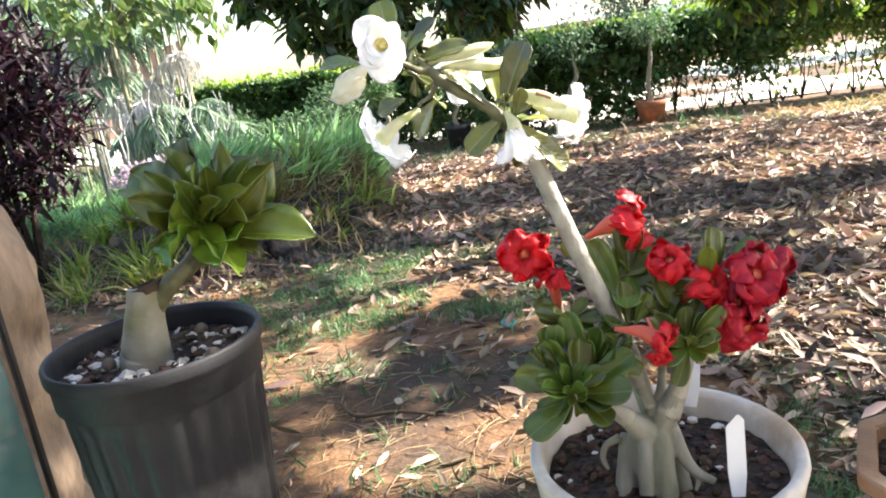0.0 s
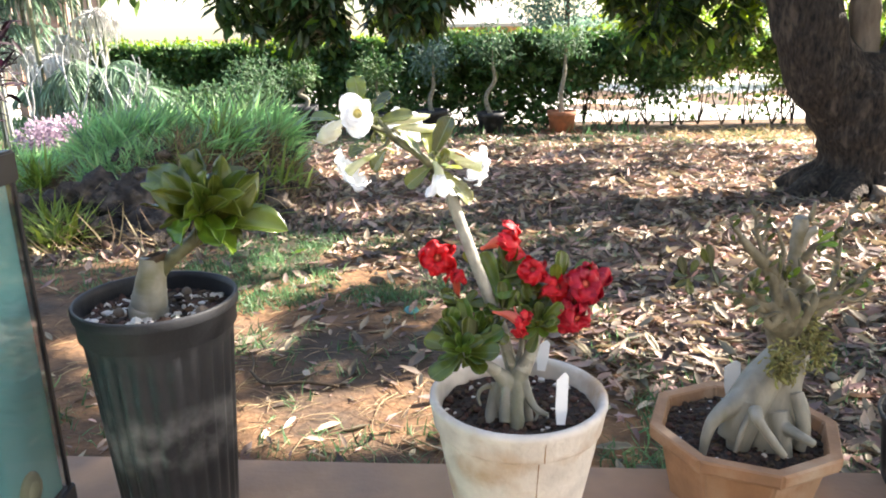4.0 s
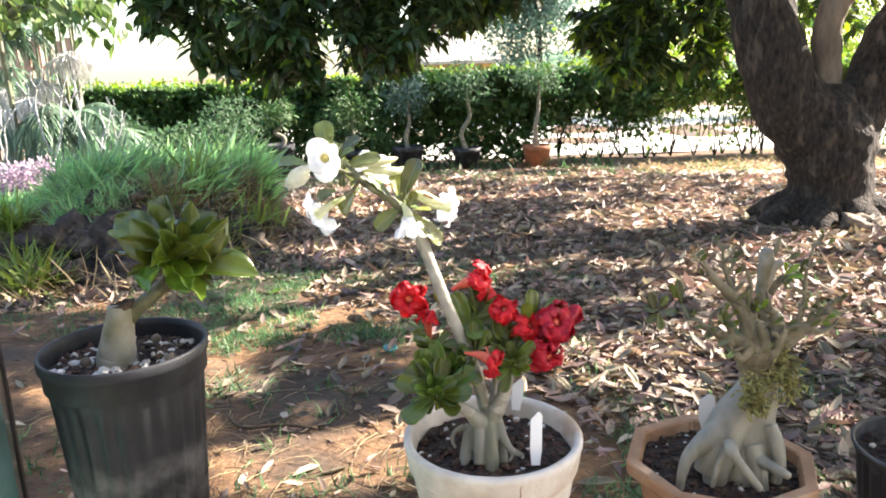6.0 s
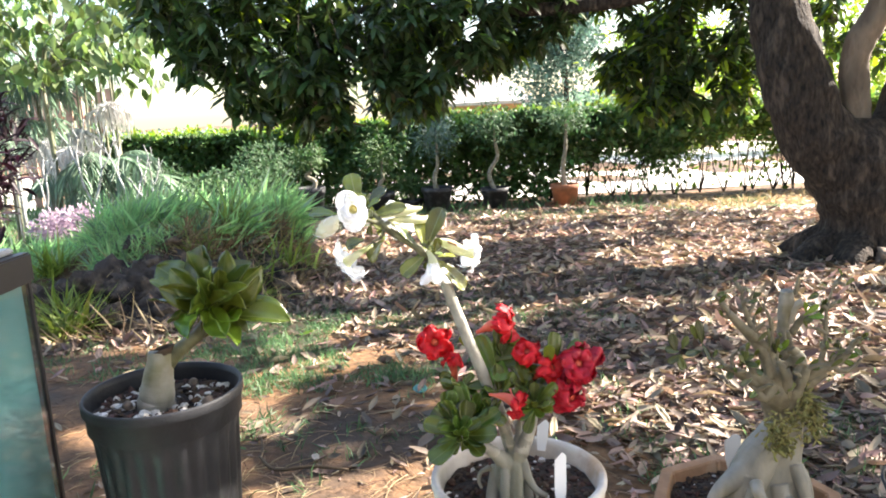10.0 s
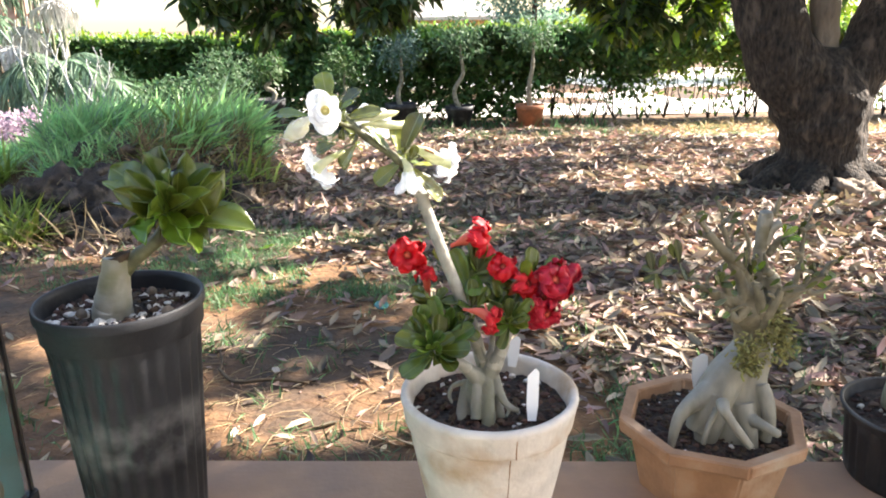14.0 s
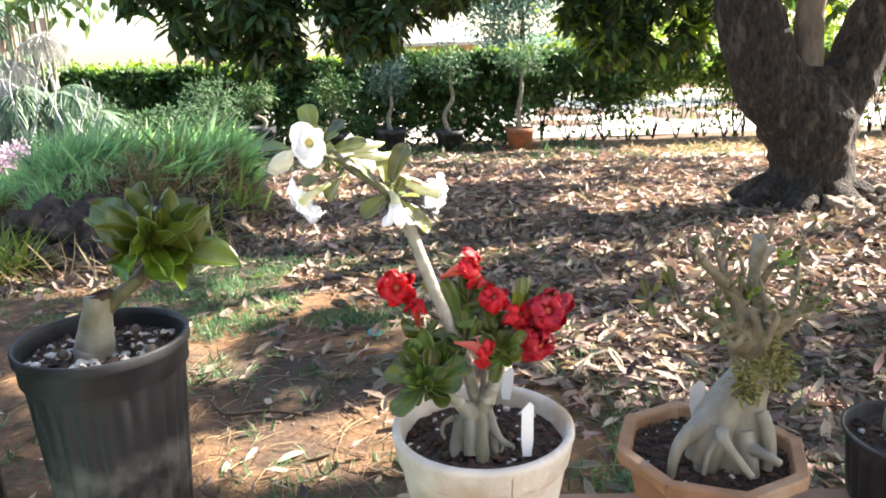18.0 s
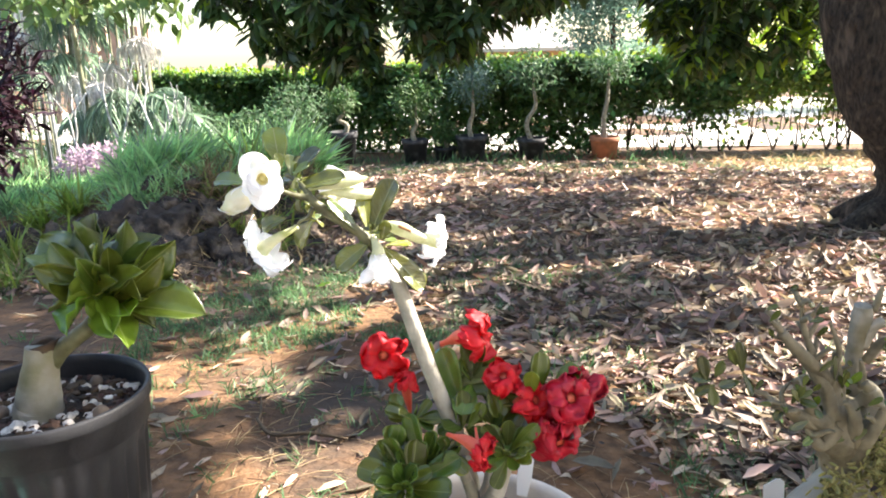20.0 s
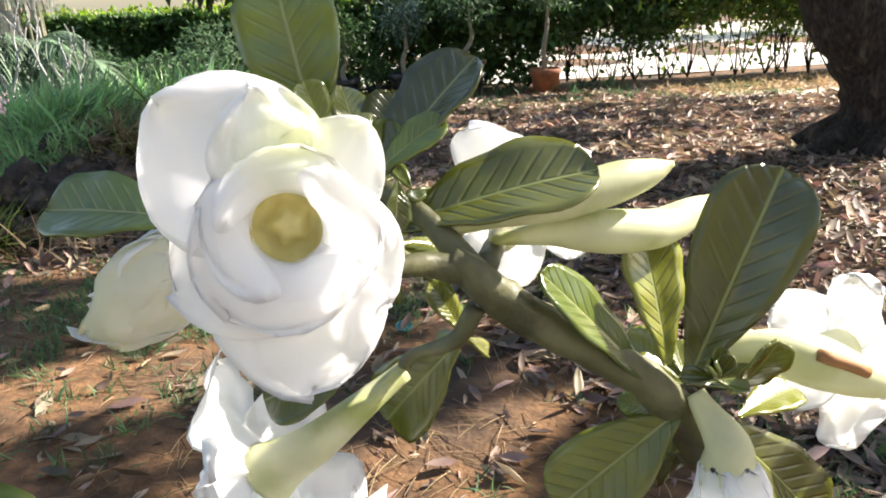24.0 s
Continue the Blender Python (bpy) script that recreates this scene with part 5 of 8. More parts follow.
def red_flower(plant, c, n, r, view, dark=False):
    n = Vector(n).normalized()
    c = Vector(c)
    base = c - n * (0.046 if view == "side" else 0.026) + Vector((0, 0.004, -0.010))
    f = part("flower", trumpet(base, c - n * 0.001, n, r * 0.15, r * (0.42 if view == "side" else 0.32), r * 0.45), M["red_tube"], plant, "deep crimson trumpet flower" if dark else "red trumpet flower with an orange tube")
    off = R.random() * 72
    for k in range(5):
        part("petal", petal(c, n, around(n, off + 72 * k), r * 0.22, r * R.uniform(0.95, 1.15), r * R.uniform(1.25, 1.55), 0.24, R.uniform(0.0, 0.5), 0.70, 0.06, seed=c.x * 90 + k * 5.1, twist=R.uniform(0.1, 0.4), point=R.uniform(0, 0.15)), M["crimson" if dark else "red"], f)
    part("throat", cupped(c + n * 0.001, n, r * 0.20, 0.012), M["throat"], f)


def graft_leaf(plant, base, tip, face, width):
    face = Vector(face) + Vector((R.uniform(-0.2, 0.2), 0, R.uniform(0.35, 0.6)))
    part("leaf", blade(bmesh.new(), base, tip, face, width * 1.06, cup=R.uniform(0.12, 0.35), droop=R.uniform(0.06, 0.22), steps=16, across=8, wave=0.03, point=0.05, stalk=0.11, thick=0.0009, wide_at=0.72), M["rose_leaf"], plant)


def rose_leaf(plant, base, tip, face, width):
    part("leaf", blade(bmesh.new(), base, tip, face, width * 1.22, cup=R.uniform(0.15, 0.5), droop=R.uniform(-0.16, 0.14), steps=10, across=6, wave=0.02, point=0.04, stalk=0.10, thick=0.0009, wide_at=0.72), M["dark_leaf"], plant)


def leaf_burst(plant, hub, count, reach, kind, lean=(0, -0.25, 0.25)):
    """A tuft of spoon-shaped leaves round the end of a twig."""
    hub = Vector(hub)
    for _ in range(count):
        d = Vector((R.gauss(lean[0], 0.8), R.gauss(lean[1], 0.5), R.gauss(lean[2], 0.7))).normalized()
        ln = reach * R.uniform(0.6, 1.1)
        part("leaf", blade(bmesh.new(), hub + d * ln * 0.08, hub + d * ln, Vector((0, -0.5, 0.8)) + d * 0.2, ln * R.uniform(0.42, 0.58), cup=R.uniform(0.15, 0.6), droop=R.uniform(-0.2, 0.2),
                           steps=8, across=4, wave=0.02, point=0.04, stalk=0.10, thick=0.0009, wide_at=0.72), M[kind], plant)


def green_leaf(plant, base, tip, face, width):
    """One broad leaf of the green plant: folded along its rib, often twisted, its tip bent back."""
    face = Vector(face) + Vector((R.gauss(0, 0.75), R.gauss(0.1, 0.4), R.gauss(0, 0.45)))
    base = Vector(base) + Vector((R.uniform(-0.010, 0.010), R.uniform(-0.010, 0.010), R.uniform(-0.014, 0.016)))
    # low leaves at the front take the more vivid green
    kind = "vivid_leaf" if tip[2] < 0.445 and tip[1] < 0.945 else "green_leaf"
    part("leaf", blade(bmesh.new(), base, tip, face, width * R.uniform(1.0, 1.35), cup=R.uniform(0.15, 0.9), droop=R.uniform(-0.10, 0.30), steps=12, across=6, wave=R.uniform(0.02, 0.09), point=0.55, stalk=0.14, thick=0.0008, wide_at=R.uniform(0.52, 0.66)), M[kind], plant)


def octo_leaf(plant, base, tip, face, width):
    part("leaf", blade(bmesh.new(), base, tip, face, width * 0.8, cup=0.3, droop=0.05, steps=6, across=4, point=0.2, stalk=0.15, wide_at=0.62), M["dull_leaf"], plant)


def limb(name, rows, material, plant, rough=0.06, freq=60.0, seg=18, label=""):
    return part(name, tube(rows, seg=seg, steps=6, rough=rough, freq=freq), material, plant, label)


def bud(rows, plant):
    b = part("bud", tube([(x, y, z, r * 0.86) for x, y, z, r in rows], seg=16, steps=6, rough=0.05, freq=120), M["cream"], plant, "closed cream flower bud, spirally furled")
    return b


# ---- the white and red desert rose in the whitewashed pot ----
WHITE_STEM = [(0.0808, 0.8500, 0.2278, 0.0104), (0.0657, 0.8620, 0.2836, 0.0099), (0.0515, 0.8670, 0.3247, 0.0094), (0.0216, 0.8800, 0.4041, 0.0092), (-0.0025, 0.8930, 0.4738, 0.0089), (-0.0096, 0.8930, 0.4937, 0.0084)]
WHITE_BRANCH = [(-0.0176, 0.8930, 0.4982, 0.0083), (-0.0246, 0.8900, 0.5108, 0.0077), (-0.0386, 0.8860, 0.5276, 0.0065), (-0.0594, 0.8820, 0.5439, 0.0063), (-0.0770, 0.8780, 0.5570, 0.0062), (-0.0841, 0.8760, 0.5660, 0.0052), (-0.0893, 0.8770, 0.5692, 0.0038)]
WHITE_TWIG = [(-0.0842, 0.8770, 0.5656, 0.0038), (-0.0957, 0.8740, 0.5695, 0.0029), (-0.1025, 0.8600, 0.5749, 0.0023), (-0.1106, 0.8520, 0.5812, 0.0021)]
WHITE_TWIG_LOW = [(-0.0834, 0.8780, 0.5562, 0.0038), (-0.0890, 0.8800, 0.5463, 0.0030), (-0.0989, 0.8850, 0.5411, 0.0024), (-0.1035, 0.8870, 0.5352, 0.0023)]
WHITE_TWIG_UP = [(-0.0831, 0.8780, 0.5652, 0.0036), (-0.0951, 0.8880, 0.5770, 0.0028), (-0.1068, 0.8980, 0.5837, 0.0024), (-0.1144, 0.9000, 0.5870, 0.0020)]
WHITE_TWIG_BACK = [(-0.0809, 0.8800, 0.5655, 0.0032), (-0.0750, 0.9000, 0.5652, 0.0027), (-0.0685, 0.9200, 0.5657, 0.0024), (-0.0645, 0.9350, 0.5648, 0.0020)]
BUD_A = [(-0.0889, 0.8850, 0.5736, 0.0015), (-0.0781, 0.8850, 0.5760, 0.0028), (-0.0603, 0.8900, 0.5781, 0.0059), (-0.0442, 0.8950, 0.5804, 0.0062), (-0.0336, 0.8980, 0.5821, 0.0038), (-0.0285, 0.8980, 0.5837, 0.0007)]
BUD_B = [(-0.0779, 0.8900, 0.5687, 0.0015), (-0.0622, 0.8930, 0.5688, 0.0042), (-0.0485, 0.8950, 0.5674, 0.0069), (-0.0317, 0.9000, 0.5654, 0.0064), (-0.0178, 0.9100, 0.5664, 0.0047), (-0.0094, 0.9150, 0.5682, 0.0017)]
BUD_C = [(-0.0209, 0.8850, 0.5321, 0.0022), (-0.0098, 0.8850, 0.5352, 0.0051), (0.0028, 0.8820, 0.5327, 0.0080), (0.0158, 0.8800, 0.5276, 0.0071), (0.0274, 0.8800, 0.5233, 0.0040), (0.0315, 0.8800, 0.5224, 0.0007)]

FLOWER_MAIN = (-0.1185, 0.8310, 0.5944)
FLOWER_HANG = (-0.0140, 0.8720, 0.4938)
FLOWER_LOW = (-0.1395, 0.8780, 0.5130)
FLOWER_RIGHT = (0.0404, 0.9250, 0.5043)
FLOWER_BACK = (-0.0617, 0.9500, 0.5633)
TUBE_HANG = (-0.0242, 0.8850, 0.5223)
TUBE_LOW = (-0.1025, 0.8870, 0.5350)
TUBE_RIGHT = (-0.0100, 0.8920, 0.5357)
TUBE_BACK = (-0.0750, 0.9000, 0.5652)
TUBE_MAIN = (-0.1116, 0.8680, 0.5757)


RED_CAUDEX = [(0.0720, 0.8320, 0.1539, 0.0250), (0.0715, 0.8310, 0.1761, 0.0240), (0.0712, 0.8290, 0.1998, 0.0218), (0.0725, 0.8270, 0.2180, 0.0190), (0.0755, 0.8250, 0.2333, 0.0165)]
RED_BRANCH_A = [(0.0727, 0.8220, 0.2250, 0.0143), (0.0540, 0.8170, 0.2454, 0.0089), (0.0376, 0.8100, 0.2614, 0.0068), (0.0215, 0.8050, 0.2732, 0.0051), (0.0080, 0.8000, 0.2825, 0.0039)]
RED_BRANCH_B = [(0.0771, 0.8250, 0.2211, 0.0156), (0.0896, 0.8260, 0.2411, 0.0118), (0.1000, 0.8280, 0.2611, 0.0093), (0.1092, 0.8300, 0.2863, 0.0069), (0.1126, 0.8320, 0.3049, 0.0044)]
RED_BRANCH_C = [(0.0775, 0.8280, 0.2286, 0.0102), (0.0776, 0.8320, 0.2469, 0.0070), (0.0696, 0.8400, 0.2658, 0.0061), (0.0645, 0.8450, 0.2817, 0.0061)]
RED_BRANCH_D = [(0.0778, 0.8300, 0.2411, 0.0053), (0.0873, 0.8400, 0.2561, 0.0045), (0.0914, 0.8500, 0.2648, 0.0041), (0.0960, 0.8600, 0.2917, 0.0037), (0.1056, 0.8700, 0.3230, 0.0031)]
RED_ROOT_1 = [(0.0704, 0.827, 0.2338, 0.0076), (0.0668, 0.8107, 0.2198, 0.0067), (0.064, 0.7997, 0.201, 0.007), (0.0625, 0.79, 0.183, 0.0075)]
RED_ROOT_2 = [(0.0801, 0.827, 0.2356, 0.009), (0.0812, 0.811, 0.2202, 0.0086), (0.0808, 0.8007, 0.2026, 0.0091), (0.08, 0.7923, 0.184, 0.0102), (0.079, 0.786, 0.17, 0.0086)]
RED_ROOT_3 = [(0.0905, 0.8230, 0.2290, 0.0090), (0.0975, 0.8080, 0.2110, 0.0066), (0.1066, 0.7980, 0.1983, 0.0048), (0.1215, 0.7900, 0.1922, 0.0032)]
RED_ROOT_4 = [(0.0472, 0.8350, 0.2159, 0.0045), (0.0343, 0.8300, 0.2127, 0.0031), (0.0296, 0.8250, 0.2028, 0.0029), (0.0332, 0.8200, 0.1925, 0.0021)]
RED_ROOT_5 = [(0.059, 0.84, 0.216, 0.0104), (0.053, 0.8272, 0.195, 0.0107), (0.0485, 0.8162, 0.177, 0.0108), (0.045, 0.806, 0.1566, 0.0102)]
RED_ROOT_6 = [(0.1024, 0.8000, 0.2015, 0.0030), (0.1078, 0.7950, 0.1928, 0.0024), (0.1039, 0.7900, 0.1846, 0.0018)]
RED_ROOT_7 = [(0.09, 0.835, 0.212, 0.0095), (0.0945, 0.8187, 0.193, 0.0081), (0.0985, 0.805, 0.174, 0.0075)]


white_rose = red_rose = thing("desert_rose", (0, 0, 0), "grafted desert rose with white flowers above red ones", "plant", "desert roses")
limb("stem", [(x, y, z, r * 0.9) for x, y, z, r in WHITE_STEM], M["pale_bark"], white_rose, 0.04, 60, 24, "long pale grey leaning graft stem")
limb("branch", [(x, y, z, r * 0.78) for x, y, z, r in WHITE_BRANCH], M["grey_bark"], white_rose, 0.26, 120, 28)
for rows in (WHITE_TWIG, [(x, y, z, r * 0.7) for x, y, z, r in WHITE_TWIG_LOW], WHITE_TWIG_UP, WHITE_TWIG_BACK):
    limb("twig", rows, M["grey_bark"], white_rose, 0.10, 120, 14)
for rows in (BUD_A, BUD_B, BUD_C):
    bud(rows, white_rose)
fused("caudex", [RED_CAUDEX, RED_BRANCH_A[:3], RED_BRANCH_B[:3], RED_BRANCH_C[:3], RED_ROOT_1, RED_ROOT_2, RED_ROOT_3, RED_ROOT_4, RED_ROOT_5, RED_ROOT_6, RED_ROOT_7], M["caudex_bark"], red_rose, "swollen pale grey trunk base with folded roots", 0.0011, 0.06, 70.0)
for rows in (RED_BRANCH_A[1:], RED_BRANCH_B[1:], RED_BRANCH_C[1:] + [WHITE_STEM[1], WHITE_STEM[2]], RED_BRANCH_D):
    limb("branch", rows, M["pale_bark"], red_rose, 0.06, 60)

white_flower(white_rose, FLOWER_MAIN, (0.03, -0.99, 0.10), TUBE_MAIN, [(131, 0.0285, 0.0320, 0.22), (206, 0.0225, 0.0310, 0.1), (272, 0.0300, 0.0300, 0.12), (316, 0.0215, 0.0280, 0.2), (48, 0.0212, 0.0220, 0.6), (99, 0.0236, 0.0220, 0.6)], seed=2.0, recurve=0.03, cup=0.03, twist=0.10, ruffle=0.24)
bell_flower(white_rose, TUBE_HANG, Vector(FLOWER_HANG) + Vector((-0.004, 0.001, 0.008)), (0.06, -0.22, -0.97), 0.0080, 0.030)
white_flower(white_rose, Vector(FLOWER_LOW) + Vector((-0.002, 0, -0.001)), (-0.80, 0.16, -0.58), TUBE_LOW, [(100, 0.031, 0.026), (172, 0.029, 0.030), (240, 0.032, 0.030), (300, 0.034, 0.028), (30, 0.028, 0.028)], inner=False, r_throat=0.0068, r_low=0.0034, seed=8.0, recurve=0.10, cup=0.16, ruffle=0.36)
white_flower(white_rose, Vector(FLOWER_RIGHT) + Vector((0.003, 0, 0.003)), (0.80, 0.32, -0.24), TUBE_RIGHT, [(95, 0.029, 0.022), (165, 0.027, 0.026), (240, 0.030, 0.027), (310, 0.028, 0.027), (25, 0.027, 0.025)], inner=False, r_throat=0.0070, r_low=0.0032, seed=11.0, recurve=0.14, cup=0.14, ruffle=0.38)
white_flower(white_rose, FLOWER_BACK, (0.30, 0.85, 0.25), TUBE_BACK, [(70, 0.032, 0.028), (142, 0.031, 0.030), (215, 0.028, 0.024), (285, 0.033, 0.030), (0, 0.030, 0.024)], inner=False, seed=14.0, recurve=0.1)
part("seam", tube([(x + 0.1 * r, y - 0.80 * r, z + 0.50 * r, r * 0.22) for x, y, z, r in BUD_C[2:4]], seg=10, steps=4, rough=0.2, freq=200), M["pod"], white_rose, "orange-brown bruise along a bud")
furled_flower(white_rose, (-0.1423, 0.8820, 0.5801), (-0.1725, 0.8870, 0.5560), 0.0125)
# leaves of the white-flowered graft
graft_leaf(white_rose, (-0.1200, 0.9050, 0.5917), (-0.1284, 0.9150, 0.6352), (-0.1, -0.95, 0.3), 0.0249)
graft_leaf(white_rose, (-0.1179, 0.9000, 0.5947), (-0.1216, 0.9000, 0.6102), (0, -0.8, 0.55), 0.0091)
graft_leaf(white_rose, (-0.1094, 0.9000, 0.5852), (-0.1115, 0.9150, 0.6088), (0.5, -0.8, 0.2), 0.0112)
graft_leaf(white_rose, (-0.1062, 0.9000, 0.5836), (-0.0811, 0.9050, 0.6154), (-0.5, -0.75, 0.45), 0.0210)
graft_leaf(white_rose, (-0.1049, 0.8930, 0.5877), (-0.0897, 0.8930, 0.6014), (-0.3, -0.8, 0.5), 0.0097)
graft_leaf(white_rose, (-0.1050, 0.8900, 0.5728), (-0.0541, 0.8850, 0.5931), (-0.15, -0.75, 0.65), 0.0231)
graft_leaf(white_rose, (-0.1006, 0.8850, 0.5871), (-0.1012, 0.8800, 0.5759), (0.4, -0.9, 0), 0.0071)
graft_leaf(white_rose, (-0.0872, 0.8900, 0.5411), (-0.1116, 0.9000, 0.5110), (0.4, -0.75, 0.5), 0.0213)
graft_leaf(white_rose, (-0.1115, 0.8750, 0.5462), (-0.1377, 0.8720, 0.5397), (0.1, -0.8, 0.55), 0.0178)
graft_leaf(white_rose, (-0.1470, 0.8800, 0.5821), (-0.1864, 0.8890, 0.5883), (0.05, -0.85, 0.5), 0.0181)
graft_leaf(white_rose, (-0.0263, 0.8850, 0.5262), (-0.0035, 0.8900, 0.5831), (-0.45, -0.85, 0.25), 0.0260)
graft_leaf(white_rose, (-0.0304, 0.8900, 0.5290), (-0.0336, 0.9000, 0.5674), (0.35, -0.9, 0.15), 0.0191)
graft_leaf(white_rose, (-0.0353, 0.8850, 0.5242), (-0.0645, 0.8750, 0.5658), (0.55, -0.7, 0.4), 0.0143)
graft_leaf(white_rose, (-0.0277, 0.8850, 0.5175), (-0.0642, 0.8750, 0.4960), (-0.1, -0.85, 0.5), 0.0235)
graft_leaf(white_rose, (-0.0170, 0.8900, 0.5117), (0.0296, 0.8900, 0.4663), (0.1, -0.8, 0.6), 0.0228)
graft_leaf(white_rose, (-0.0148, 0.8850, 0.5218), (-0.0086, 0.8700, 0.5403), (0.2, -0.9, 0.3), 0.0127)
graft_leaf(white_rose, (-0.0111, 0.8850, 0.5140), (0.0138, 0.9000, 0.5140), (0, -0.6, 0.8), 0.0117)
graft_leaf(white_rose, (-0.0233, 0.9000, 0.5067), (-0.0133, 0.9200, 0.4659), (0.3, -0.8, -0.4), 0.0177)
graft_leaf(white_rose, (-0.1131, 0.9000, 0.5718), (-0.0930, 0.9200, 0.5567), (0, -0.5, 0.8), 0.0140)

leaf_burst(white_rose, (-0.1056, 0.9080, 0.5809), 7, 0.0240, 'rose_leaf', (0.1, 0.5, 0.5))
leaf_burst(white_rose, (-0.1034, 0.9050, 0.5649), 5, 0.0207, 'rose_leaf', (0, 0.6, -0.1))
leaf_burst(white_rose, (-0.0199, 0.9000, 0.5158), 8, 0.0251, 'rose_leaf', (0.1, 0.4, 0.2))
leaf_burst(white_rose, (-0.0246, 0.8950, 0.5094), 5, 0.0189, 'rose_leaf', (0, 0.3, -0.6))
leaf_burst(white_rose, (-0.0852, 0.8950, 0.5396), 4, 0.0183, 'rose_leaf', (-0.2, 0.5, -0.4))
leaf_burst(white_rose, (-0.0235, 0.8750, 0.5322), 6, 0.0091, 'rose_leaf', (0.2, -0.3, 0.3))
leaf_burst(white_rose, (-0.0970, 0.8950, 0.5818), 4, 0.0110, 'rose_leaf', (0.1, -0.1, 0.4))


# leaves of the red-flowered plant
rose_leaf(red_rose, (0.0075, 0.8000, 0.2783), (-0.0354, 0.7750, 0.2591), (-0.3, -0.6, 0.75), 0.0241)
rose_leaf(red_rose, (0.0154, 0.8000, 0.2779), (0.0340, 0.7750, 0.2627), (0.2, -0.8, 0.5), 0.0179)
rose_leaf(red_rose, (0.0143, 0.8000, 0.2823), (0.0561, 0.7850, 0.2865), (0.1, -0.55, 0.8), 0.0241)
rose_leaf(red_rose, (0.0160, 0.8100, 0.2819), (0.0637, 0.8200, 0.3064), (0.2, -0.6, 0.75), 0.0198)
rose_leaf(red_rose, (0.0128, 0.8150, 0.2841), (0.0184, 0.8300, 0.3214), (0.3, -0.85, 0.3), 0.0215)
rose_leaf(red_rose, (0.0026, 0.8200, 0.2823), (-0.0290, 0.8350, 0.3097), (-0.4, -0.8, 0.4), 0.0232)
rose_leaf(red_rose, (0.0023, 0.8150, 0.2793), (-0.0424, 0.8200, 0.2972), (-0.2, -0.6, 0.75), 0.0215)
rose_leaf(red_rose, (0.0068, 0.8250, 0.2798), (-0.0097, 0.8400, 0.3198), (-0.4, -0.85, 0.2), 0.0201)
rose_leaf(red_rose, (0.0037, 0.8000, 0.2827), (-0.0178, 0.7800, 0.3012), (-0.2, -0.6, 0.7), 0.0155)
rose_leaf(red_rose, (0.0074, 0.7950, 0.2857), (0.0109, 0.7800, 0.3041), (0.2, -0.9, 0.3), 0.0077)
rose_leaf(red_rose, (0.0086, 0.7950, 0.2857), (0.0203, 0.7800, 0.2962), (0.2, -0.8, 0.5), 0.0077)
rose_leaf(red_rose, (0.0063, 0.7950, 0.2858), (-0.0025, 0.7800, 0.3014), (-0.2, -0.8, 0.5), 0.0069)
rose_leaf(red_rose, (0.0070, 0.7950, 0.2849), (0.0027, 0.7800, 0.2815), (-0.1, -0.8, 0.5), 0.0070)
rose_leaf(red_rose, (0.0101, 0.7950, 0.2847), (0.0163, 0.7800, 0.2851), (0, -0.8, 0.55), 0.0070)
rose_leaf(red_rose, (0.0234, 0.8300, 0.2900), (0.0103, 0.8500, 0.3410), (-0.35, -0.85, 0.2), 0.0178)
rose_leaf(red_rose, (0.0287, 0.8350, 0.2963), (0.0337, 0.8400, 0.3279), (0.2, -0.9, 0.2), 0.0105)
rose_leaf(red_rose, (0.0319, 0.8350, 0.2962), (0.0489, 0.8400, 0.3195), (0.3, -0.9, 0.2), 0.0121)
rose_leaf(red_rose, (-0.0008, 0.8400, 0.2734), (-0.0205, 0.8600, 0.2833), (-0.3, -0.8, 0.4), 0.0206)
rose_leaf(red_rose, (0.0403, 0.8400, 0.2849), (0.0557, 0.8300, 0.2886), (0.2, -0.8, 0.5), 0.0138)
rose_leaf(red_rose, (0.0198, 0.8400, 0.2814), (-0.0039, 0.8500, 0.2958), (-0.3, -0.8, 0.4), 0.0188)
rose_leaf(red_rose, (0.0055, 0.8050, 0.2674), (-0.0261, 0.8000, 0.2712), (-0.1, -0.5, 0.8), 0.0158)
rose_leaf(red_rose, (0.0650, 0.8800, 0.3298), (0.0417, 0.9200, 0.3840), (-0.3, -0.9, 0.1), 0.0279)
rose_leaf(red_rose, (0.0502, 0.9000, 0.3500), (0.1029, 0.9200, 0.3772), (0.1, -0.75, 0.6), 0.0375)
rose_leaf(red_rose, (0.0540, 0.8950, 0.3471), (0.1033, 0.9000, 0.3590), (0.2, -0.7, 0.65), 0.0295)
rose_leaf(red_rose, (0.0936, 0.8800, 0.3595), (0.1067, 0.8600, 0.3302), (0.5, -0.8, 0.2), 0.0223)
rose_leaf(red_rose, (0.0650, 0.8600, 0.3175), (0.0664, 0.8700, 0.3562), (0.3, -0.9, 0.2), 0.0148)
rose_leaf(red_rose, (0.0589, 0.8600, 0.3243), (0.0481, 0.8750, 0.3491), (-0.3, -0.9, 0.2), 0.0124)
rose_leaf(red_rose, (0.0707, 0.8550, 0.3192), (0.0864, 0.8650, 0.3454), (0.3, -0.9, 0.2), 0.0131)
rose_leaf(red_rose, (0.1123, 0.8300, 0.3057), (0.1421, 0.8300, 0.3401), (0.3, -0.85, 0.35), 0.0144)
rose_leaf(red_rose, (0.1091, 0.8300, 0.3081), (0.0874, 0.8400, 0.3330), (-0.3, -0.85, 0.35), 0.0137)
rose_leaf(red_rose, (0.1114, 0.8350, 0.3081), (0.1136, 0.8400, 0.3384), (0, -0.95, 0.3), 0.0121)
rose_leaf(red_rose, (0.1116, 0.8250, 0.3048), (0.0876, 0.8100, 0.2994), (-0.1, -0.7, 0.7), 0.0119)
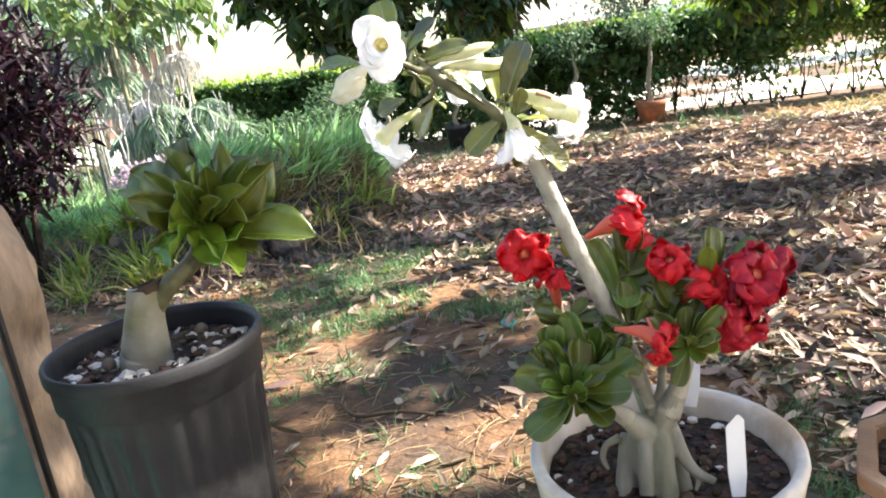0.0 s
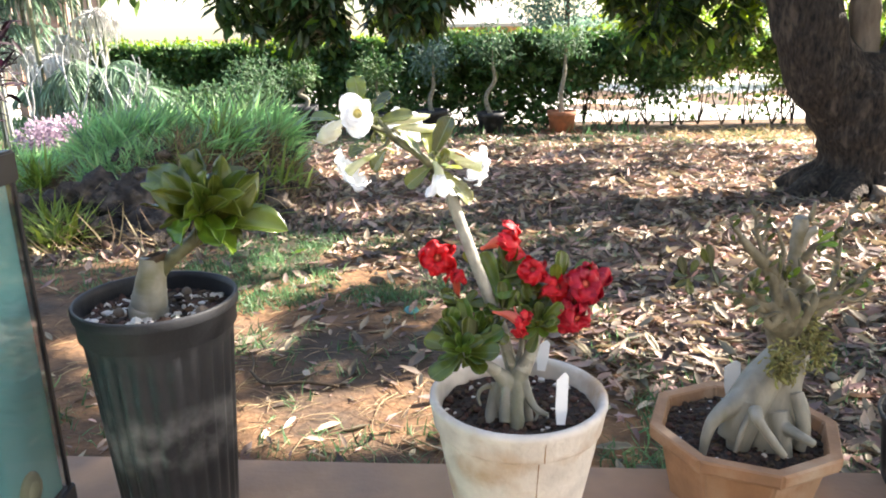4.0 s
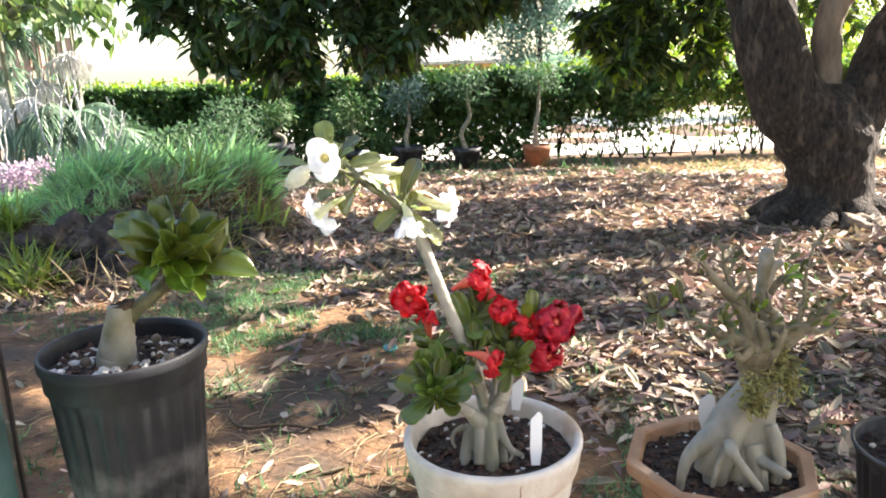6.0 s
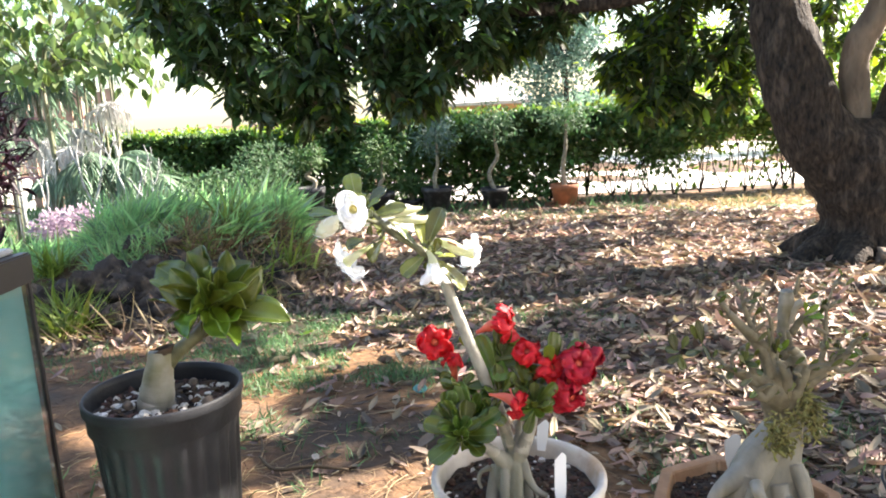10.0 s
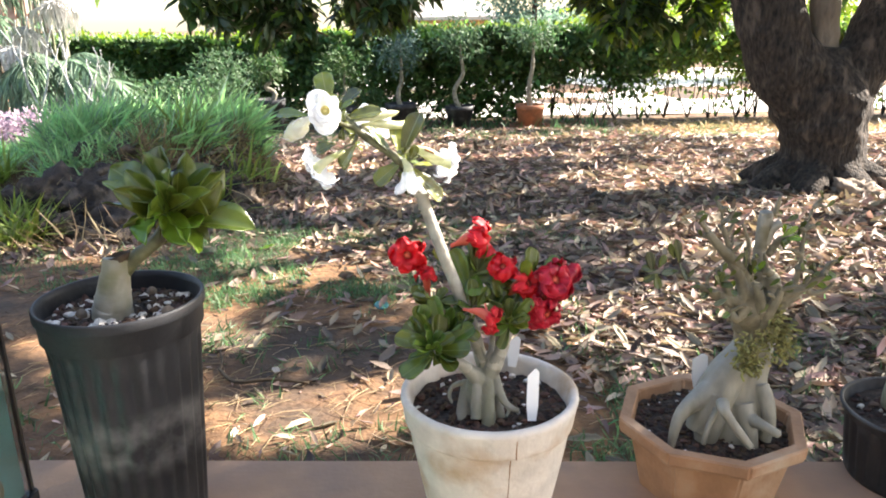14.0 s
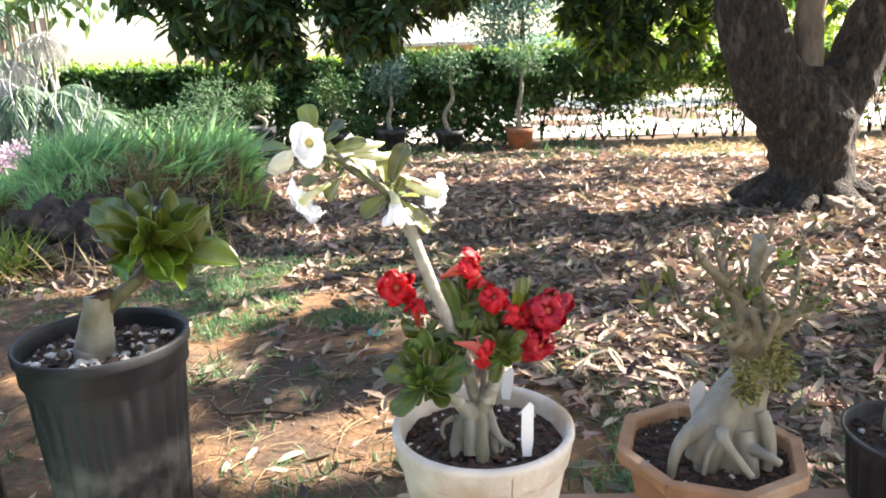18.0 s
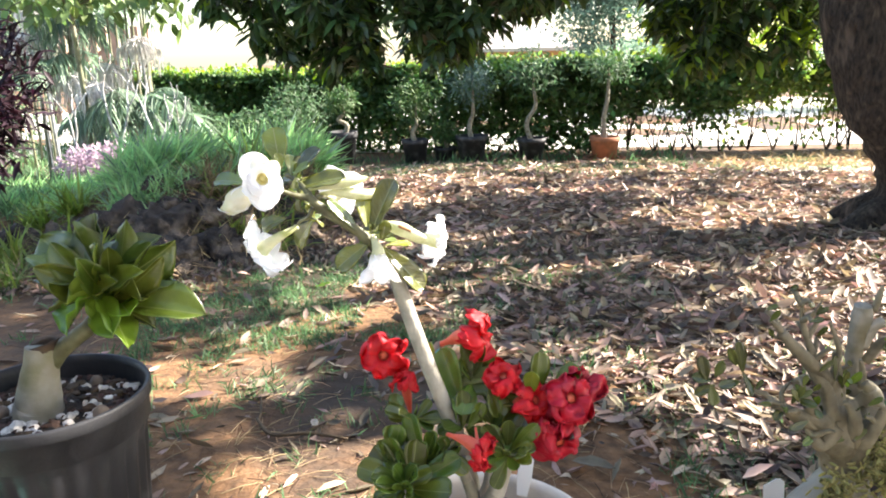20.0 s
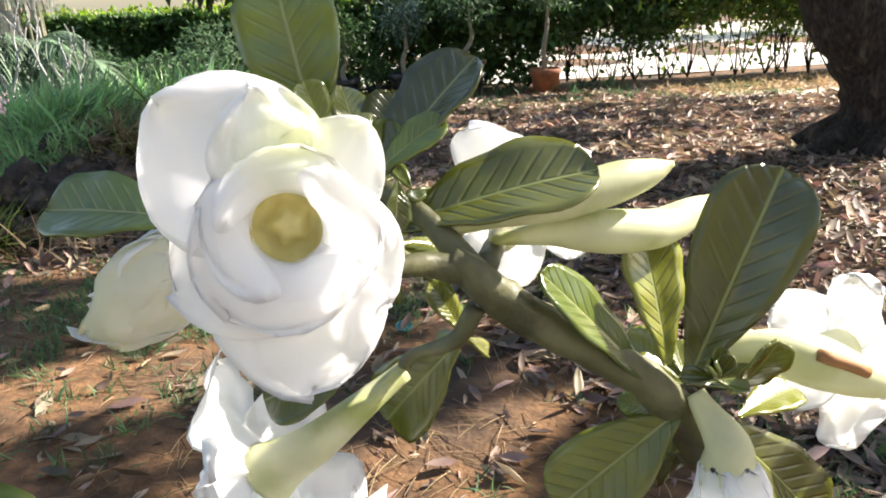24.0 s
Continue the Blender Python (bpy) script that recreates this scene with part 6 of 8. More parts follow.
rose_leaf(red_rose, (0.1116, 0.8250, 0.3022), (0.0967, 0.8100, 0.2766), (-0.3, -0.9, 0.1), 0.0128)
rose_leaf(red_rose, (0.1155, 0.8300, 0.3043), (0.1290, 0.8350, 0.3332), (0.3, -0.9, 0.3), 0.0128)
rose_leaf(red_rose, (0.1148, 0.8250, 0.3047), (0.1331, 0.8100, 0.3089), (0.1, -0.6, 0.75), 0.0119)
rose_leaf(red_rose, (0.1116, 0.8250, 0.3057), (0.1193, 0.8100, 0.2967), (0.2, -0.8, 0.5), 0.0103)
rose_leaf(red_rose, (0.1092, 0.8200, 0.3096), (0.0967, 0.8050, 0.3231), (-0.2, -0.8, 0.5), 0.0087)
rose_leaf(red_rose, (0.1092, 0.8150, 0.3108), (0.1108, 0.8000, 0.3279), (0, -0.8, 0.55), 0.0071)
rose_leaf(red_rose, (0.1077, 0.8400, 0.2996), (0.0832, 0.8400, 0.3028), (-0.1, -0.6, 0.8), 0.0130)
rose_leaf(red_rose, (0.1403, 0.8600, 0.3507), (0.1496, 0.8700, 0.3994), (0.5, -0.8, 0.15), 0.0212)
rose_leaf(red_rose, (0.1362, 0.8600, 0.3539), (0.1398, 0.8550, 0.3875), (-0.2, -0.95, 0.2), 0.0138)
rose_leaf(red_rose, (0.1613, 0.8700, 0.3602), (0.1888, 0.8750, 0.3813), (-0.1, -0.6, 0.8), 0.0181)
rose_leaf(red_rose, (-0.0102, 0.9000, 0.3118), (-0.0073, 0.9000, 0.3388), (-0.3, -0.9, 0.1), 0.0170)
rose_leaf(red_rose, (0.0327, 0.9200, 0.3619), (0.0209, 0.9300, 0.3863), (-0.3, -0.9, 0.2), 0.0172)
rose_leaf(red_rose, (0.0960, 0.8600, 0.3228), (0.0878, 0.8600, 0.3406), (0, -0.8, 0.55), 0.0139)
rose_leaf(red_rose, (0.1306, 0.8700, 0.3308), (0.1195, 0.8800, 0.3444), (-0.2, -0.9, 0.2), 0.0150)

leaf_burst(red_rose, (0.0079, 0.8050, 0.2824), 11, 0.0394, 'dark_leaf')
leaf_burst(red_rose, (0.0261, 0.8400, 0.2921), 12, 0.0386, 'dark_leaf')
leaf_burst(red_rose, (0.0454, 0.8500, 0.2981), 9, 0.0328, 'rose_leaf')
leaf_burst(red_rose, (0.0660, 0.8700, 0.3157), 12, 0.0395, 'dark_leaf')
leaf_burst(red_rose, (0.1123, 0.8300, 0.3044), 12, 0.0314, 'rose_leaf')
leaf_burst(red_rose, (0.1388, 0.8700, 0.3437), 8, 0.0331, 'dark_leaf')
leaf_burst(red_rose, (0.0757, 0.9000, 0.3534), 9, 0.0465, 'dark_leaf')
leaf_burst(red_rose, (-0.0083, 0.8400, 0.2958), 8, 0.0365, 'dark_leaf')
leaf_burst(red_rose, (0.0960, 0.8600, 0.3140), 8, 0.0330, 'dark_leaf')
leaf_burst(red_rose, (0.0141, 0.8700, 0.3223), 7, 0.0331, 'dark_leaf')


red_flower(red_rose, (-0.0223, 0.9050, 0.3823), (-0.1, -0.97, 0.15), 0.0268, 'open')
red_flower(red_rose, (0.0856, 0.9100, 0.4021), (0.93, -0.25, 0.10), 0.0270, 'side')
red_flower(red_rose, (0.0017, 0.8850, 0.3632), (-0.1, -0.25, 0.95), 0.0142, 'side')
red_flower(red_rose, (0.1088, 0.8700, 0.3731), (-0.2, -0.6, 0.7), 0.0196, 'open')
red_flower(red_rose, (0.1423, 0.8550, 0.3524), (0.6, -0.55, 0.45), 0.0232, 'side')
red_flower(red_rose, (0.1780, 0.8450, 0.3596), (0.3, -0.8, 0.45), 0.0268, 'open', True)
red_flower(red_rose, (0.1667, 0.8400, 0.3111), (0.35, -0.85, -0.15), 0.0259, 'open', True)
red_flower(red_rose, (0.0863, 0.8000, 0.3235), (0.75, -0.5, -0.3), 0.0173, 'side')
red_flower(red_rose, (0.1943, 0.8700, 0.3654), (0.4, -0.3, 0.8), 0.0234, 'open', True)
red_flower(red_rose, (0.1662, 0.8600, 0.3287), (0.3, -0.8, 0.2), 0.0235, 'open', True)
red_flower(red_rose, (0.1493, 0.8350, 0.3238), (-0.1, -0.8, -0.5), 0.0160, 'open', True)
red_flower(red_rose, (0.0836, 0.8000, 0.3068), (0.1, -0.6, -0.8), 0.0098, 'side')


plant_tag((0.1362, 0.7750, 0.1859), (0.1417, 0.8000, 0.2496), 0.0165, 12, "blank white plastic plant label leaning in the white pot")
plant_tag((0.1331, 0.9300, 0.1894), (0.1410, 0.9500, 0.2314), 0.0175, -5, "greyish plastic plant label behind the desert rose")

# ---- the broad-leaved desert rose in the tall black pot ----
GREEN_TRUNK = [(-0.4601, 0.9550, 0.2780, 0.0282), (-0.4590, 0.9550, 0.2900, 0.0288), (-0.4580, 0.9550, 0.2985, 0.0284), (-0.4574, 0.9550, 0.3010, 0.0266), (-0.4560, 0.9550, 0.3080, 0.0262), (-0.4530, 0.9560, 0.3230, 0.0240), (-0.4503, 0.9560, 0.3360, 0.0220), (-0.4470, 0.9570, 0.3500, 0.0206), (-0.4445, 0.9580, 0.3620, 0.0200), (-0.4430, 0.9600, 0.3730, 0.0196)]
GREEN_BRANCH = [(-0.4384, 0.9600, 0.3519, 0.0143), (-0.4226, 0.9620, 0.3683, 0.0127), (-0.4031, 0.9660, 0.3834, 0.0117), (-0.3849, 0.9700, 0.3975, 0.0112), (-0.3703, 0.9720, 0.4176, 0.0102), (-0.3605, 0.9720, 0.4356, 0.0076)]

green_rose = thing("desert_rose", (0, 0, 0), "desert rose with a thick ringed stem and broad green leaves", "plant", "desert roses")
part("trunk", tube([(x, y, z, r * (1 + 0.005 * math.sin(z * 700 + 60 * z * z * 40) * (z < 0.35))) for x, y, z, r in glide(GREEN_TRUNK, 6)], seg=32, steps=2, rough=0.035, freq=45), M["smooth_bark"], green_rose, "thick pale cut-off trunk with rings")
cut = Vector(GREEN_TRUNK[-1][:3])
bm = lathe([(0.0194, -0.006), (0.0199, 0.000), (0.0186, 0.005), (0.0165, 0.006), (0.0140, 0.002), (0.0120, -0.004), (0.0, -0.006)], 30, flute=lambda a, z: 1 + 0.06 * noise.noise(Vector((2 * math.cos(a), 2 * math.sin(a), z * 60))))
for v in bm.verts:
    v.co.z += v.co.x * 0.25 + 0.0015 * noise.noise(v.co * 160)
bmesh.ops.translate(bm, verts=bm.verts, vec=cut)
part("scar", bm, M["chip"], green_rose, "dark brown withered hollow cut top")
limb("branch", [(x, y, z, r * 0.88) for x, y, z, r in GREEN_BRANCH], M["grey_bark"], green_rose, 0.05, 50)
green_leaf(green_rose, (-0.3599, 0.9700, 0.4361), (-0.3906, 0.9150, 0.4108), (-0.2, -0.6, 0.8), 0.0415)
green_leaf(green_rose, (-0.3599, 0.9700, 0.4361), (-0.3026, 0.9100, 0.4059), (0.3, -0.7, 0.6), 0.0356)
green_leaf(green_rose, (-0.3599, 0.9700, 0.4361), (-0.3251, 0.9050, 0.4068), (0.1, -0.7, 0.7), 0.0306)
green_leaf(green_rose, (-0.3599, 0.9700, 0.4361), (-0.2941, 0.9300, 0.4474), (0.1, -0.45, 0.9), 0.0307)
green_leaf(green_rose, (-0.3599, 0.9700, 0.4361), (-0.3094, 0.9200, 0.4270), (0.2, -0.55, 0.8), 0.0346)
green_leaf(green_rose, (-0.3599, 0.9700, 0.4361), (-0.2423, 0.9650, 0.4210), (0.1, -0.4, 0.9), 0.0465)
green_leaf(green_rose, (-0.3599, 0.9700, 0.4361), (-0.2784, 0.9900, 0.4386), (0.2, -0.6, 0.7), 0.0428)
green_leaf(green_rose, (-0.3599, 0.9700, 0.4361), (-0.2797, 1.0000, 0.4769), (0.5, -0.75, 0.3), 0.0438)
green_leaf(green_rose, (-0.3599, 0.9700, 0.4361), (-0.2793, 0.9500, 0.4687), (0.5, -0.8, 0.2), 0.0349)
green_leaf(green_rose, (-0.3599, 0.9700, 0.4361), (-0.3159, 1.0000, 0.5093), (0.5, -0.8, 0.1), 0.0375)
green_leaf(green_rose, (-0.3599, 0.9700, 0.4361), (-0.2931, 0.9700, 0.4978), (0.45, -0.85, 0.2), 0.0331)
green_leaf(green_rose, (-0.3599, 0.9700, 0.4361), (-0.3359, 1.0100, 0.5164), (0.3, -0.9, 0.1), 0.0326)
green_leaf(green_rose, (-0.3599, 0.9700, 0.4361), (-0.3339, 0.9400, 0.5012), (0.5, -0.8, 0.3), 0.0277)
green_leaf(green_rose, (-0.3599, 0.9700, 0.4361), (-0.3769, 1.0000, 0.5298), (-0.6, -0.75, 0.1), 0.0394)
green_leaf(green_rose, (-0.3599, 0.9700, 0.4361), (-0.3934, 0.9800, 0.5236), (0.3, -0.9, 0.1), 0.0431)
green_leaf(green_rose, (-0.3599, 0.9700, 0.4361), (-0.3517, 0.9300, 0.5076), (-0.6, -0.7, 0.3), 0.0275)
green_leaf(green_rose, (-0.3599, 0.9700, 0.4361), (-0.3620, 0.9200, 0.4955), (0.5, -0.8, 0.3), 0.0255)
green_leaf(green_rose, (-0.3599, 0.9700, 0.4361), (-0.4496, 0.9900, 0.5080), (-0.3, -0.75, 0.5), 0.0403)
green_leaf(green_rose, (-0.3599, 0.9700, 0.4361), (-0.4503, 0.9700, 0.4871), (-0.25, -0.6, 0.75), 0.0381)
green_leaf(green_rose, (-0.3599, 0.9700, 0.4361), (-0.4112, 0.9500, 0.5033), (-0.4, -0.75, 0.5), 0.0327)
green_leaf(green_rose, (-0.3599, 0.9700, 0.4361), (-0.4201, 0.9300, 0.4758), (-0.3, -0.6, 0.7), 0.0296)
green_leaf(green_rose, (-0.3599, 0.9700, 0.4361), (-0.4598, 0.9800, 0.4544), (-0.1, -0.35, 0.9), 0.0303)
green_leaf(green_rose, (-0.3599, 0.9700, 0.4361), (-0.3985, 0.9200, 0.4700), (-0.3, -0.6, 0.7), 0.0265)
green_leaf(green_rose, (-0.3599, 0.9700, 0.4361), (-0.3712, 0.9050, 0.4798), (-0.4, -0.7, 0.6), 0.0263)
green_leaf(green_rose, (-0.3599, 0.9700, 0.4361), (-0.3044, 0.9200, 0.4838), (0.4, -0.8, 0.4), 0.0275)
green_leaf(green_rose, (-0.3599, 0.9700, 0.4361), (-0.4265, 0.9600, 0.4359), (-0.1, -0.4, 0.9), 0.0332)
green_leaf(green_rose, (-0.3599, 0.9700, 0.4361), (-0.3082, 0.9900, 0.3995), (0.2, -0.4, 0.9), 0.0410)
green_leaf(green_rose, (-0.3599, 0.9700, 0.4361), (-0.3775, 1.0600, 0.4995), (0, -0.95, 0.2), 0.0438)
green_leaf(green_rose, (-0.3599, 0.9700, 0.4361), (-0.4329, 1.0500, 0.4978), (-0.2, -0.9, 0.3), 0.0436)
green_leaf(green_rose, (-0.3599, 0.9700, 0.4361), (-0.3131, 1.0600, 0.4534), (0.3, -0.8, 0.4), 0.0420)
green_leaf(green_rose, (-0.3599, 0.9700, 0.4361), (-0.3136, 0.9050, 0.4729), (0.4, -0.8, 0.4), 0.0215)
green_leaf(green_rose, (-0.3599, 0.9700, 0.4361), (-0.3581, 0.9300, 0.4184), (-0.1, -0.6, 0.8), 0.0298)
green_leaf(green_rose, (-0.3599, 0.9700, 0.4361), (-0.3730, 0.9100, 0.4421), (-0.3, -0.55, 0.8), 0.0265)
green_leaf(green_rose, (-0.3599, 0.9700, 0.4361), (-0.3904, 1.0000, 0.3834), (0, -0.4, 0.9), 0.0391)
green_leaf(green_rose, (-0.3599, 0.9700, 0.4361), (-0.2635, 1.0000, 0.4005), (0.1, -0.4, 0.9), 0.0412)


# ---- the bare gnarled desert rose in the octagonal pot ----
OCTO_CAUDEX = [(0.508, 0.960, 0.030, 0.056), (0.510, 0.960, 0.060, 0.053), (0.511, 0.960, 0.085, 0.049), (0.514, 0.960, 0.116, 0.043), (0.519, 0.960, 0.141, 0.036), (0.524, 0.960, 0.165, 0.031), (0.527, 0.960, 0.190, 0.0265), (0.527, 0.962, 0.215, 0.0245)]
OCTO_ROOTS = [
    [(0.459, 0.905, 0.128, 0.0105), (0.456, 0.890, 0.122, 0.0095), (0.463, 0.883, 0.110, 0.0072), (0.478, 0.875, 0.089, 0.0068), (0.494, 0.868, 0.068, 0.0055)],
    [(0.508, 0.915, 0.092, 0.0120), (0.518, 0.888, 0.094, 0.0085), (0.528, 0.875, 0.091, 0.0075), (0.538, 0.870, 0.086, 0.0060)],
    [(0.531, 0.930, 0.140, 0.0130), (0.536, 0.914, 0.116, 0.0100), (0.540, 0.908, 0.088, 0.0092), (0.536, 0.905, 0.055, 0.0085)],
    [(0.505, 0.928, 0.110, 0.0180), (0.508, 0.908, 0.075, 0.0135), (0.512, 0.900, 0.045, 0.0115)],
    [(0.518, 0.958, 0.200, 0.0215), (0.500, 0.955, 0.170, 0.0270), (0.478, 0.950, 0.140, 0.0320), (0.458, 0.942, 0.105, 0.0310), (0.446, 0.936, 0.060, 0.0270)],
    [(0.470, 0.945, 0.138, 0.0220), (0.440, 0.935, 0.122, 0.0175), (0.416, 0.927, 0.110, 0.0130), (0.400, 0.920, 0.096, 0.0100), (0.390, 0.912, 0.076, 0.0080), (0.386, 0.909, 0.050, 0.0060)],
    [(0.462, 0.940, 0.125, 0.0260), (0.452, 0.932, 0.090, 0.0230), (0.448, 0.925, 0.048, 0.0180)],
    [(0.454, 0.910, 0.113, 0.0050), (0.440, 0.900, 0.093, 0.0045), (0.431, 0.895, 0.060, 0.0040)],
    [(0.545, 0.950, 0.120, 0.0150), (0.554, 0.944, 0.090, 0.0140), (0.558, 0.940, 0.056, 0.0120)],
]
OCTO_LIMB_1 = [(0.5238, 0.9650, 0.1977, 0.0251), (0.5184, 0.9620, 0.2263, 0.0243), (0.5122, 0.9600, 0.2487, 0.0237), (0.5050, 0.9580, 0.2708, 0.0206), (0.5019, 0.9580, 0.2918, 0.0151), (0.5009, 0.9580, 0.3114, 0.0116), (0.4987, 0.9570, 0.3190, 0.0097)]
OCTO_LIMB_2 = [(0.5209, 0.9650, 0.2356, 0.0184), (0.5276, 0.9650, 0.2672, 0.0148), (0.5299, 0.9670, 0.2926, 0.0123), (0.5251, 0.9680, 0.3235, 0.0097), (0.5224, 0.9680, 0.3491, 0.0102), (0.5251, 0.9680, 0.3791, 0.0120), (0.5259, 0.9670, 0.4032, 0.0129), (0.5251, 0.9660, 0.4143, 0.0105)]
OCTO_LIMB_3 = [(0.5291, 0.9670, 0.3643, 0.0082), (0.5352, 0.9620, 0.3879, 0.0067), (0.5465, 0.9580, 0.3984, 0.0057)]
OCTO_LIMB_4 = [(0.5374, 0.9660, 0.4079, 0.0048), (0.5404, 0.9640, 0.4240, 0.0036), (0.5415, 0.9620, 0.4389, 0.0019)]
OCTO_LIMB_5 = [(0.5054, 0.9550, 0.2927, 0.0121), (0.4847, 0.9480, 0.3307, 0.0081), (0.4619, 0.9420, 0.3544, 0.0076), (0.4419, 0.9380, 0.3722, 0.0070), (0.4222, 0.9350, 0.3946, 0.0056)]
OCTO_LIMB_6 = [(0.4674, 0.9430, 0.3514, 0.0052), (0.4558, 0.9450, 0.3833, 0.0038), (0.4491, 0.9460, 0.4037, 0.0030), (0.4469, 0.9470, 0.4228, 0.0019)]
OCTO_LIMB_7 = [(0.4497, 0.9460, 0.4027, 0.0023), (0.4597, 0.9400, 0.4183, 0.0016), (0.4647, 0.9380, 0.4305, 0.0009)]
OCTO_LIMB_8 = [(0.5157, 0.9550, 0.2400, 0.0172), (0.5336, 0.9430, 0.2728, 0.0097), (0.5563, 0.9380, 0.2877, 0.0086), (0.5815, 0.9340, 0.3023, 0.0076), (0.6018, 0.9320, 0.3163, 0.0062), (0.6116, 0.9300, 0.3316, 0.0042)]
OCTO_LIMB_9 = [(0.5239, 0.9400, 0.2353, 0.0107), (0.5283, 0.9300, 0.2627, 0.0086), (0.5354, 0.9250, 0.2848, 0.0071), (0.5395, 0.9230, 0.3030, 0.0052)]
OCTO_LIMB_10 = [(0.5323, 0.9550, 0.2709, 0.0122), (0.5392, 0.9480, 0.2939, 0.0106), (0.5393, 0.9460, 0.3099, 0.0096), (0.5318, 0.9450, 0.3207, 0.0081)]
OCTO_LIMB_11 = [(0.5041, 0.9500, 0.2583, 0.0171), (0.4732, 0.9400, 0.2765, 0.0106), (0.4502, 0.9350, 0.2911, 0.0086), (0.4301, 0.9300, 0.3049, 0.0057), (0.4172, 0.9280, 0.3072, 0.0033)]
OCTO_LIMB_12 = [(0.4778, 0.9400, 0.2789, 0.0096), (0.4608, 0.9350, 0.3069, 0.0071), (0.4476, 0.9320, 0.3225, 0.0052), (0.4416, 0.9300, 0.3368, 0.0033)]
OCTO_LIMB_13 = [(0.5342, 0.9650, 0.3445, 0.0058), (0.5527, 0.9680, 0.3681, 0.0053), (0.5729, 0.9700, 0.3718, 0.0048), (0.5886, 0.9720, 0.3797, 0.0034)]
OCTO_LIMB_14 = [(0.5610, 0.9380, 0.2890, 0.0062), (0.5728, 0.9400, 0.3208, 0.0043), (0.5778, 0.9450, 0.3490, 0.0031), (0.5806, 0.9500, 0.3870, 0.0024), (0.5915, 0.9550, 0.4213, 0.0014)]
OCTO_LIMB_15 = [(0.5815, 0.9340, 0.3023, 0.0052), (0.5950, 0.9300, 0.2931, 0.0043), (0.6125, 0.9280, 0.2982, 0.0033), (0.6237, 0.9260, 0.3135, 0.0019)]
OCTO_LIMB_16 = [(0.5027, 0.9560, 0.3232, 0.0058), (0.4994, 0.9550, 0.3414, 0.0041), (0.4916, 0.9530, 0.3623, 0.0024)]
OCTO_LIMB_17 = [(0.5271, 0.9500, 0.3192, 0.0053), (0.5238, 0.9480, 0.3402, 0.0038), (0.5187, 0.9460, 0.3560, 0.0021)]
OCTO_LIMB_18 = [(0.4875, 0.9450, 0.3275, 0.0052), (0.4931, 0.9450, 0.3671, 0.0033), (0.4787, 0.9440, 0.4022, 0.0019)]
OCTO_LIMB_19 = [(0.4955, 0.9400, 0.2730, 0.0120), (0.4778, 0.9300, 0.2571, 0.0082), (0.4662, 0.9280, 0.2687, 0.0048)]
OCTO_LIMB_20 = [(0.5167, 0.9400, 0.2566, 0.0131), (0.5144, 0.9300, 0.2786, 0.0081), (0.5051, 0.9260, 0.3033, 0.0057), (0.4963, 0.9250, 0.3140, 0.0033)]
OCTO_MOSS = [(0.4905, 0.9180, 0.2202), (0.5022, 0.9150, 0.2106), (0.5085, 0.9150, 0.2208), (0.4950, 0.9130, 0.2014), (0.5004, 0.9120, 0.1911), (0.4977, 0.9100, 0.1843), (0.5389, 0.9300, 0.2545), (0.5469, 0.9280, 0.2394), (0.5546, 0.9280, 0.2234), (0.5426, 0.9300, 0.2646), (0.5604, 0.9280, 0.2074), (0.5342, 0.9250, 0.2308), (0.5252, 0.9200, 0.2230), (0.4828, 0.9200, 0.2092)]

bare_rose = thing("desert_rose", (0, 0, 0), "gnarled desert rose, nearly leafless, with fat pale roots", "plant", "desert roses")
fused("caudex", [OCTO_CAUDEX] + OCTO_ROOTS, M["caudex_bark"], bare_rose, "swollen smooth grey-green trunk base with finger-like roots", 0.0013, 0.05, 30.0, 22)
limb("limb", OCTO_LIMB_1, M["dull_bark"], bare_rose, 0.15, 70)
limb("limb", [(x, y, z, r * 0.9) for x, y, z, r in OCTO_LIMB_2], M["grey_stub"], bare_rose, 0.12, 70)
limb("limb", OCTO_LIMB_3, M["pale_bark"], bare_rose, 0.10, 70)
limb("limb", OCTO_LIMB_4, M["dull_bark"], bare_rose, 0.15, 70)
limb("limb", OCTO_LIMB_5, M["dull_bark"], bare_rose, 0.15, 70)
limb("limb", OCTO_LIMB_6, M["dull_bark"], bare_rose, 0.15, 70)
limb("limb", OCTO_LIMB_7, M["dull_bark"], bare_rose, 0.15, 70)
limb("limb", OCTO_LIMB_8, M["dull_bark"], bare_rose, 0.15, 70)
limb("limb", OCTO_LIMB_9, M["dull_bark"], bare_rose, 0.15, 70)
limb("limb", OCTO_LIMB_10, M["pale_bark"], bare_rose, 0.10, 70)
limb("limb", OCTO_LIMB_11, M["dull_bark"], bare_rose, 0.15, 70)
limb("limb", OCTO_LIMB_12, M["dull_bark"], bare_rose, 0.15, 70)
limb("limb", OCTO_LIMB_13, M["dull_bark"], bare_rose, 0.15, 70)
limb("limb", OCTO_LIMB_14, M["dull_bark"], bare_rose, 0.15, 70)
limb("limb", OCTO_LIMB_15, M["dull_bark"], bare_rose, 0.15, 70)
limb("limb", OCTO_LIMB_16, M["dull_bark"], bare_rose, 0.15, 70)
limb("limb", OCTO_LIMB_17, M["dull_bark"], bare_rose, 0.15, 70)
limb("limb", OCTO_LIMB_18, M["dull_bark"], bare_rose, 0.15, 70)
limb("limb", OCTO_LIMB_19, M["dull_bark"], bare_rose, 0.15, 70)
limb("limb", OCTO_LIMB_20, M["dull_bark"], bare_rose, 0.15, 70)

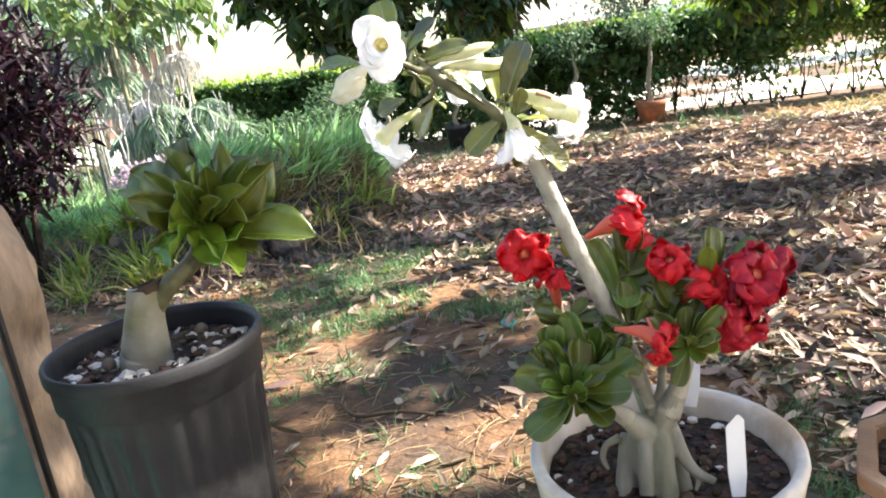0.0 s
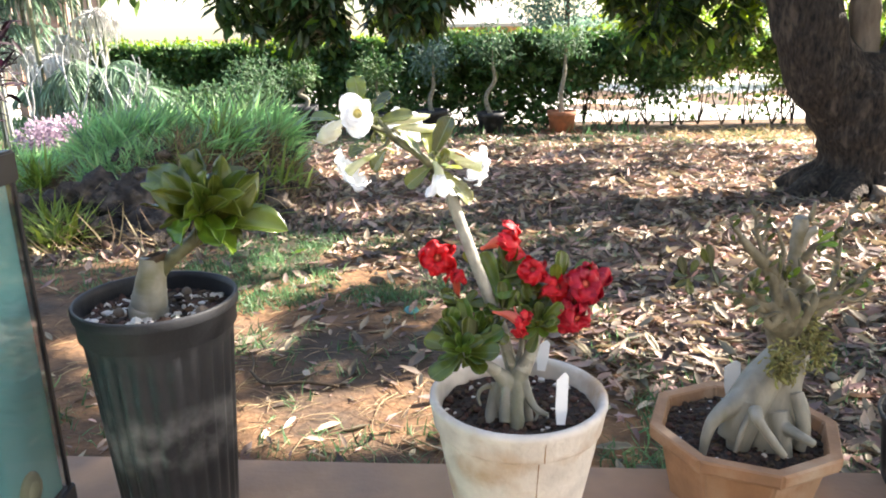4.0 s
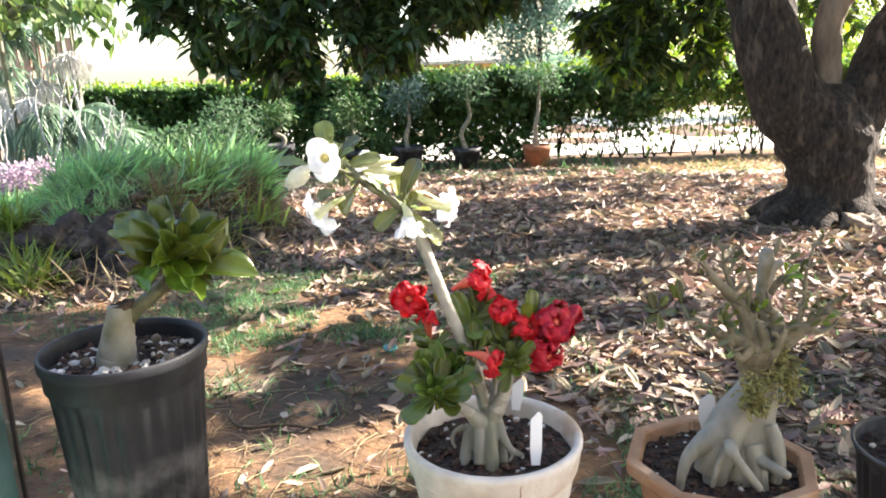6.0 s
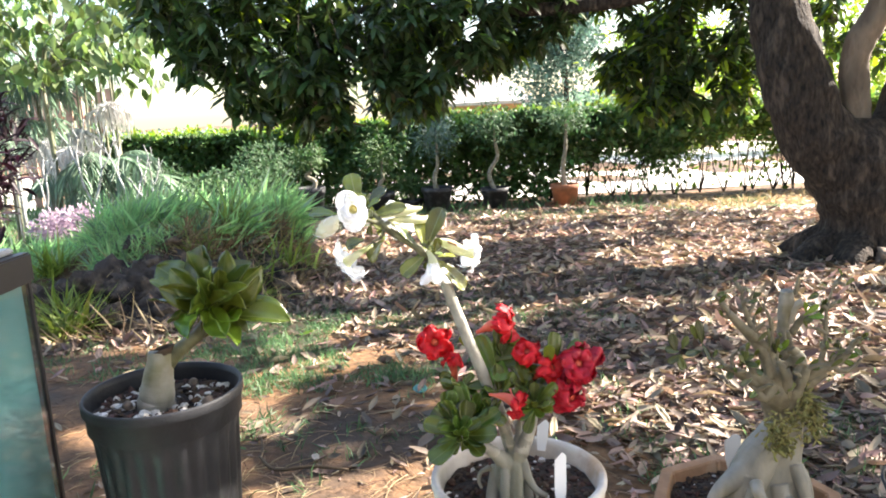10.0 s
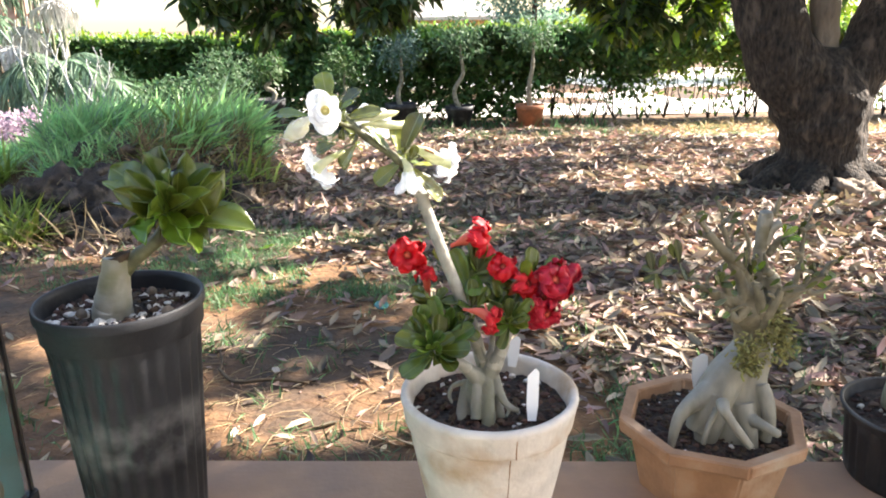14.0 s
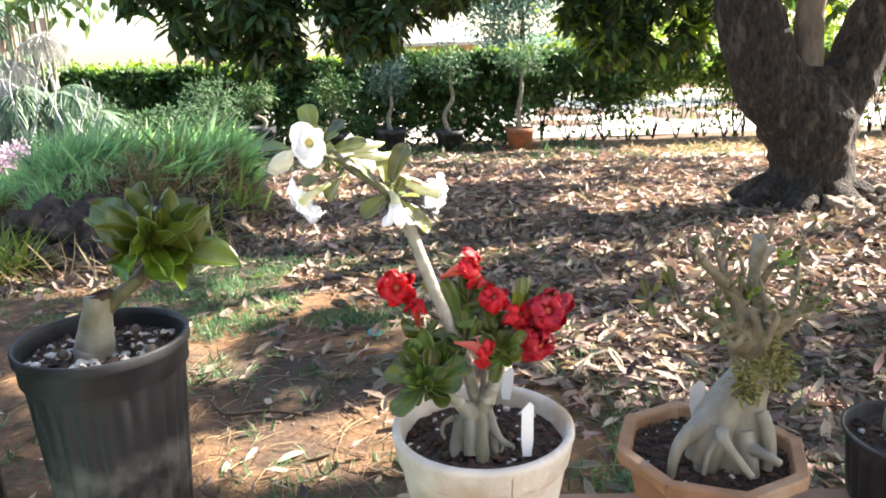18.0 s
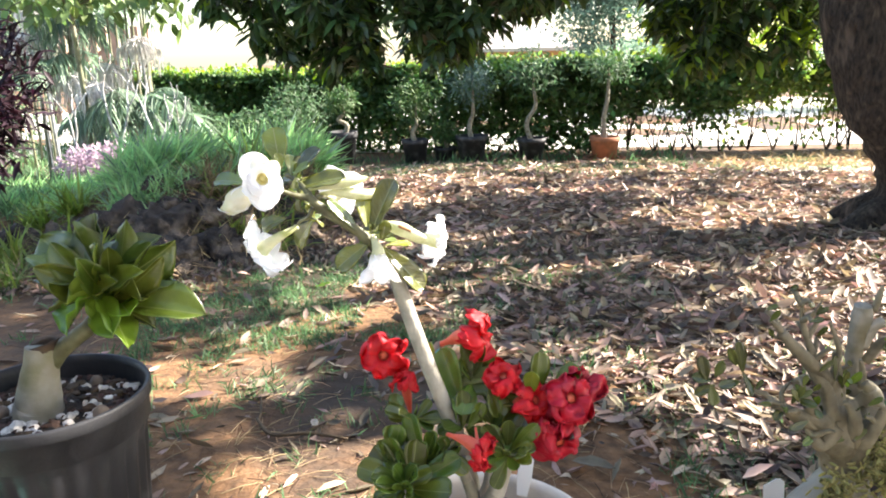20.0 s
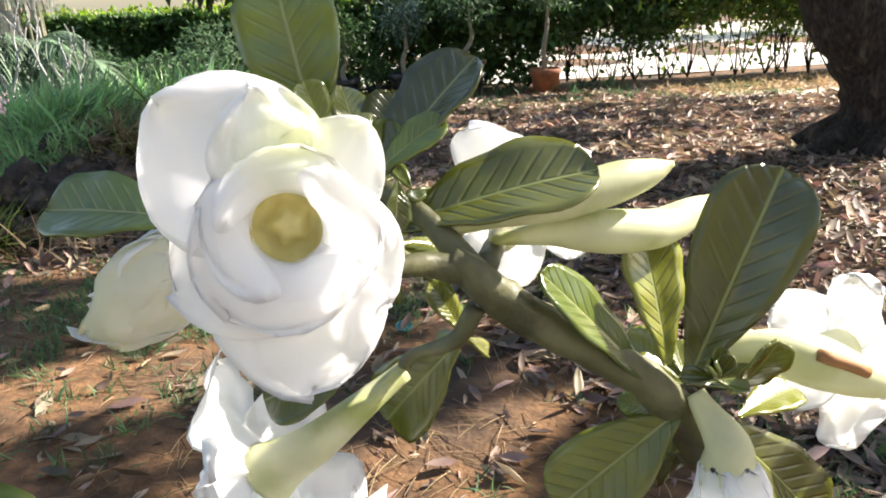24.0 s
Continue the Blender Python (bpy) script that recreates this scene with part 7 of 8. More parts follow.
for rows in (OCTO_LIMB_1, OCTO_LIMB_5, OCTO_LIMB_6, OCTO_LIMB_8, OCTO_LIMB_9, OCTO_LIMB_11, OCTO_LIMB_12, OCTO_LIMB_14, OCTO_LIMB_19):
    for k in range(1, len(rows)):
        for _ in range(2):
            p = Vector(rows[k][:3])
            d = Vector((R.uniform(-1, 1), R.uniform(-0.7, 0.5), R.uniform(0.1, 1.0))).normalized() * R.uniform(0.012, 0.034)
            m = p + d * 0.5 + Vector((R.uniform(-0.006, 0.006), 0, 0.004))
            limb("twig", [(*p, 0.0038), (*m, 0.0030), (*(p + d), 0.0018)], M["dull_bark"], bare_rose, 0.25, 90, 8)
            if R.random() < 0.8:
                e = p + d
                octo_leaf(bare_rose, e, e + Vector((R.uniform(-0.014, 0.014), R.uniform(-0.012, 0), R.uniform(0.002, 0.016))), (0, -0.8, 0.5), 0.008)
bm = bmesh.new()
for q in OCTO_MOSS:
    for _ in range(24):
        o = Vector(q) + Vector((R.gauss(0, 0.008), R.gauss(0, 0.004), R.gauss(0, 0.010)))
        d = Vector((R.uniform(-1, 1), R.uniform(-1, 0.2), R.uniform(-1, 0.8))).normalized() * R.uniform(0.006, 0.014)
        blade(bm, o, o + d, (R.uniform(-1, 1), -1, 0.4), 0.0034, steps=3, across=2, thick=0.0006)
for q, w, k in (((0.497, 0.924, 0.205), 0.008, 26), ((0.505, 0.920, 0.186), 0.007, 26), ((0.550, 0.930, 0.232), 0.010, 34), ((0.557, 0.932, 0.205), 0.010, 34)):
    for _ in range(2 * k):
        o = Vector(q) + Vector((R.gauss(0, w), R.gauss(0, 0.005), R.gauss(0, w * 1.2)))
        d = Vector((R.uniform(-1, 1), R.uniform(-1, 0.1), R.uniform(-1, 0.6))).normalized() * R.uniform(0.008, 0.018)
        blade(bm, o, o + d, (R.uniform(-1, 1), -1, 0.4), 0.0042, steps=3, across=2, thick=0.0006, cup=0.6)
tagged(part("moss", bm, M["dry_moss"], bare_rose, "yellow-green withered moss clinging to the trunk"), kind="stuff")
octo_leaf(bare_rose, (0.3814, 0.9300, 0.3491), (0.3721, 0.9250, 0.3873), (0.2, -0.9, 0.2), 0.0185)
octo_leaf(bare_rose, (0.3738, 0.9300, 0.3567), (0.3614, 0.9200, 0.3820), (-0.2, -0.9, 0.2), 0.0129)
octo_leaf(bare_rose, (0.3806, 0.9280, 0.3498), (0.3893, 0.9150, 0.3258), (0.5, -0.7, 0.2), 0.0130)
octo_leaf(bare_rose, (0.3800, 0.9300, 0.3368), (0.3528, 0.9200, 0.3364), (0, -0.8, 0.55), 0.0140)
octo_leaf(bare_rose, (0.3420, 0.9300, 0.3383), (0.3346, 0.9300, 0.3680), (-0.3, -0.9, 0.2), 0.0186)
octo_leaf(bare_rose, (0.3468, 0.9300, 0.3381), (0.3252, 0.9300, 0.3439), (0, -0.8, 0.55), 0.0159)
octo_leaf(bare_rose, (0.3512, 0.9300, 0.3429), (0.3574, 0.9250, 0.3638), (0, -0.8, 0.55), 0.0140)
octo_leaf(bare_rose, (0.3471, 0.9300, 0.3332), (0.3498, 0.9200, 0.3118), (0, -0.8, 0.55), 0.0168)
octo_leaf(bare_rose, (0.3518, 0.9300, 0.3330), (0.3289, 0.9300, 0.3215), (0, -0.8, 0.55), 0.0141)
octo_leaf(bare_rose, (0.4393, 0.9300, 0.3095), (0.4467, 0.9200, 0.3375), (0, -0.8, 0.55), 0.0122)
octo_leaf(bare_rose, (0.4436, 0.9300, 0.3144), (0.4584, 0.9100, 0.3159), (0, -0.8, 0.55), 0.0122)
octo_leaf(bare_rose, (0.4301, 0.9300, 0.3049), (0.4174, 0.9200, 0.2941), (0, -0.8, 0.55), 0.0141)
octo_leaf(bare_rose, (0.4843, 0.9300, 0.3376), (0.4823, 0.9300, 0.3672), (0.2, -0.9, 0.2), 0.0065)
octo_leaf(bare_rose, (0.4944, 0.9300, 0.3323), (0.4932, 0.9200, 0.3528), (0, -0.8, 0.55), 0.0084)
octo_leaf(bare_rose, (0.4955, 0.9300, 0.3446), (0.4985, 0.9200, 0.3379), (0, -0.8, 0.55), 0.0065)
octo_leaf(bare_rose, (0.5067, 0.9200, 0.3054), (0.5056, 0.9100, 0.3140), (0, -0.8, 0.55), 0.0056)
octo_leaf(bare_rose, (0.5770, 0.9600, 0.3745), (0.5524, 0.9550, 0.3965), (0.2, -0.6, 0.7), 0.0162)
octo_leaf(bare_rose, (0.5764, 0.9600, 0.3794), (0.5807, 0.9550, 0.4003), (0, -0.8, 0.55), 0.0133)
octo_leaf(bare_rose, (0.5672, 0.9600, 0.3748), (0.5461, 0.9500, 0.3661), (0, -0.8, 0.55), 0.0143)
octo_leaf(bare_rose, (0.6094, 0.9300, 0.3302), (0.6248, 0.9250, 0.3188), (0, -0.8, 0.55), 0.0104)
octo_leaf(bare_rose, (0.5529, 0.9570, 0.4008), (0.5699, 0.9550, 0.4105), (0, -0.8, 0.55), 0.0113)
octo_leaf(bare_rose, (0.4556, 0.9200, 0.2925), (0.4328, 0.9100, 0.2872), (0, -0.8, 0.55), 0.0113)
octo_leaf(bare_rose, (0.4613, 0.9200, 0.3073), (0.4646, 0.9100, 0.3009), (0, -0.8, 0.55), 0.0112)
octo_leaf(bare_rose, (0.5962, 0.9300, 0.3207), (0.5885, 0.9300, 0.3434), (0, -0.8, 0.55), 0.0075)


fused("burl", [[(0.521, 0.962, 0.205, 0.0215), (0.514, 0.958, 0.235, 0.0244), (0.508, 0.954, 0.262, 0.0274), (0.510, 0.955, 0.285, 0.0222), (0.516, 0.958, 0.305, 0.0133)], [(0.500, 0.945, 0.262, 0.0133), (0.478, 0.938, 0.282, 0.0104), (0.452, 0.935, 0.292, 0.0074)],
               [(0.520, 0.945, 0.255, 0.0133), (0.548, 0.938, 0.272, 0.0096), (0.575, 0.936, 0.290, 0.0074)], [(0.530, 0.950, 0.300, 0.0096), (0.534, 0.945, 0.318, 0.0081), (0.524, 0.945, 0.328, 0.0059)], [(0.494, 0.942, 0.285, 0.0104), (0.484, 0.945, 0.318, 0.0081), (0.466, 0.947, 0.345, 0.0074), (0.446, 0.950, 0.372, 0.0067)]], M["dull_bark"], bare_rose, "knotted olive-brown burl where the limbs meet", 0.0016, 0.20, 60.0, 18)
for base, tip in (((0.545, 0.95, 0.378), (0.566, 0.945, 0.396)), ((0.548, 0.95, 0.384), (0.540, 0.94, 0.402)), ((0.505, 0.94, 0.325), (0.494, 0.93, 0.345)), ((0.506, 0.94, 0.328), (0.513, 0.93, 0.348)), ((0.462, 0.94, 0.302), (0.447, 0.93, 0.316)), ((0.464, 0.94, 0.300), (0.470, 0.93, 0.318)),
                  ((0.552, 0.95, 0.375), (0.572, 0.94, 0.378)), ((0.600, 0.94, 0.310), (0.622, 0.93, 0.318)), ((0.600, 0.94, 0.308), (0.616, 0.93, 0.300)), ((0.470, 0.93, 0.270), (0.452, 0.92, 0.262))):
    part("leaf", blade(bmesh.new(), base, tip, (0, -0.8, 0.5), 0.009, cup=0.4, steps=6, across=4, point=0.3, stalk=0.15, wide_at=0.6), M["vivid_leaf"], bare_rose)

plant_tag((0.4729, 1.0200, 0.0878), (0.4730, 1.0300, 0.1495), 0.027, 0, "short white plastic plant label in the octagonal pot")


# ---- the grassy bank on the far side ----
def build_bank():
    n = 150000
    x, y = NP.uniform(-9.5, -0.9, n), NP.uniform(5.4, 10.6, n)
    m = mound(x, y)
    # the front of the knoll is bare earth; grass stands on its top and spills over the edge in places
    edge = 6.70 + 0.6 * np.clip(x + 2.2, 0, 1.2) - 1.9 * np.clip(-2.02 - x, 0, 0.5) + 0.14 * np.sin(4.3 * x) + 0.10 * np.sin(11 * x)
    front = (y < edge) & (x > -4.6)
    keep = (m > np.where(x > -1.9, 0.26, 0.10)) & (NP.random(n) < np.clip((m - 0.03) * 3.0, 0.25, 1)) & ~(front & (NP.random(n) < 0.93))
    x, y, m = x[keep], y[keep], m[keep]
    n = len(x)
    p = np.stack([x, y, ground_z(x, y)], 1)
    a = NP.normal(size=(n, 3)) * (0.72, 0.68, 0.30) + (0.10, -0.12, 0.85)
    tuft = np.array([noise.noise(Vector((u * 1.9, v * 1.9, 0))) + 0.55 * noise.noise(Vector((u * 5.3, v * 5.3, 4))) for u, v in zip(x, y)])
    tall = 0.50 * np.clip(0.52 + 1.2 * tuft, 0.16, 1.3) * (0.25 + 0.8 * np.clip(m / 0.5, 0, 1)) * np.where(y < 6.9, 0.72, 1.0)
    blade_l, wide = NP.uniform(0.25, 1.0, n) * tall, NP.uniform(0.8, 2.3, n)
    a[:, 0] += 1.3 * tuft
    tip_pale = NP.random(n) < 0.09 + 0.12 * (tuft < -0.1)
    fr = turns(a, unit(n) + (0, -0.5, 0.3))
    tagged(mass("tall_grass", GRASS, p[~tip_pale], fr[~tip_pale], blade_l[~tip_pale], M["tall_grass"], widths=wide[~tip_pale]),
           "tall lush green grass growing over the bank", "grass", kind="stuff")
    tagged(mass("pale_grass", GRASS, p[tip_pale], fr[tip_pale], blade_l[tip_pale] * 1.15, M["palm_leaf"], widths=wide[tip_pale]),
           "pale blue-green grass blades among the green", "grass", kind="stuff")
    # dry stems hanging on the steep face
    n = 9500
    x, y = NP.uniform(-2.35, -0.9, n), NP.uniform(5.5, 7.6, n)
    keep = (mound(x, y) > 0.02) & (y < 7.1 + 0.6 * np.clip(x + 2.0, 0, 1)) & (NP.random(n) < 0.5 + 0.5 * np.sin(5 * x) * np.sin(4 * y))
    x, y = x[keep], y[keep]
    n = len(x)
    p = np.stack([x, y, ground_z(x, y)], 1)
    a = NP.normal(size=(n, 3)) * 0.6 + (0.1, -0.4, 0.35)
    tagged(mass("dry_grass", GRASS, p, turns(a, unit(n)), NP.uniform(0.10, 0.36, n), M["brown_grass"]), "dry brown grass hanging on the face of the bank", "grass", kind="stuff")
    # bleached stalks tangled at the foot of the bank, and leaves caught on its face
    n = 700
    p = np.concatenate([on_ground(380, -3.5, -2.0, 5.05, 6.0), on_ground(320, -2.3, -1.1, 5.5, 6.9)])
    a = NP.normal(size=(n, 3)) * (0.8, 0.6, 0.35) + (0, -0.2, 0.35)
    tagged(mass("dead_stalks", GRASS, p, turns(a, unit(n)), NP.uniform(0.12, 0.42, n), M["straw"], widths=NP.uniform(0.5, 0.9, n)), "bleached dry stalks tangled at the foot of the bank", "grass", kind="stuff")
    n = 4200
    p = np.concatenate([on_ground(3000, -2.4, -0.9, 5.3, 7.3), on_ground(1200, -3.6, -1.6, 4.8, 5.75)]) + (0, 0, 0.015)
    tagged(mass("caught_leaves", CURL, p, turns(unit(n) * (1, 1, 0.5), NP.normal(size=(n, 3)) * 0.5 + (0, -0.3, 0.8)), NP.uniform(0.045, 0.11, n), M["grey_litter"], widths=NP.uniform(0.7, 1.3, n)), "curled tan leaves caught on the face of the bank", "leaf litter", kind="stuff")
    # lawn beyond and beside the bank
    n = 26000
    p = np.concatenate([on_ground(16000, -16, -3.4, 9.3, 17), on_ground(6000, -9, -4.2, 6.0, 9.5), on_ground(560, -3.5, 3.6, 12.0, 13.2)])
    n = len(p)
    a = NP.normal(size=(n, 3)) * 0.5 + (0, 0, 0.8)
    tagged(mass("lawn", GRASS, p, turns(a, unit(n)), NP.uniform(0.1, 0.26, n), M["grass"], widths=NP.uniform(1.5, 3.5, n)), "green lawn around the bank and hedge", "grass", kind="stuff")


build_bank()


def rock(at, size, material, label, seed, squash=0.7):
    bm = bmesh.new()
    bmesh.ops.create_icosphere(bm, subdivisions=4 if size[0] > 0.15 else 3, radius=1)
    for v in bm.verts:
        d = v.co.normalized()
        k = 1 + 0.45 * noise.noise(d * 1.7 + Vector((seed, 0, 0))) + 0.30 * noise.noise(d * 4 + Vector((0, seed, 0))) + 0.20 * noise.noise(d * 9 + Vector((0, 0, seed)))
        v.co = Vector((d.x * size[0], d.y * size[1], d.z * size[2] * squash)) * k
    ob = part("boulder", bm, material)
    ob.location = at
    return tagged(ob, label, "rock", "rocks")


for k, (x, y, s) in enumerate([(-2.42, 5.95, 0.36), (-2.80, 6.0, 0.36), (-2.22, 5.65, 0.26), (-2.62, 5.58, 0.24), (-3.2, 5.95, 0.32), (-3.7, 6.0, 0.30), (-1.98, 5.85, 0.26), (-1.66, 6.05, 0.20), (-2.05, 6.25, 0.28),
                                (-4.3, 6.1, 0.30), (-3.0, 5.6, 0.22), (-1.46, 6.45, 0.20), (-1.80, 6.50, 0.26), (-1.34, 6.9, 0.18), (-2.25, 6.15, 0.30), (-1.6, 6.75, 0.22), (-2.36, 5.48, 0.17), (-2.12, 5.42, 0.13)]):
    low = -0.84 + 0.45 * (float(ground_z(x, y)) + 0.84)
    rock((x, y - 0.06, low + s * 0.16), (s * 0.88, s * 0.60, s * 0.95), M["lava"], "dark rough lava boulder in the face of the bank", k * 3.1)
for k in range(34):
    x, y, s = R.uniform(-2.7, -1.25), R.uniform(5.6, 6.95), R.uniform(0.05, 0.13)
    rock((x, y, float(ground_z(x, y)) + s * 0.15), (s, s * 0.8, s), M["lava"], "rough dark clod of earth and stone on the bank", 90 + k * 2.3)
rock((4.10, 6.2, -0.88), (0.25, 0.19, 0.24), M["stone"], "pale rounded boulder at the foot of the mango tree", 40.2)
rock((4.6, 6.5, -0.86), (0.20, 0.18, 0.2), M["stone"], "small pale boulder beside the mango tree", 47.7)


def grass_clump(at, count, reach, label):
    at = np.array(at)
    n = count
    a = NP.normal(size=(n, 3)) * (0.7, 0.7, 0.25) + (0, 0, 0.8)
    ob = mass("grass_clump", GRASS, NP.normal(size=(n, 3)) * (0.06, 0.06, 0), turns(a, np.tile((0.0, 0.0, 1.0), (n, 1)) + unit(n) * 0.3), NP.uniform(0.5, 1.0, n) * reach, M["clump"], widths=NP.uniform(1.0, 1.8, n))
    ob.location = at
    return tagged(ob, label, "grass clump", "grass clumps")


for x, y, c, r in ((-2.85, 5.35, 150, 0.52), (-3.0, 5.62, 120, 0.55), (-2.68, 5.55, 60, 0.42), (-3.6, 5.6, 100, 0.5), (-1.55, 6.0, 60, 0.4), (-1.95, 6.75, 80, 0.55), (-1.5, 6.7, 70, 0.5), (-1.95, 6.05, 60, 0.42), (-1.66, 6.35, 70, 0.5), (-4.4, 5.9, 80, 0.5), (-3.3, 5.1, 60, 0.4),
                   (-1.78, 6.2, 50, 0.36), (-2.1, 6.25, 50, 0.40), (-3.5, 6.5, 90, 0.5), (-1.35, 6.9, 60, 0.42), (-3.9, 6.6, 90, 0.5), (-2.9, 5.9, 30, 0.3)):
    grass_clump((x, y, float(ground_z(x, y))), c, r, "clump of arching yellow-green grass blades at the bank")


# ---- palms, shrubs and bare plants on the left ----
def fronds(centre, count, length, droop, rise, material, name, parent, width=0.20, spread=(0, 6.283), label="", pairs=16):
    """A crown of arching feathered leaves."""
    pl, al, fa, sz = [], [], [], []
    ribs = bmesh.new()
    for _ in range(count):
        a = R.uniform(*spread)
        d = np.array((math.cos(a), math.sin(a), 0.0))
        ln = length * R.uniform(0.75, 1.15)
        up = rise * R.uniform(0.6, 1.3)
        side = np.array((-d[1], d[0], 0.0))
        last = None
        for k in range(pairs):
            t = (k + 1) / pairs
            q = d * ln * t * (1 - 0.25 * droop * t) + np.array((0, 0, ln * (up * t - droop * t * t)))
            tang = d * (1 - 0.5 * droop * t) + np.array((0, 0, up - 2 * droop * t))
            tang /= np.linalg.norm(tang)
            if last is not None:
                bmesh_strip(ribs, Vector(last + centre), Vector(q + centre), 0.008)
            last = q
            for s in (-1, 1):
                pl.append(q + centre)
                al.append(tang * R.uniform(0.5, 0.9) + side * s * R.uniform(0.6, 1.0) + np.array((0, 0, -R.uniform(0.2, 0.7) - 0.6 * droop * t)))
                fa.append(np.array((0, 0, 1.0)) + side * s * 0.2)
                sz.append(ln * width * 2.2 * (1.15 - 0.75 * abs(t - 0.45) * 1.6))
    mass(name, LANCE, np.array(pl), turns(np.array(al), np.array(fa)), np.maximum(np.array(sz), 0.05), material, parent, label, widths=NP.uniform(0.22, 0.5, len(pl)))
    tagged(part("rib", ribs, material, parent, smooth=False), kind="stuff")


def palm(at, canes, tops, label, dry=3):
    z = float(ground_z(at[0], at[1]))
    t = thing("palm_clump", (at[0], at[1], z), label, "palm", "palms")
    for _ in range(canes):
        dx, dy = R.gauss(0, 0.18), R.gauss(0, 0.18)
        h = R.uniform(*tops)
        lean = (R.uniform(-0.10, 0.10), R.uniform(-0.1, 0.1))
        part("cane", tube([(dx, dy, -0.1, 0.024), (dx + lean[0] * 0.4, dy + lean[1] * 0.4, h * 0.5, 0.02), (dx + lean[0], dy + lean[1], h, 0.014)], seg=8, steps=4), M["cane"], t)
        fronds(np.array((dx + lean[0], dy + lean[1], h)), 7, 0.85, 1.15, 0.7, M["palm_leaf"], "crown", t, pairs=13)
    for q in dry:
        skirt(np.array(q) - np.array((at[0], at[1], z)), t)
    return t


def skirt(top, parent):
    """A dead frond: pale strips that arch out from a stalk's end and hang straight down."""
    bm = bmesh.new()
    top = Vector(top)
    for _ in range(130):
        a, w = R.uniform(0, 6.283), R.uniform(0.05, 0.30)
        o = top + Vector((w * 1.1 * math.cos(a), w * 0.7 * math.sin(a), 0.13 - 2.2 * w * w + R.uniform(-0.03, 0.03)))
        drop = R.uniform(0.14, 0.42)
        mid = o + Vector((R.uniform(-0.03, 0.03), R.uniform(-0.03, 0.03), -drop * 0.5))
        bmesh_strip(bm, top + Vector((0, 0, 0.12)), o, 0.007)
        bmesh_strip(bm, o, mid, 0.011)
        bmesh_strip(bm, mid, mid + Vector((R.uniform(-0.05, 0.05), 0, -drop * 0.5)), 0.006)
    part("dead_frond", bm, M["palm_dry"], parent, "pale dead hanging frond", smooth=False)
    part("stalk", tube([(*(top + Vector((0, 0.05, 0.1))), 0.02), (top.x, top.y + 0.12, top.z * 0.5, 0.03), (top.x, top.y + 0.15, -0.1, 0.035)], seg=8, steps=3, rough=0.1), M["pale_stem"], parent)


palm((-5.0, 11.5), 7, (2.8, 4.2), "tall clump of green palm canes with pale dead fronds", ((-4.85, 11.3, 0.92), (-5.30, 11.2, 0.55)))
palm((-6.0, 11.3), 4, (1.5, 2.4), "low palm with drooping pale dead fronds", ((-5.85, 11.2, 1.32), (-6.4, 11.1, 1.0), (-5.75, 10.9, 0.45)))
palm((-4.75, 10.6), 4, (0.7, 1.3), "small feathery palm beside bare grey stems", ((-5.1, 10.4, 0.30),))
low_palm = thing("palm_clump", (-4.7, 10.7, float(ground_z(-4.7, 10.7))), "low palm with arching pale-tipped fronds", "palm", "palms")
for x, y, h, k in ((0.0, 0.0, 1.15, 11), (-0.55, 0.1, 0.95, 9), (0.45, 0.25, 0.85, 8)):
    part("cane", tube([(x, y, -0.1, 0.035), (x, y, h * 0.5, 0.03), (x + 0.03, y, h, 0.022)], seg=8, steps=3), M["cane"], low_palm)
    fronds(np.array((x, y, h)), k, 0.80, 0.85, 0.75, M["palm_leaf"], "crown", low_palm, pairs=16, width=0.26)
fronds(np.array((0.2, -0.1, 0.95)), 5, 0.70, 1.1, 0.55, M["palm_dry"], "dead_frond", low_palm, pairs=15, width=0.26, label="bleached arching frond")
palm((-7.6, 13.0), 5, (2.2, 3.6), "palm clump at the edge of the garden", ((-7.2, 12.7, 1.5),))


def bare_shrub(at, h, label, seed):
    rr = random.Random(seed)
    z = float(ground_z(at[0], at[1]))
    t = thing("bare_shrub", (at[0], at[1], z), label, "shrub", "bare shrubs")

    def grow(p, d, ln, r, depth):
        q = p + d * ln
        part("stem" if depth == 0 else "branch", tube([(*p, r), (*(p.lerp(q, 0.5) + Vector((rr.uniform(-0.03, 0.03), 0, 0))), r * 0.9), (*q, r * 0.75)], seg=8, steps=3, rough=0.1, freq=20), M["pale_stem"], t)
        if depth < 3:
            for s in (-1, 1):
                grow(q, (d + Vector((s * rr.uniform(0.18, 0.42), rr.uniform(-0.3, 0.3), 0.15))).normalized(), ln * rr.uniform(0.5, 0.8), r * 0.7, depth + 1)
    grow(Vector((0, 0, -0.05)), Vector((rr.uniform(-0.1, 0.1), 0, 1)).normalized(), h * 0.42, 0.021, 0)


bare_shrub((-4.12, 8.9), 1.70, "leafless pale grey forked plumeria stems", 3)
bare_shrub((-3.74, 8.9), 1.45, "leafless pale grey forked stems in the grass", 5)
bare_shrub((-3.44, 8.8), 1.2, "leafless pale grey stems at the bank", 8)
bare_shrub((-5.2, 9.8), 1.6, "leafless pale grey stems near the palms", 9)


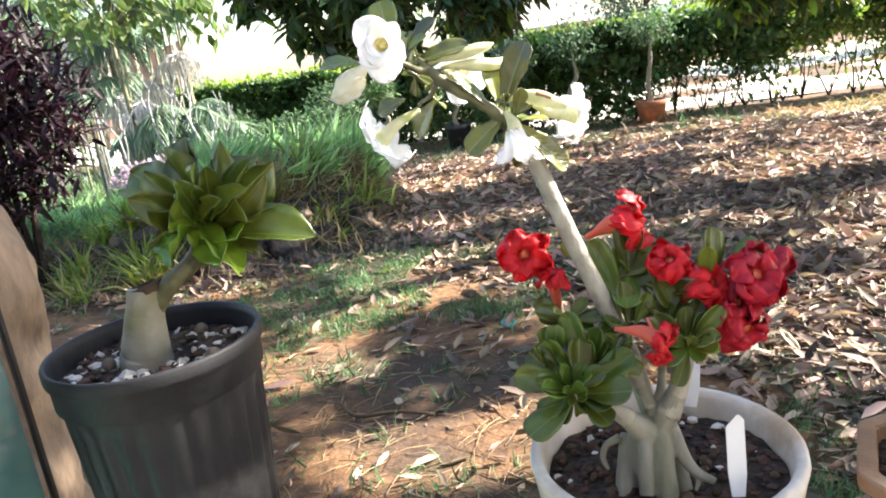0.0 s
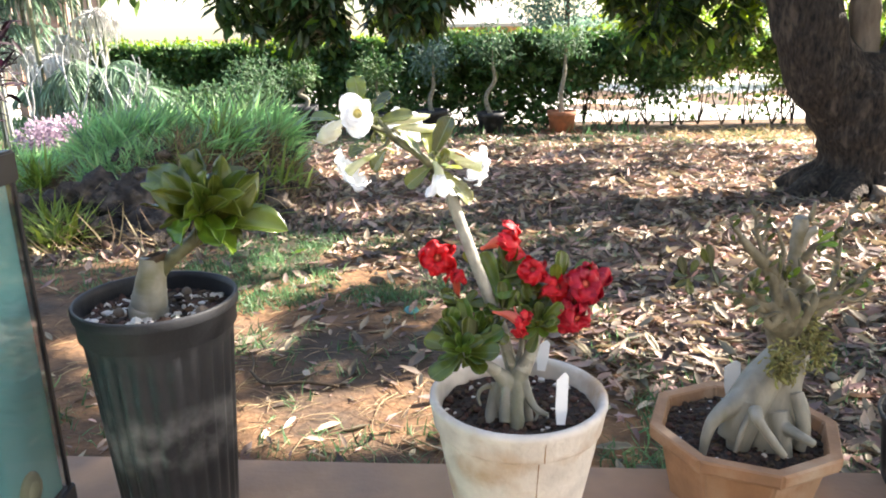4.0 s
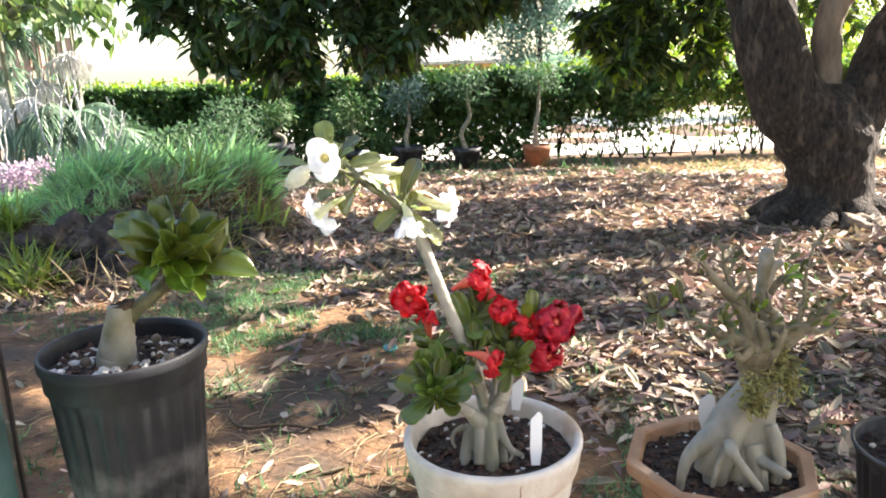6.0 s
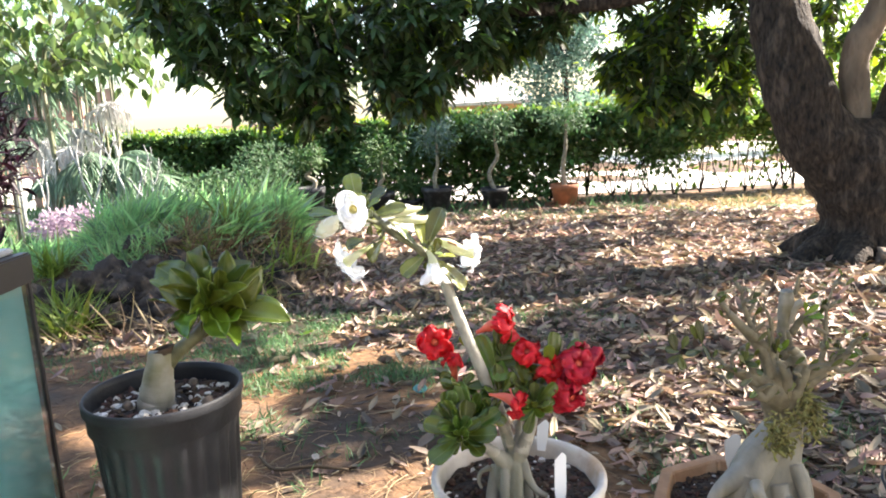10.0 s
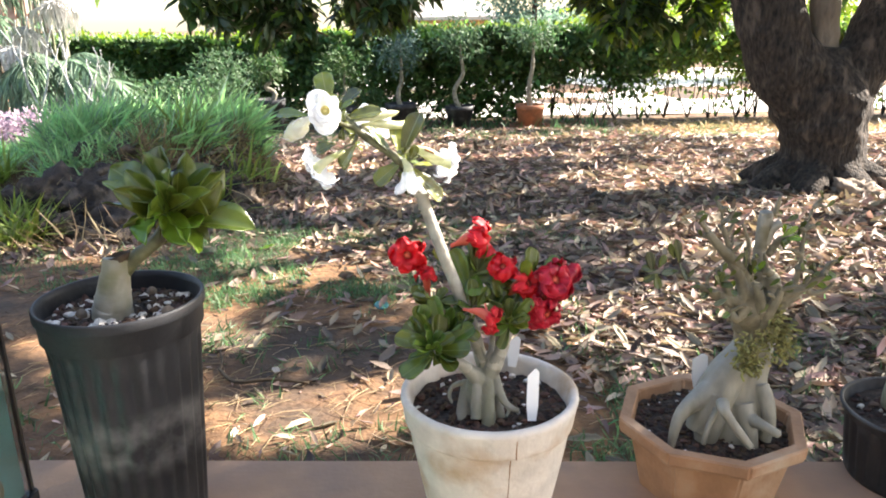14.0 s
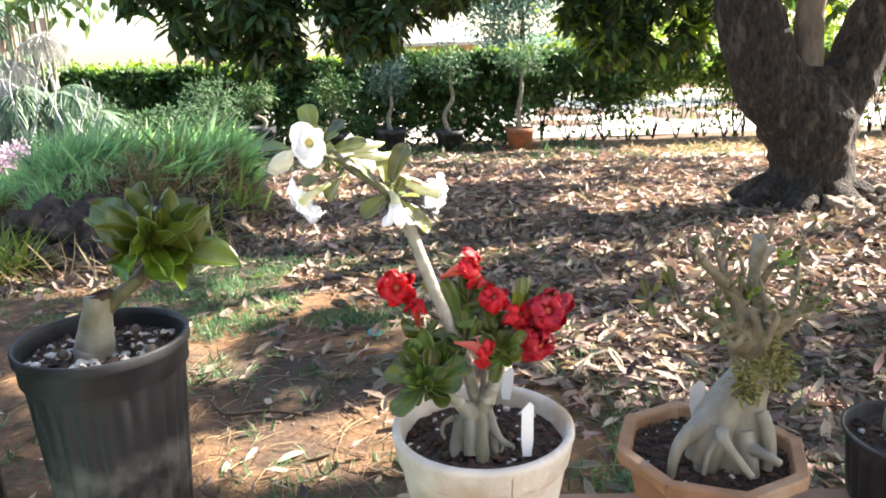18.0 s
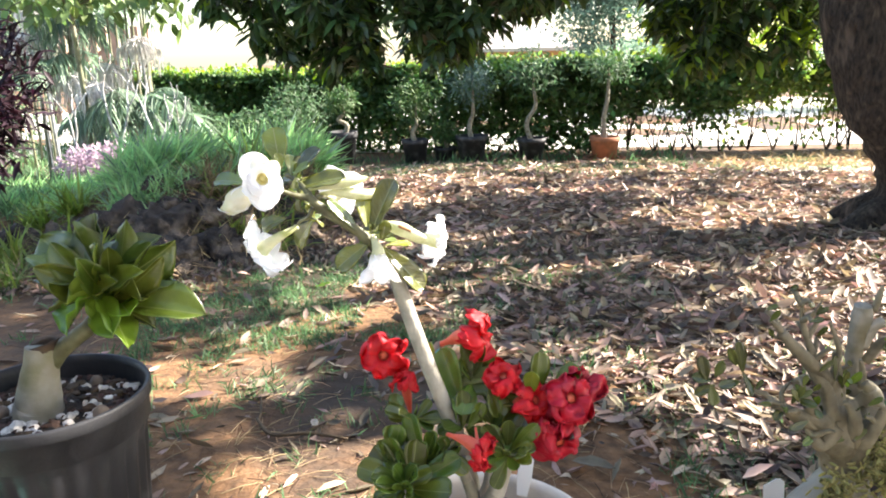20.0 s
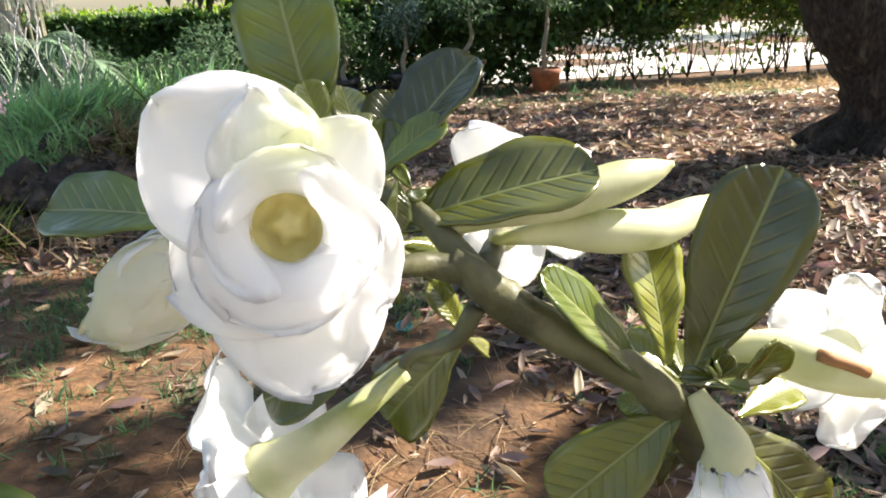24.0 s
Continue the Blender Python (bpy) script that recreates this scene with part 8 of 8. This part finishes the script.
def leafy_shrub(name, at, half, count, size, material, shape, label, category, stems=6, lift=0.0, wood="tree_bark", droop=0.0, group=""):
    z = float(ground_z(at[0], at[1]))
    t = thing(name, (at[0], at[1], z), label, category, group)
    u = unit(count) * NP.random((count, 1)) ** 0.4
    lump = 1 + 0.25 * np.array([noise.noise(Vector(v) * 2.2 + Vector(at[:2]).to_3d()) for v in u])[:, None]
    p = u * lump * half + (0, 0, lift + half[2])
    mass("crown", shape, p, turns(unit(count) + u * 0.6 + (0, 0, 0.3 - droop), unit(count) * 0.5 + (0, -0.2, 1)), NP.uniform(0.6, 1.2, count) * size, material, t)
    for _ in range(stems):
        e = Vector(R.choice(p.tolist())) * 0.8
        part("stem", tube([(R.gauss(0, 0.05), R.gauss(0, 0.05), -0.08, 0.03), (e.x * 0.4, e.y * 0.4, e.z * 0.5, 0.02), (*e, 0.008)], seg=7, steps=4), M[wood], t)
    return t


leafy_shrub("pink_shrub", (-4.55, 9.2), (0.56, 0.4, 0.26), 1700, 0.08, M["pink"], OVAL, "low shrub covered in pale pink blossom", "shrub", 4, 0.14)
leafy_shrub("ti_plant", (-3.84, 5.5), (0.72, 0.55, 0.80), 3400, 0.17, M["ti_leaf"], LANCE, "dark burgundy-leaved bushy shrub on thin stems", "shrub", 9, 0.62)
for x, y, h in ((-7.5, 16.5, 1.9), (-9.5, 14.5, 1.3), (-11.5, 17, 2.2)):
    leafy_shrub("garden_shrub", (x, y), (1.3, 1.0, h / 2), 1800, 0.16, M["silver_leaf"], LANCE, "pale green garden shrub beyond the palms", "shrub", 5, 0.1, group="garden shrubs")
leafy_shrub("garden_shrub", (-3.0, 13.2), (0.6, 0.4, 0.6), 1500, 0.1, M["silver_leaf"], LANCE, "small grey-green bush against the hedge", "shrub", 5, 0.2, group="garden shrubs")
leafy_shrub("garden_shrub", (-5.2, 13.6), (0.8, 0.5, 0.5), 1500, 0.11, M["silver_leaf"], LANCE, "grey-green bush beside the palms", "shrub", 5, 0.1, group="garden shrubs")
leafy_shrub("garden_shrub", (-3.6, 12.6), (0.9, 0.5, 0.42), 1700, 0.1, M["silver_leaf"], OVAL, "grey-green bush in front of the hedge", "shrub", 5, 0.1, group="garden shrubs")


orange_fence = thing("fence", (-8.2, 17.0, float(ground_z(-8.2, 17.0))), "weathered orange-brown board fence beyond the palms", "fence")
for k in range(9):
    bm = bmesh.new()
    box(bm, (-1.0 + 0.24 * k, -0.02, 0.0), (-0.83 + 0.24 * k, 0.02, 2.55 + 0.06 * (k % 3)))
    part("board", bm, M["fence"], orange_fence, smooth=False)
for h in (0.5, 2.0):
    bm = bmesh.new()
    box(bm, (-1.05, 0.022, h), (1.15, 0.07, h + 0.1))
    part("rail", bm, M["fence"], orange_fence, smooth=False)


def broad_tree():
    z = float(ground_z(-5.3, 10.3))
    t = thing("broadleaf_tree", (-5.3, 10.3, z), "young tree with large drooping light green leaves", "tree")
    part("trunk", tube([(0, 0, -0.1, 0.045), (0.05, 0, 1.2, 0.036), (0.1, -0.1, 2.4, 0.03), (0.5, -0.3, 3.4, 0.03)], seg=12, steps=5, rough=0.1, freq=9), M["cane"], t)
    k = 105
    c = np.stack([NP.uniform(-0.9, 1.7, k), NP.uniform(-1.0, 0.6, k), 2.65 - z - 0.9 + NP.uniform(-0.45, 0.75, k)], 1)
    for q in c[::6]:
        part("branch", tube([(0.1, -0.1, 2.4, 0.02), (q[0] * 0.5, q[1] * 0.5, q[2] * 0.5 + 1.35, 0.015), (*q, 0.007)], seg=6, steps=4), M["cane"], t)
    p = np.repeat(c, 7, 0)
    n = len(p)
    a = unit(n) * (1, 1, 0.3) + (0, 0, -0.9)
    mass("crown", LANCE, p + NP.normal(size=(n, 3)) * 0.07, turns(a, unit(n) * 0.6 + (0, -0.5, 0.6)), NP.uniform(0.14, 0.27, n), M["drooping_leaf"], t, "large drooping translucent light green leaves", widths=NP.uniform(1.6, 2.4, n))


broad_tree()


# ---- potted trees before the hedge ----
def potted_tree(at, r, h, mt, trunk_h, crown, leaf, label, saucer=False, bend=0.1):
    z = float(ground_z(at[0], at[1]))
    t = thing("potted_tree", (at[0], at[1], z), label, "potted tree", "potted trees by the hedge")
    prof = [(0, 0), (r * 0.78, 0), (r * 0.95, h * 0.78), (r, h * 0.8), (r * 1.04, h * 0.84), (r * 1.04, h), (r * 0.92, h), (r * 0.9, h * 0.86), (0, h * 0.86)]
    part("pot", lathe(prof, 24), mt, t)
    if saucer:
        part("saucer", lathe([(0, -0.01), (r * 1.35, -0.01), (r * 1.45, h * 0.16), (r * 1.3, h * 0.16), (r * 1.2, 0.04), (0, 0.04)], 24), mt, t)
    s = R.choice((-1, 1))
    part("trunk", tube([(0, 0, h * 0.8, 0.045), (bend * 0.7 * s, 0, h + trunk_h * 0.3, 0.04), (-bend * 0.5 * s, 0, h + trunk_h * 0.65, 0.034), (0.03, 0, h + trunk_h, 0.025), (0.03, 0, h + trunk_h + crown[2], 0.012)], seg=10, steps=5, rough=0.15, freq=12), M["grey_stub"], t)
    n = 760
    u = unit(n) * NP.random((n, 1)) ** 0.5
    u *= 1 + 0.7 * np.array([noise.noise(Vector(v) * 2.6 + Vector((at[0] * 3, at[1], 0))) for v in u])[:, None]
    mass("crown", LANCE, u * crown + (0, 0, h + trunk_h + crown[2] * 0.8), turns(unit(n) + u * 0.5, unit(n) * 0.5 + (0, -0.3, 0.8)), NP.uniform(0.06, 0.13, n), leaf, t)
    return t


potted_tree((2.23, 12.4), 0.24, 0.40, M["red_clay"], 0.90, (0.55, 0.35, 0.26), M["silver_leaf"], "small tree in a terracotta pot on a saucer", True, 0.04)
potted_tree((1.05, 12.6), 0.24, 0.38, M["black_plastic"], 0.80, (0.52, 0.35, 0.36), M["silver_leaf"], "twisted small tree in a black plastic pot", False, 0.12)
potted_tree((0.05, 12.6), 0.26, 0.42, M["black_plastic"], 0.52, (0.40, 0.32, 0.46), M["blue_leaf"], "silvery-leaved small tree in a black pot", False, 0.05)
potted_tree((-0.4, 12.8), 0.20, 0.22, M["black_plastic"], 0.12, (0.2, 0.2, 0.15), M["hedge_leaf"], "low seedling in a small black pot", False, 0.02)
potted_tree((-0.9, 12.6), 0.22, 0.40, M["black_plastic"], 0.35, (0.42, 0.3, 0.36), M["hedge_leaf"], "dark leafy small tree in a black pot", False, 0.05)
potted_tree((-2.12, 12.6), 0.24, 0.56, M["black_plastic"], 0.30, (0.30, 0.3, 0.25), M["hedge_leaf"], "bare-stemmed small tree in a tall black pot", False, 0.12)


# ---- the far side: pale drive, house and distant trees ----
def build_far():
    bm = bmesh.new()
    pts = []
    for y in (14.3, 17, 19, 22, 26, 32):
        pts.append([bm.verts.new((x, y, float(ground_z(x, y)) + 0.012)) for x in np.linspace(-60, 60, 41)])
    for a, b in zip(pts, pts[1:]):
        for i in range(40):
            bm.faces.new((a[i], a[i + 1], b[i + 1], b[i]))
    tagged(part("driveway", bm, M["drive"]), "bright sunlit pale concrete drive behind the hedge", "driveway", kind="structure")
    h = thing("house", (3.5, 40, -2.6), "low house with a pale hipped roof and tan walls", "house")
    bm = bmesh.new()
    box(bm, (-5.6, -3.6, 0), (1.0, 4, 3.35))
    part("wall", bm, M["house"], h, smooth=False)
    bm = bmesh.new()
    e = [bm.verts.new(p) for p in ((-6.4, -4.4, 3.3), (1.6, -4.4, 3.3), (1.6, 4.8, 3.3), (-6.4, 4.8, 3.3))]
    f = [bm.verts.new(p) for p in ((-6.4, -4.4, 3.45), (1.6, -4.4, 3.45), (1.6, 4.8, 3.45), (-6.4, 4.8, 3.45))]
    r = [bm.verts.new(p) for p in ((-3.0, 0, 5.6), (-1.8, 0, 5.6))]
    bm.faces.new(e[::-1])
    for k in range(4):
        bm.faces.new((e[k], e[(k + 1) % 4], f[(k + 1) % 4], f[k]))
    bm.faces.new((f[0], f[1], r[1], r[0]))
    bm.faces.new((f[1], f[2], r[1]))
    bm.faces.new((f[2], f[3], r[0], r[1]))
    bm.faces.new((f[3], f[0], r[0]))
    bmesh.ops.recalc_face_normals(bm, faces=bm.faces)
    part("roof", bm, M["roof"], h, smooth=False)
    bm = bmesh.new()
    box(bm, (-2.6, -3.68, 1.2), (-1.2, -3.6, 2.4))
    part("window", bm, M["black"], h, smooth=False)


build_far()


def far_tree(at, half, h, count, size, material, label):
    z = float(ground_z(at[0], at[1]))
    t = thing("distant_tree", (at[0], at[1], z), label, "tree", "distant trees")
    part("trunk", tube([(0, 0, -0.2, 0.2), (0.1, 0, h * 0.5, 0.12), (0, 0, h, 0.05)], seg=10, steps=4, rough=0.1, freq=3), M["tree_bark"], t)
    cl = unit(26) * NP.random((26, 1)) ** 0.5 * half + (0, 0, h)
    p = np.repeat(cl, count // 26, 0)
    n = len(p)
    p = p + NP.normal(size=(n, 3)) * np.array(half) * 0.2
    mass("crown", OVAL, p, turns(unit(n) + (0, 0, -0.3), unit(n) * 0.6 + (0, 0, 1)), NP.uniform(0.6, 1.3, n) * size, material, t)


# pale straw blades added to put sunlight into the ground before the hedge
n = 9000
p = on_ground(n, 3.7, 10.5, 10.6, 12.7)
p = p[NP.random(n) < np.clip(1.3 - np.abs(p[:, 1] - 11.6 + 0.15 * (p[:, 0] - 6)) / 0.8, 0, 1)]
n = len(p)
tagged(mass("sunlit_grass", GRASS, p + (0, 0, 0.01), turns(NP.normal(size=(n, 3)) * (1, 1, 0.25) + (0, 0, 0.25), unit(n) + (0, 0, 1)), NP.uniform(0.08, 0.2, n), M["straw"], widths=NP.uniform(2, 5, n)),
       "pale grass standing in for sunlit ground before the hedge", "grass", kind="stuff")
# haze tint is in the leaf colour here and on the pale trees below
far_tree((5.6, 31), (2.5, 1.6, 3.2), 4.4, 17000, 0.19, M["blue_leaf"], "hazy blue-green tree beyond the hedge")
# sunlight on these two trees is put into their leaf colour
far_tree((9.0, 26), (3.0, 2.2, 2.2), 3.0, 4200, 0.24, M["lime_leaf"], "sunlit yellow-green tree beyond the hedge")
far_tree((14.0, 24), (3.5, 2.5, 2.6), 3.2, 4200, 0.24, M["lime_leaf"], "sunlit tree at the end of the hedge")
far_tree((-13.5, 24), (3.0, 2.4, 2.6), 4.2, 4200, 0.24, M["hazed_leaf"], "pale hazy tree behind the palms")
far_tree((-18.0, 27), (3.5, 2.4, 3.0), 4.4, 4200, 0.26, M["hazed_leaf"], "pale hazy tree at the garden's edge")
# low trees whose sunlight is likewise in the leaf colour
far_tree((-9.8, 33), (2.4, 2, 1.0), 0.6, 2600, 0.22, M["lime_leaf"], "low sunlit shrubby tree beyond the drive")
far_tree((-5.5, 34), (2.6, 2, 0.9), 0.5, 2600, 0.22, M["lime_leaf"], "low yellow-green tree line beyond the drive")
far_tree((1.2, 33), (1.8, 1.5, 0.8), 0.9, 2200, 0.2, M["lime_leaf"], "low sunlit bush in front of the house")
n = 40000
x = NP.uniform(-120, 130, n)
y = 95 + NP.normal(size=n) * 5
z = ground_z(x, y) + NP.random(n) * (2.6 + 1.0 * np.sin(x * 0.11) + 0.7 * np.sin(x * 0.37)) * np.where(x < -5, 0.45, 1.0)
# the woods' haze is in their leaf colour too
tagged(mass("far_woods", OVAL, np.stack([x, y, z], 1), turns(unit(n), unit(n)), NP.uniform(0.45, 1.0, n), M["hazed_leaf"], widths=np.full(n, 1.4)), "hazy band of distant woods on the horizon", "woods", kind="stuff")


# ---- the aquarium, the log post, the fourth pot and small things ----
def build_aquarium():
    x1, y1, z0, z1 = -0.64, 0.985, LEDGE_Z, 0.535
    x0, y0 = -1.12, 0.36
    t = thing("aquarium", (x1, y1, z0), "glass fish tank with teal water and black plastic trim", "aquarium")
    t_inv = Vector((-x1, -y1, -z0))

    def slab(name, lo, hi, material, label="", bevel=0.003):
        bm = bmesh.new()
        box(bm, lo, hi)
        bmesh.ops.translate(bm, verts=bm.verts, vec=t_inv)
        if bevel:
            bmesh.ops.bevel(bm, geom=list(bm.edges), offset=bevel, segments=2, affect="EDGES")
        return part(name, bm, material, t, label, smooth=False)
    g = slab("pane", (x1 - 0.006, y0, z0 + 0.012), (x1, y1, z1 - 0.01), M["glass"], "clear end pane", 0)
    g.visible_shadow = False
    g = slab("pane", (x0, y1 - 0.006, z0 + 0.012), (x1 - 0.006, y1, z1 - 0.01), M["glass"], "clear back pane", 0)
    g.visible_shadow = False
    slab("water", (x0 + 0.01, y0 + 0.01, z0 + 0.03), (x1 - 0.012, y1 - 0.010, z1 - 0.05), M["water"], "cloudy teal water", 0)
    slab("seal", (x1 - 0.0075, y1 - 0.0075, z0 + 0.012), (x1 + 0.0015, y1 + 0.0015, z1 - 0.01), M["black"], "black silicone corner seal", 0.001)
    for nm, lo, hi in (("base_trim", z0, z0 + 0.034), ("top_trim", z1 - 0.046, z1)):
        slab(nm, (x1 - 0.014, y0, lo), (x1 + 0.006, y1 + 0.006, hi), M["black"])
        slab(nm, (x0, y1 - 0.014, lo + 0.0005), (x1 - 0.014, y1 + 0.005, hi - 0.0005), M["black"])
    slab("lid", (x0, y0, z1 + 0.001), (x1 - 0.01, y1 - 0.01, z1 + 0.010), M["lid"], "grey lid with bright edge")
    bm = lathe([(0, -0.008), (0.018, -0.007), (0.030, 0), (0.024, 0.006), (0.016, 0.005), (0.010, 0.010), (0, 0.012)], 28)
    bmesh.ops.transform(bm, verts=bm.verts, matrix=Matrix.Translation(Vector((x1 - 0.012, y1 - 0.095, z0 + 0.085)) + t_inv) @ Matrix.Rotation(radians(90), 4, "Y"))
    part("shell", bm, M["shell"], t, "pale yellowish snail shell against the glass")


build_aquarium()


def build_post():
    t = thing("log_post", (-1.70, 2.2, -0.8), "rough weathered log post with peeling pale bark", "post")
    bm = tube([(0.02, 0, -0.1, 0.17), (0.0, 0, 0.4, 0.155), (0.03, 0, 0.75, 0.165), (0.05, 0, 1.0, 0.15), (-0.03, 0, 1.25, 0.13), (-0.10, 0, 1.6, 0.14), (-0.14, 0.05, 2.4, 0.13)], seg=36, steps=10, rough=0.22, freq=5)
    part("log", bm, M["post_bark"], t)


build_post()

side_pot = tall_black_pot((0.822, 0.952, LEDGE_Z), 0.128, 0.118, 0.098, "short black plastic pot with dark soil")
soil_top(0.106, 0.108, side_pot, 160, 26, big=1.5)
side_rose = thing("desert_rose", (0, 0, 0), "desert rose with red flowers above a black pot", "plant", "desert roses")
limb("trunk", [(0.80, 0.96, 0.07, 0.035), (0.80, 0.96, 0.16, 0.028), (0.79, 0.955, 0.25, 0.018), (0.775, 0.95, 0.36, 0.012), (0.765, 0.945, 0.43, 0.008)], M["pale_bark"], side_rose)
limb("branch", [(0.79, 0.955, 0.25, 0.014), (0.76, 0.945, 0.32, 0.010), (0.745, 0.94, 0.38, 0.007)], M["pale_bark"], side_rose)
red_flower(side_rose, (0.728, 0.93, 0.458), (-0.35, -0.6, 0.7), 0.024, "open")
red_flower(side_rose, (0.738, 0.925, 0.400), (-0.4, -0.9, 0.1), 0.026, "open")
red_flower(side_rose, (0.775, 0.93, 0.44), (0.1, -0.8, 0.5), 0.024, "open")
for dx, dz in ((-0.045, -0.02), (-0.03, 0.02), (0.02, 0.03), (0.03, -0.02), (-0.02, -0.04)):
    rose_leaf(side_rose, (0.755, 0.94, 0.42), (0.755 + dx, 0.93, 0.42 + dz), (0, -0.9, 0.4), 0.022)

# a twig, a blue-green lid and a yellow leaf on the ground
bm = tube([(-0.86, 2.98, -0.786, 0.007), (-0.76, 2.84, -0.782, 0.008), (-0.60, 2.84, -0.778, 0.008), (-0.44, 2.80, -0.782, 0.006)], seg=8, steps=5, rough=0.2, freq=30)
tagged(part("twig", bm, M["chip"]), "dry brown forked twig lying on the soil", "twig")
bm = tube([(-0.90, 3.18, -0.785, 0.005), (-0.86, 3.05, -0.78, 0.006), (-0.85, 2.96, -0.785, 0.004)], seg=8, steps=4, rough=0.2, freq=30)
tagged(part("twig", bm, M["chip"]), "short dry twig lying on the soil", "twig")
bm = lathe([(0, 0), (0.036, 0), (0.04, 0.005), (0.036, 0.010), (0.03, 0.007), (0, 0.007)], 28)
ob = part("plastic_lid", bm, M["teal"])
ob.matrix_world = pose(-0.144, 3.72, -0.80, 14, 4, 0)
tagged(ob, "round blue-green plastic lid lying on the ground", "lid")


# single large fallen leaves near the porch
def fallen_leaf(x, y, length, turn, material, label, tilt=0.1):
    bm = blade(bmesh.new(), (-length / 2, 0, 0), (length / 2, 0, tilt * length), (0, R.uniform(-0.5, 0.5), 1), length * R.uniform(0.2, 0.3), cup=R.uniform(0.3, 0.9), droop=R.uniform(-0.25, 0.2), steps=9, across=4, wave=0.09, point=0.7, wide_at=0.5, thick=0.0012)
    ob = part("fallen_leaf", bm, material)
    ob.matrix_world = pose(x, y, float(ground_z(x, y)) + 0.012, R.uniform(-14, 14), R.uniform(-8, 8), turn)
    return tagged(ob, label, "fallen leaf", "large fallen leaves")


fallen_leaf(1.34, 2.55, 0.20, 4, M["clump"], "pale green fallen mango leaf on the soil")
fallen_leaf(-0.98, 5.0, 0.12, 15, M["lime_leaf"], "yellowed fallen leaf on the grass")
for k in range(46):
    x, y = R.uniform(0.25, 2.2), R.uniform(1.7, 3.6)
    fallen_leaf(x, y, R.uniform(0.09, 0.19), R.uniform(0, 360), M["litter" if k % 3 else "grey_litter"], "curled dry brown mango leaf lying on the soil", R.uniform(0, 0.4))
for k in range(14):
    x, y = R.uniform(-2.0, 0.2), R.uniform(1.8, 4.6)
    fallen_leaf(x, y, R.uniform(0.07, 0.14), R.uniform(0, 360), M["litter" if k % 2 else "grey_litter"], "small dry brown leaf on the worn earth", R.uniform(0, 0.3))
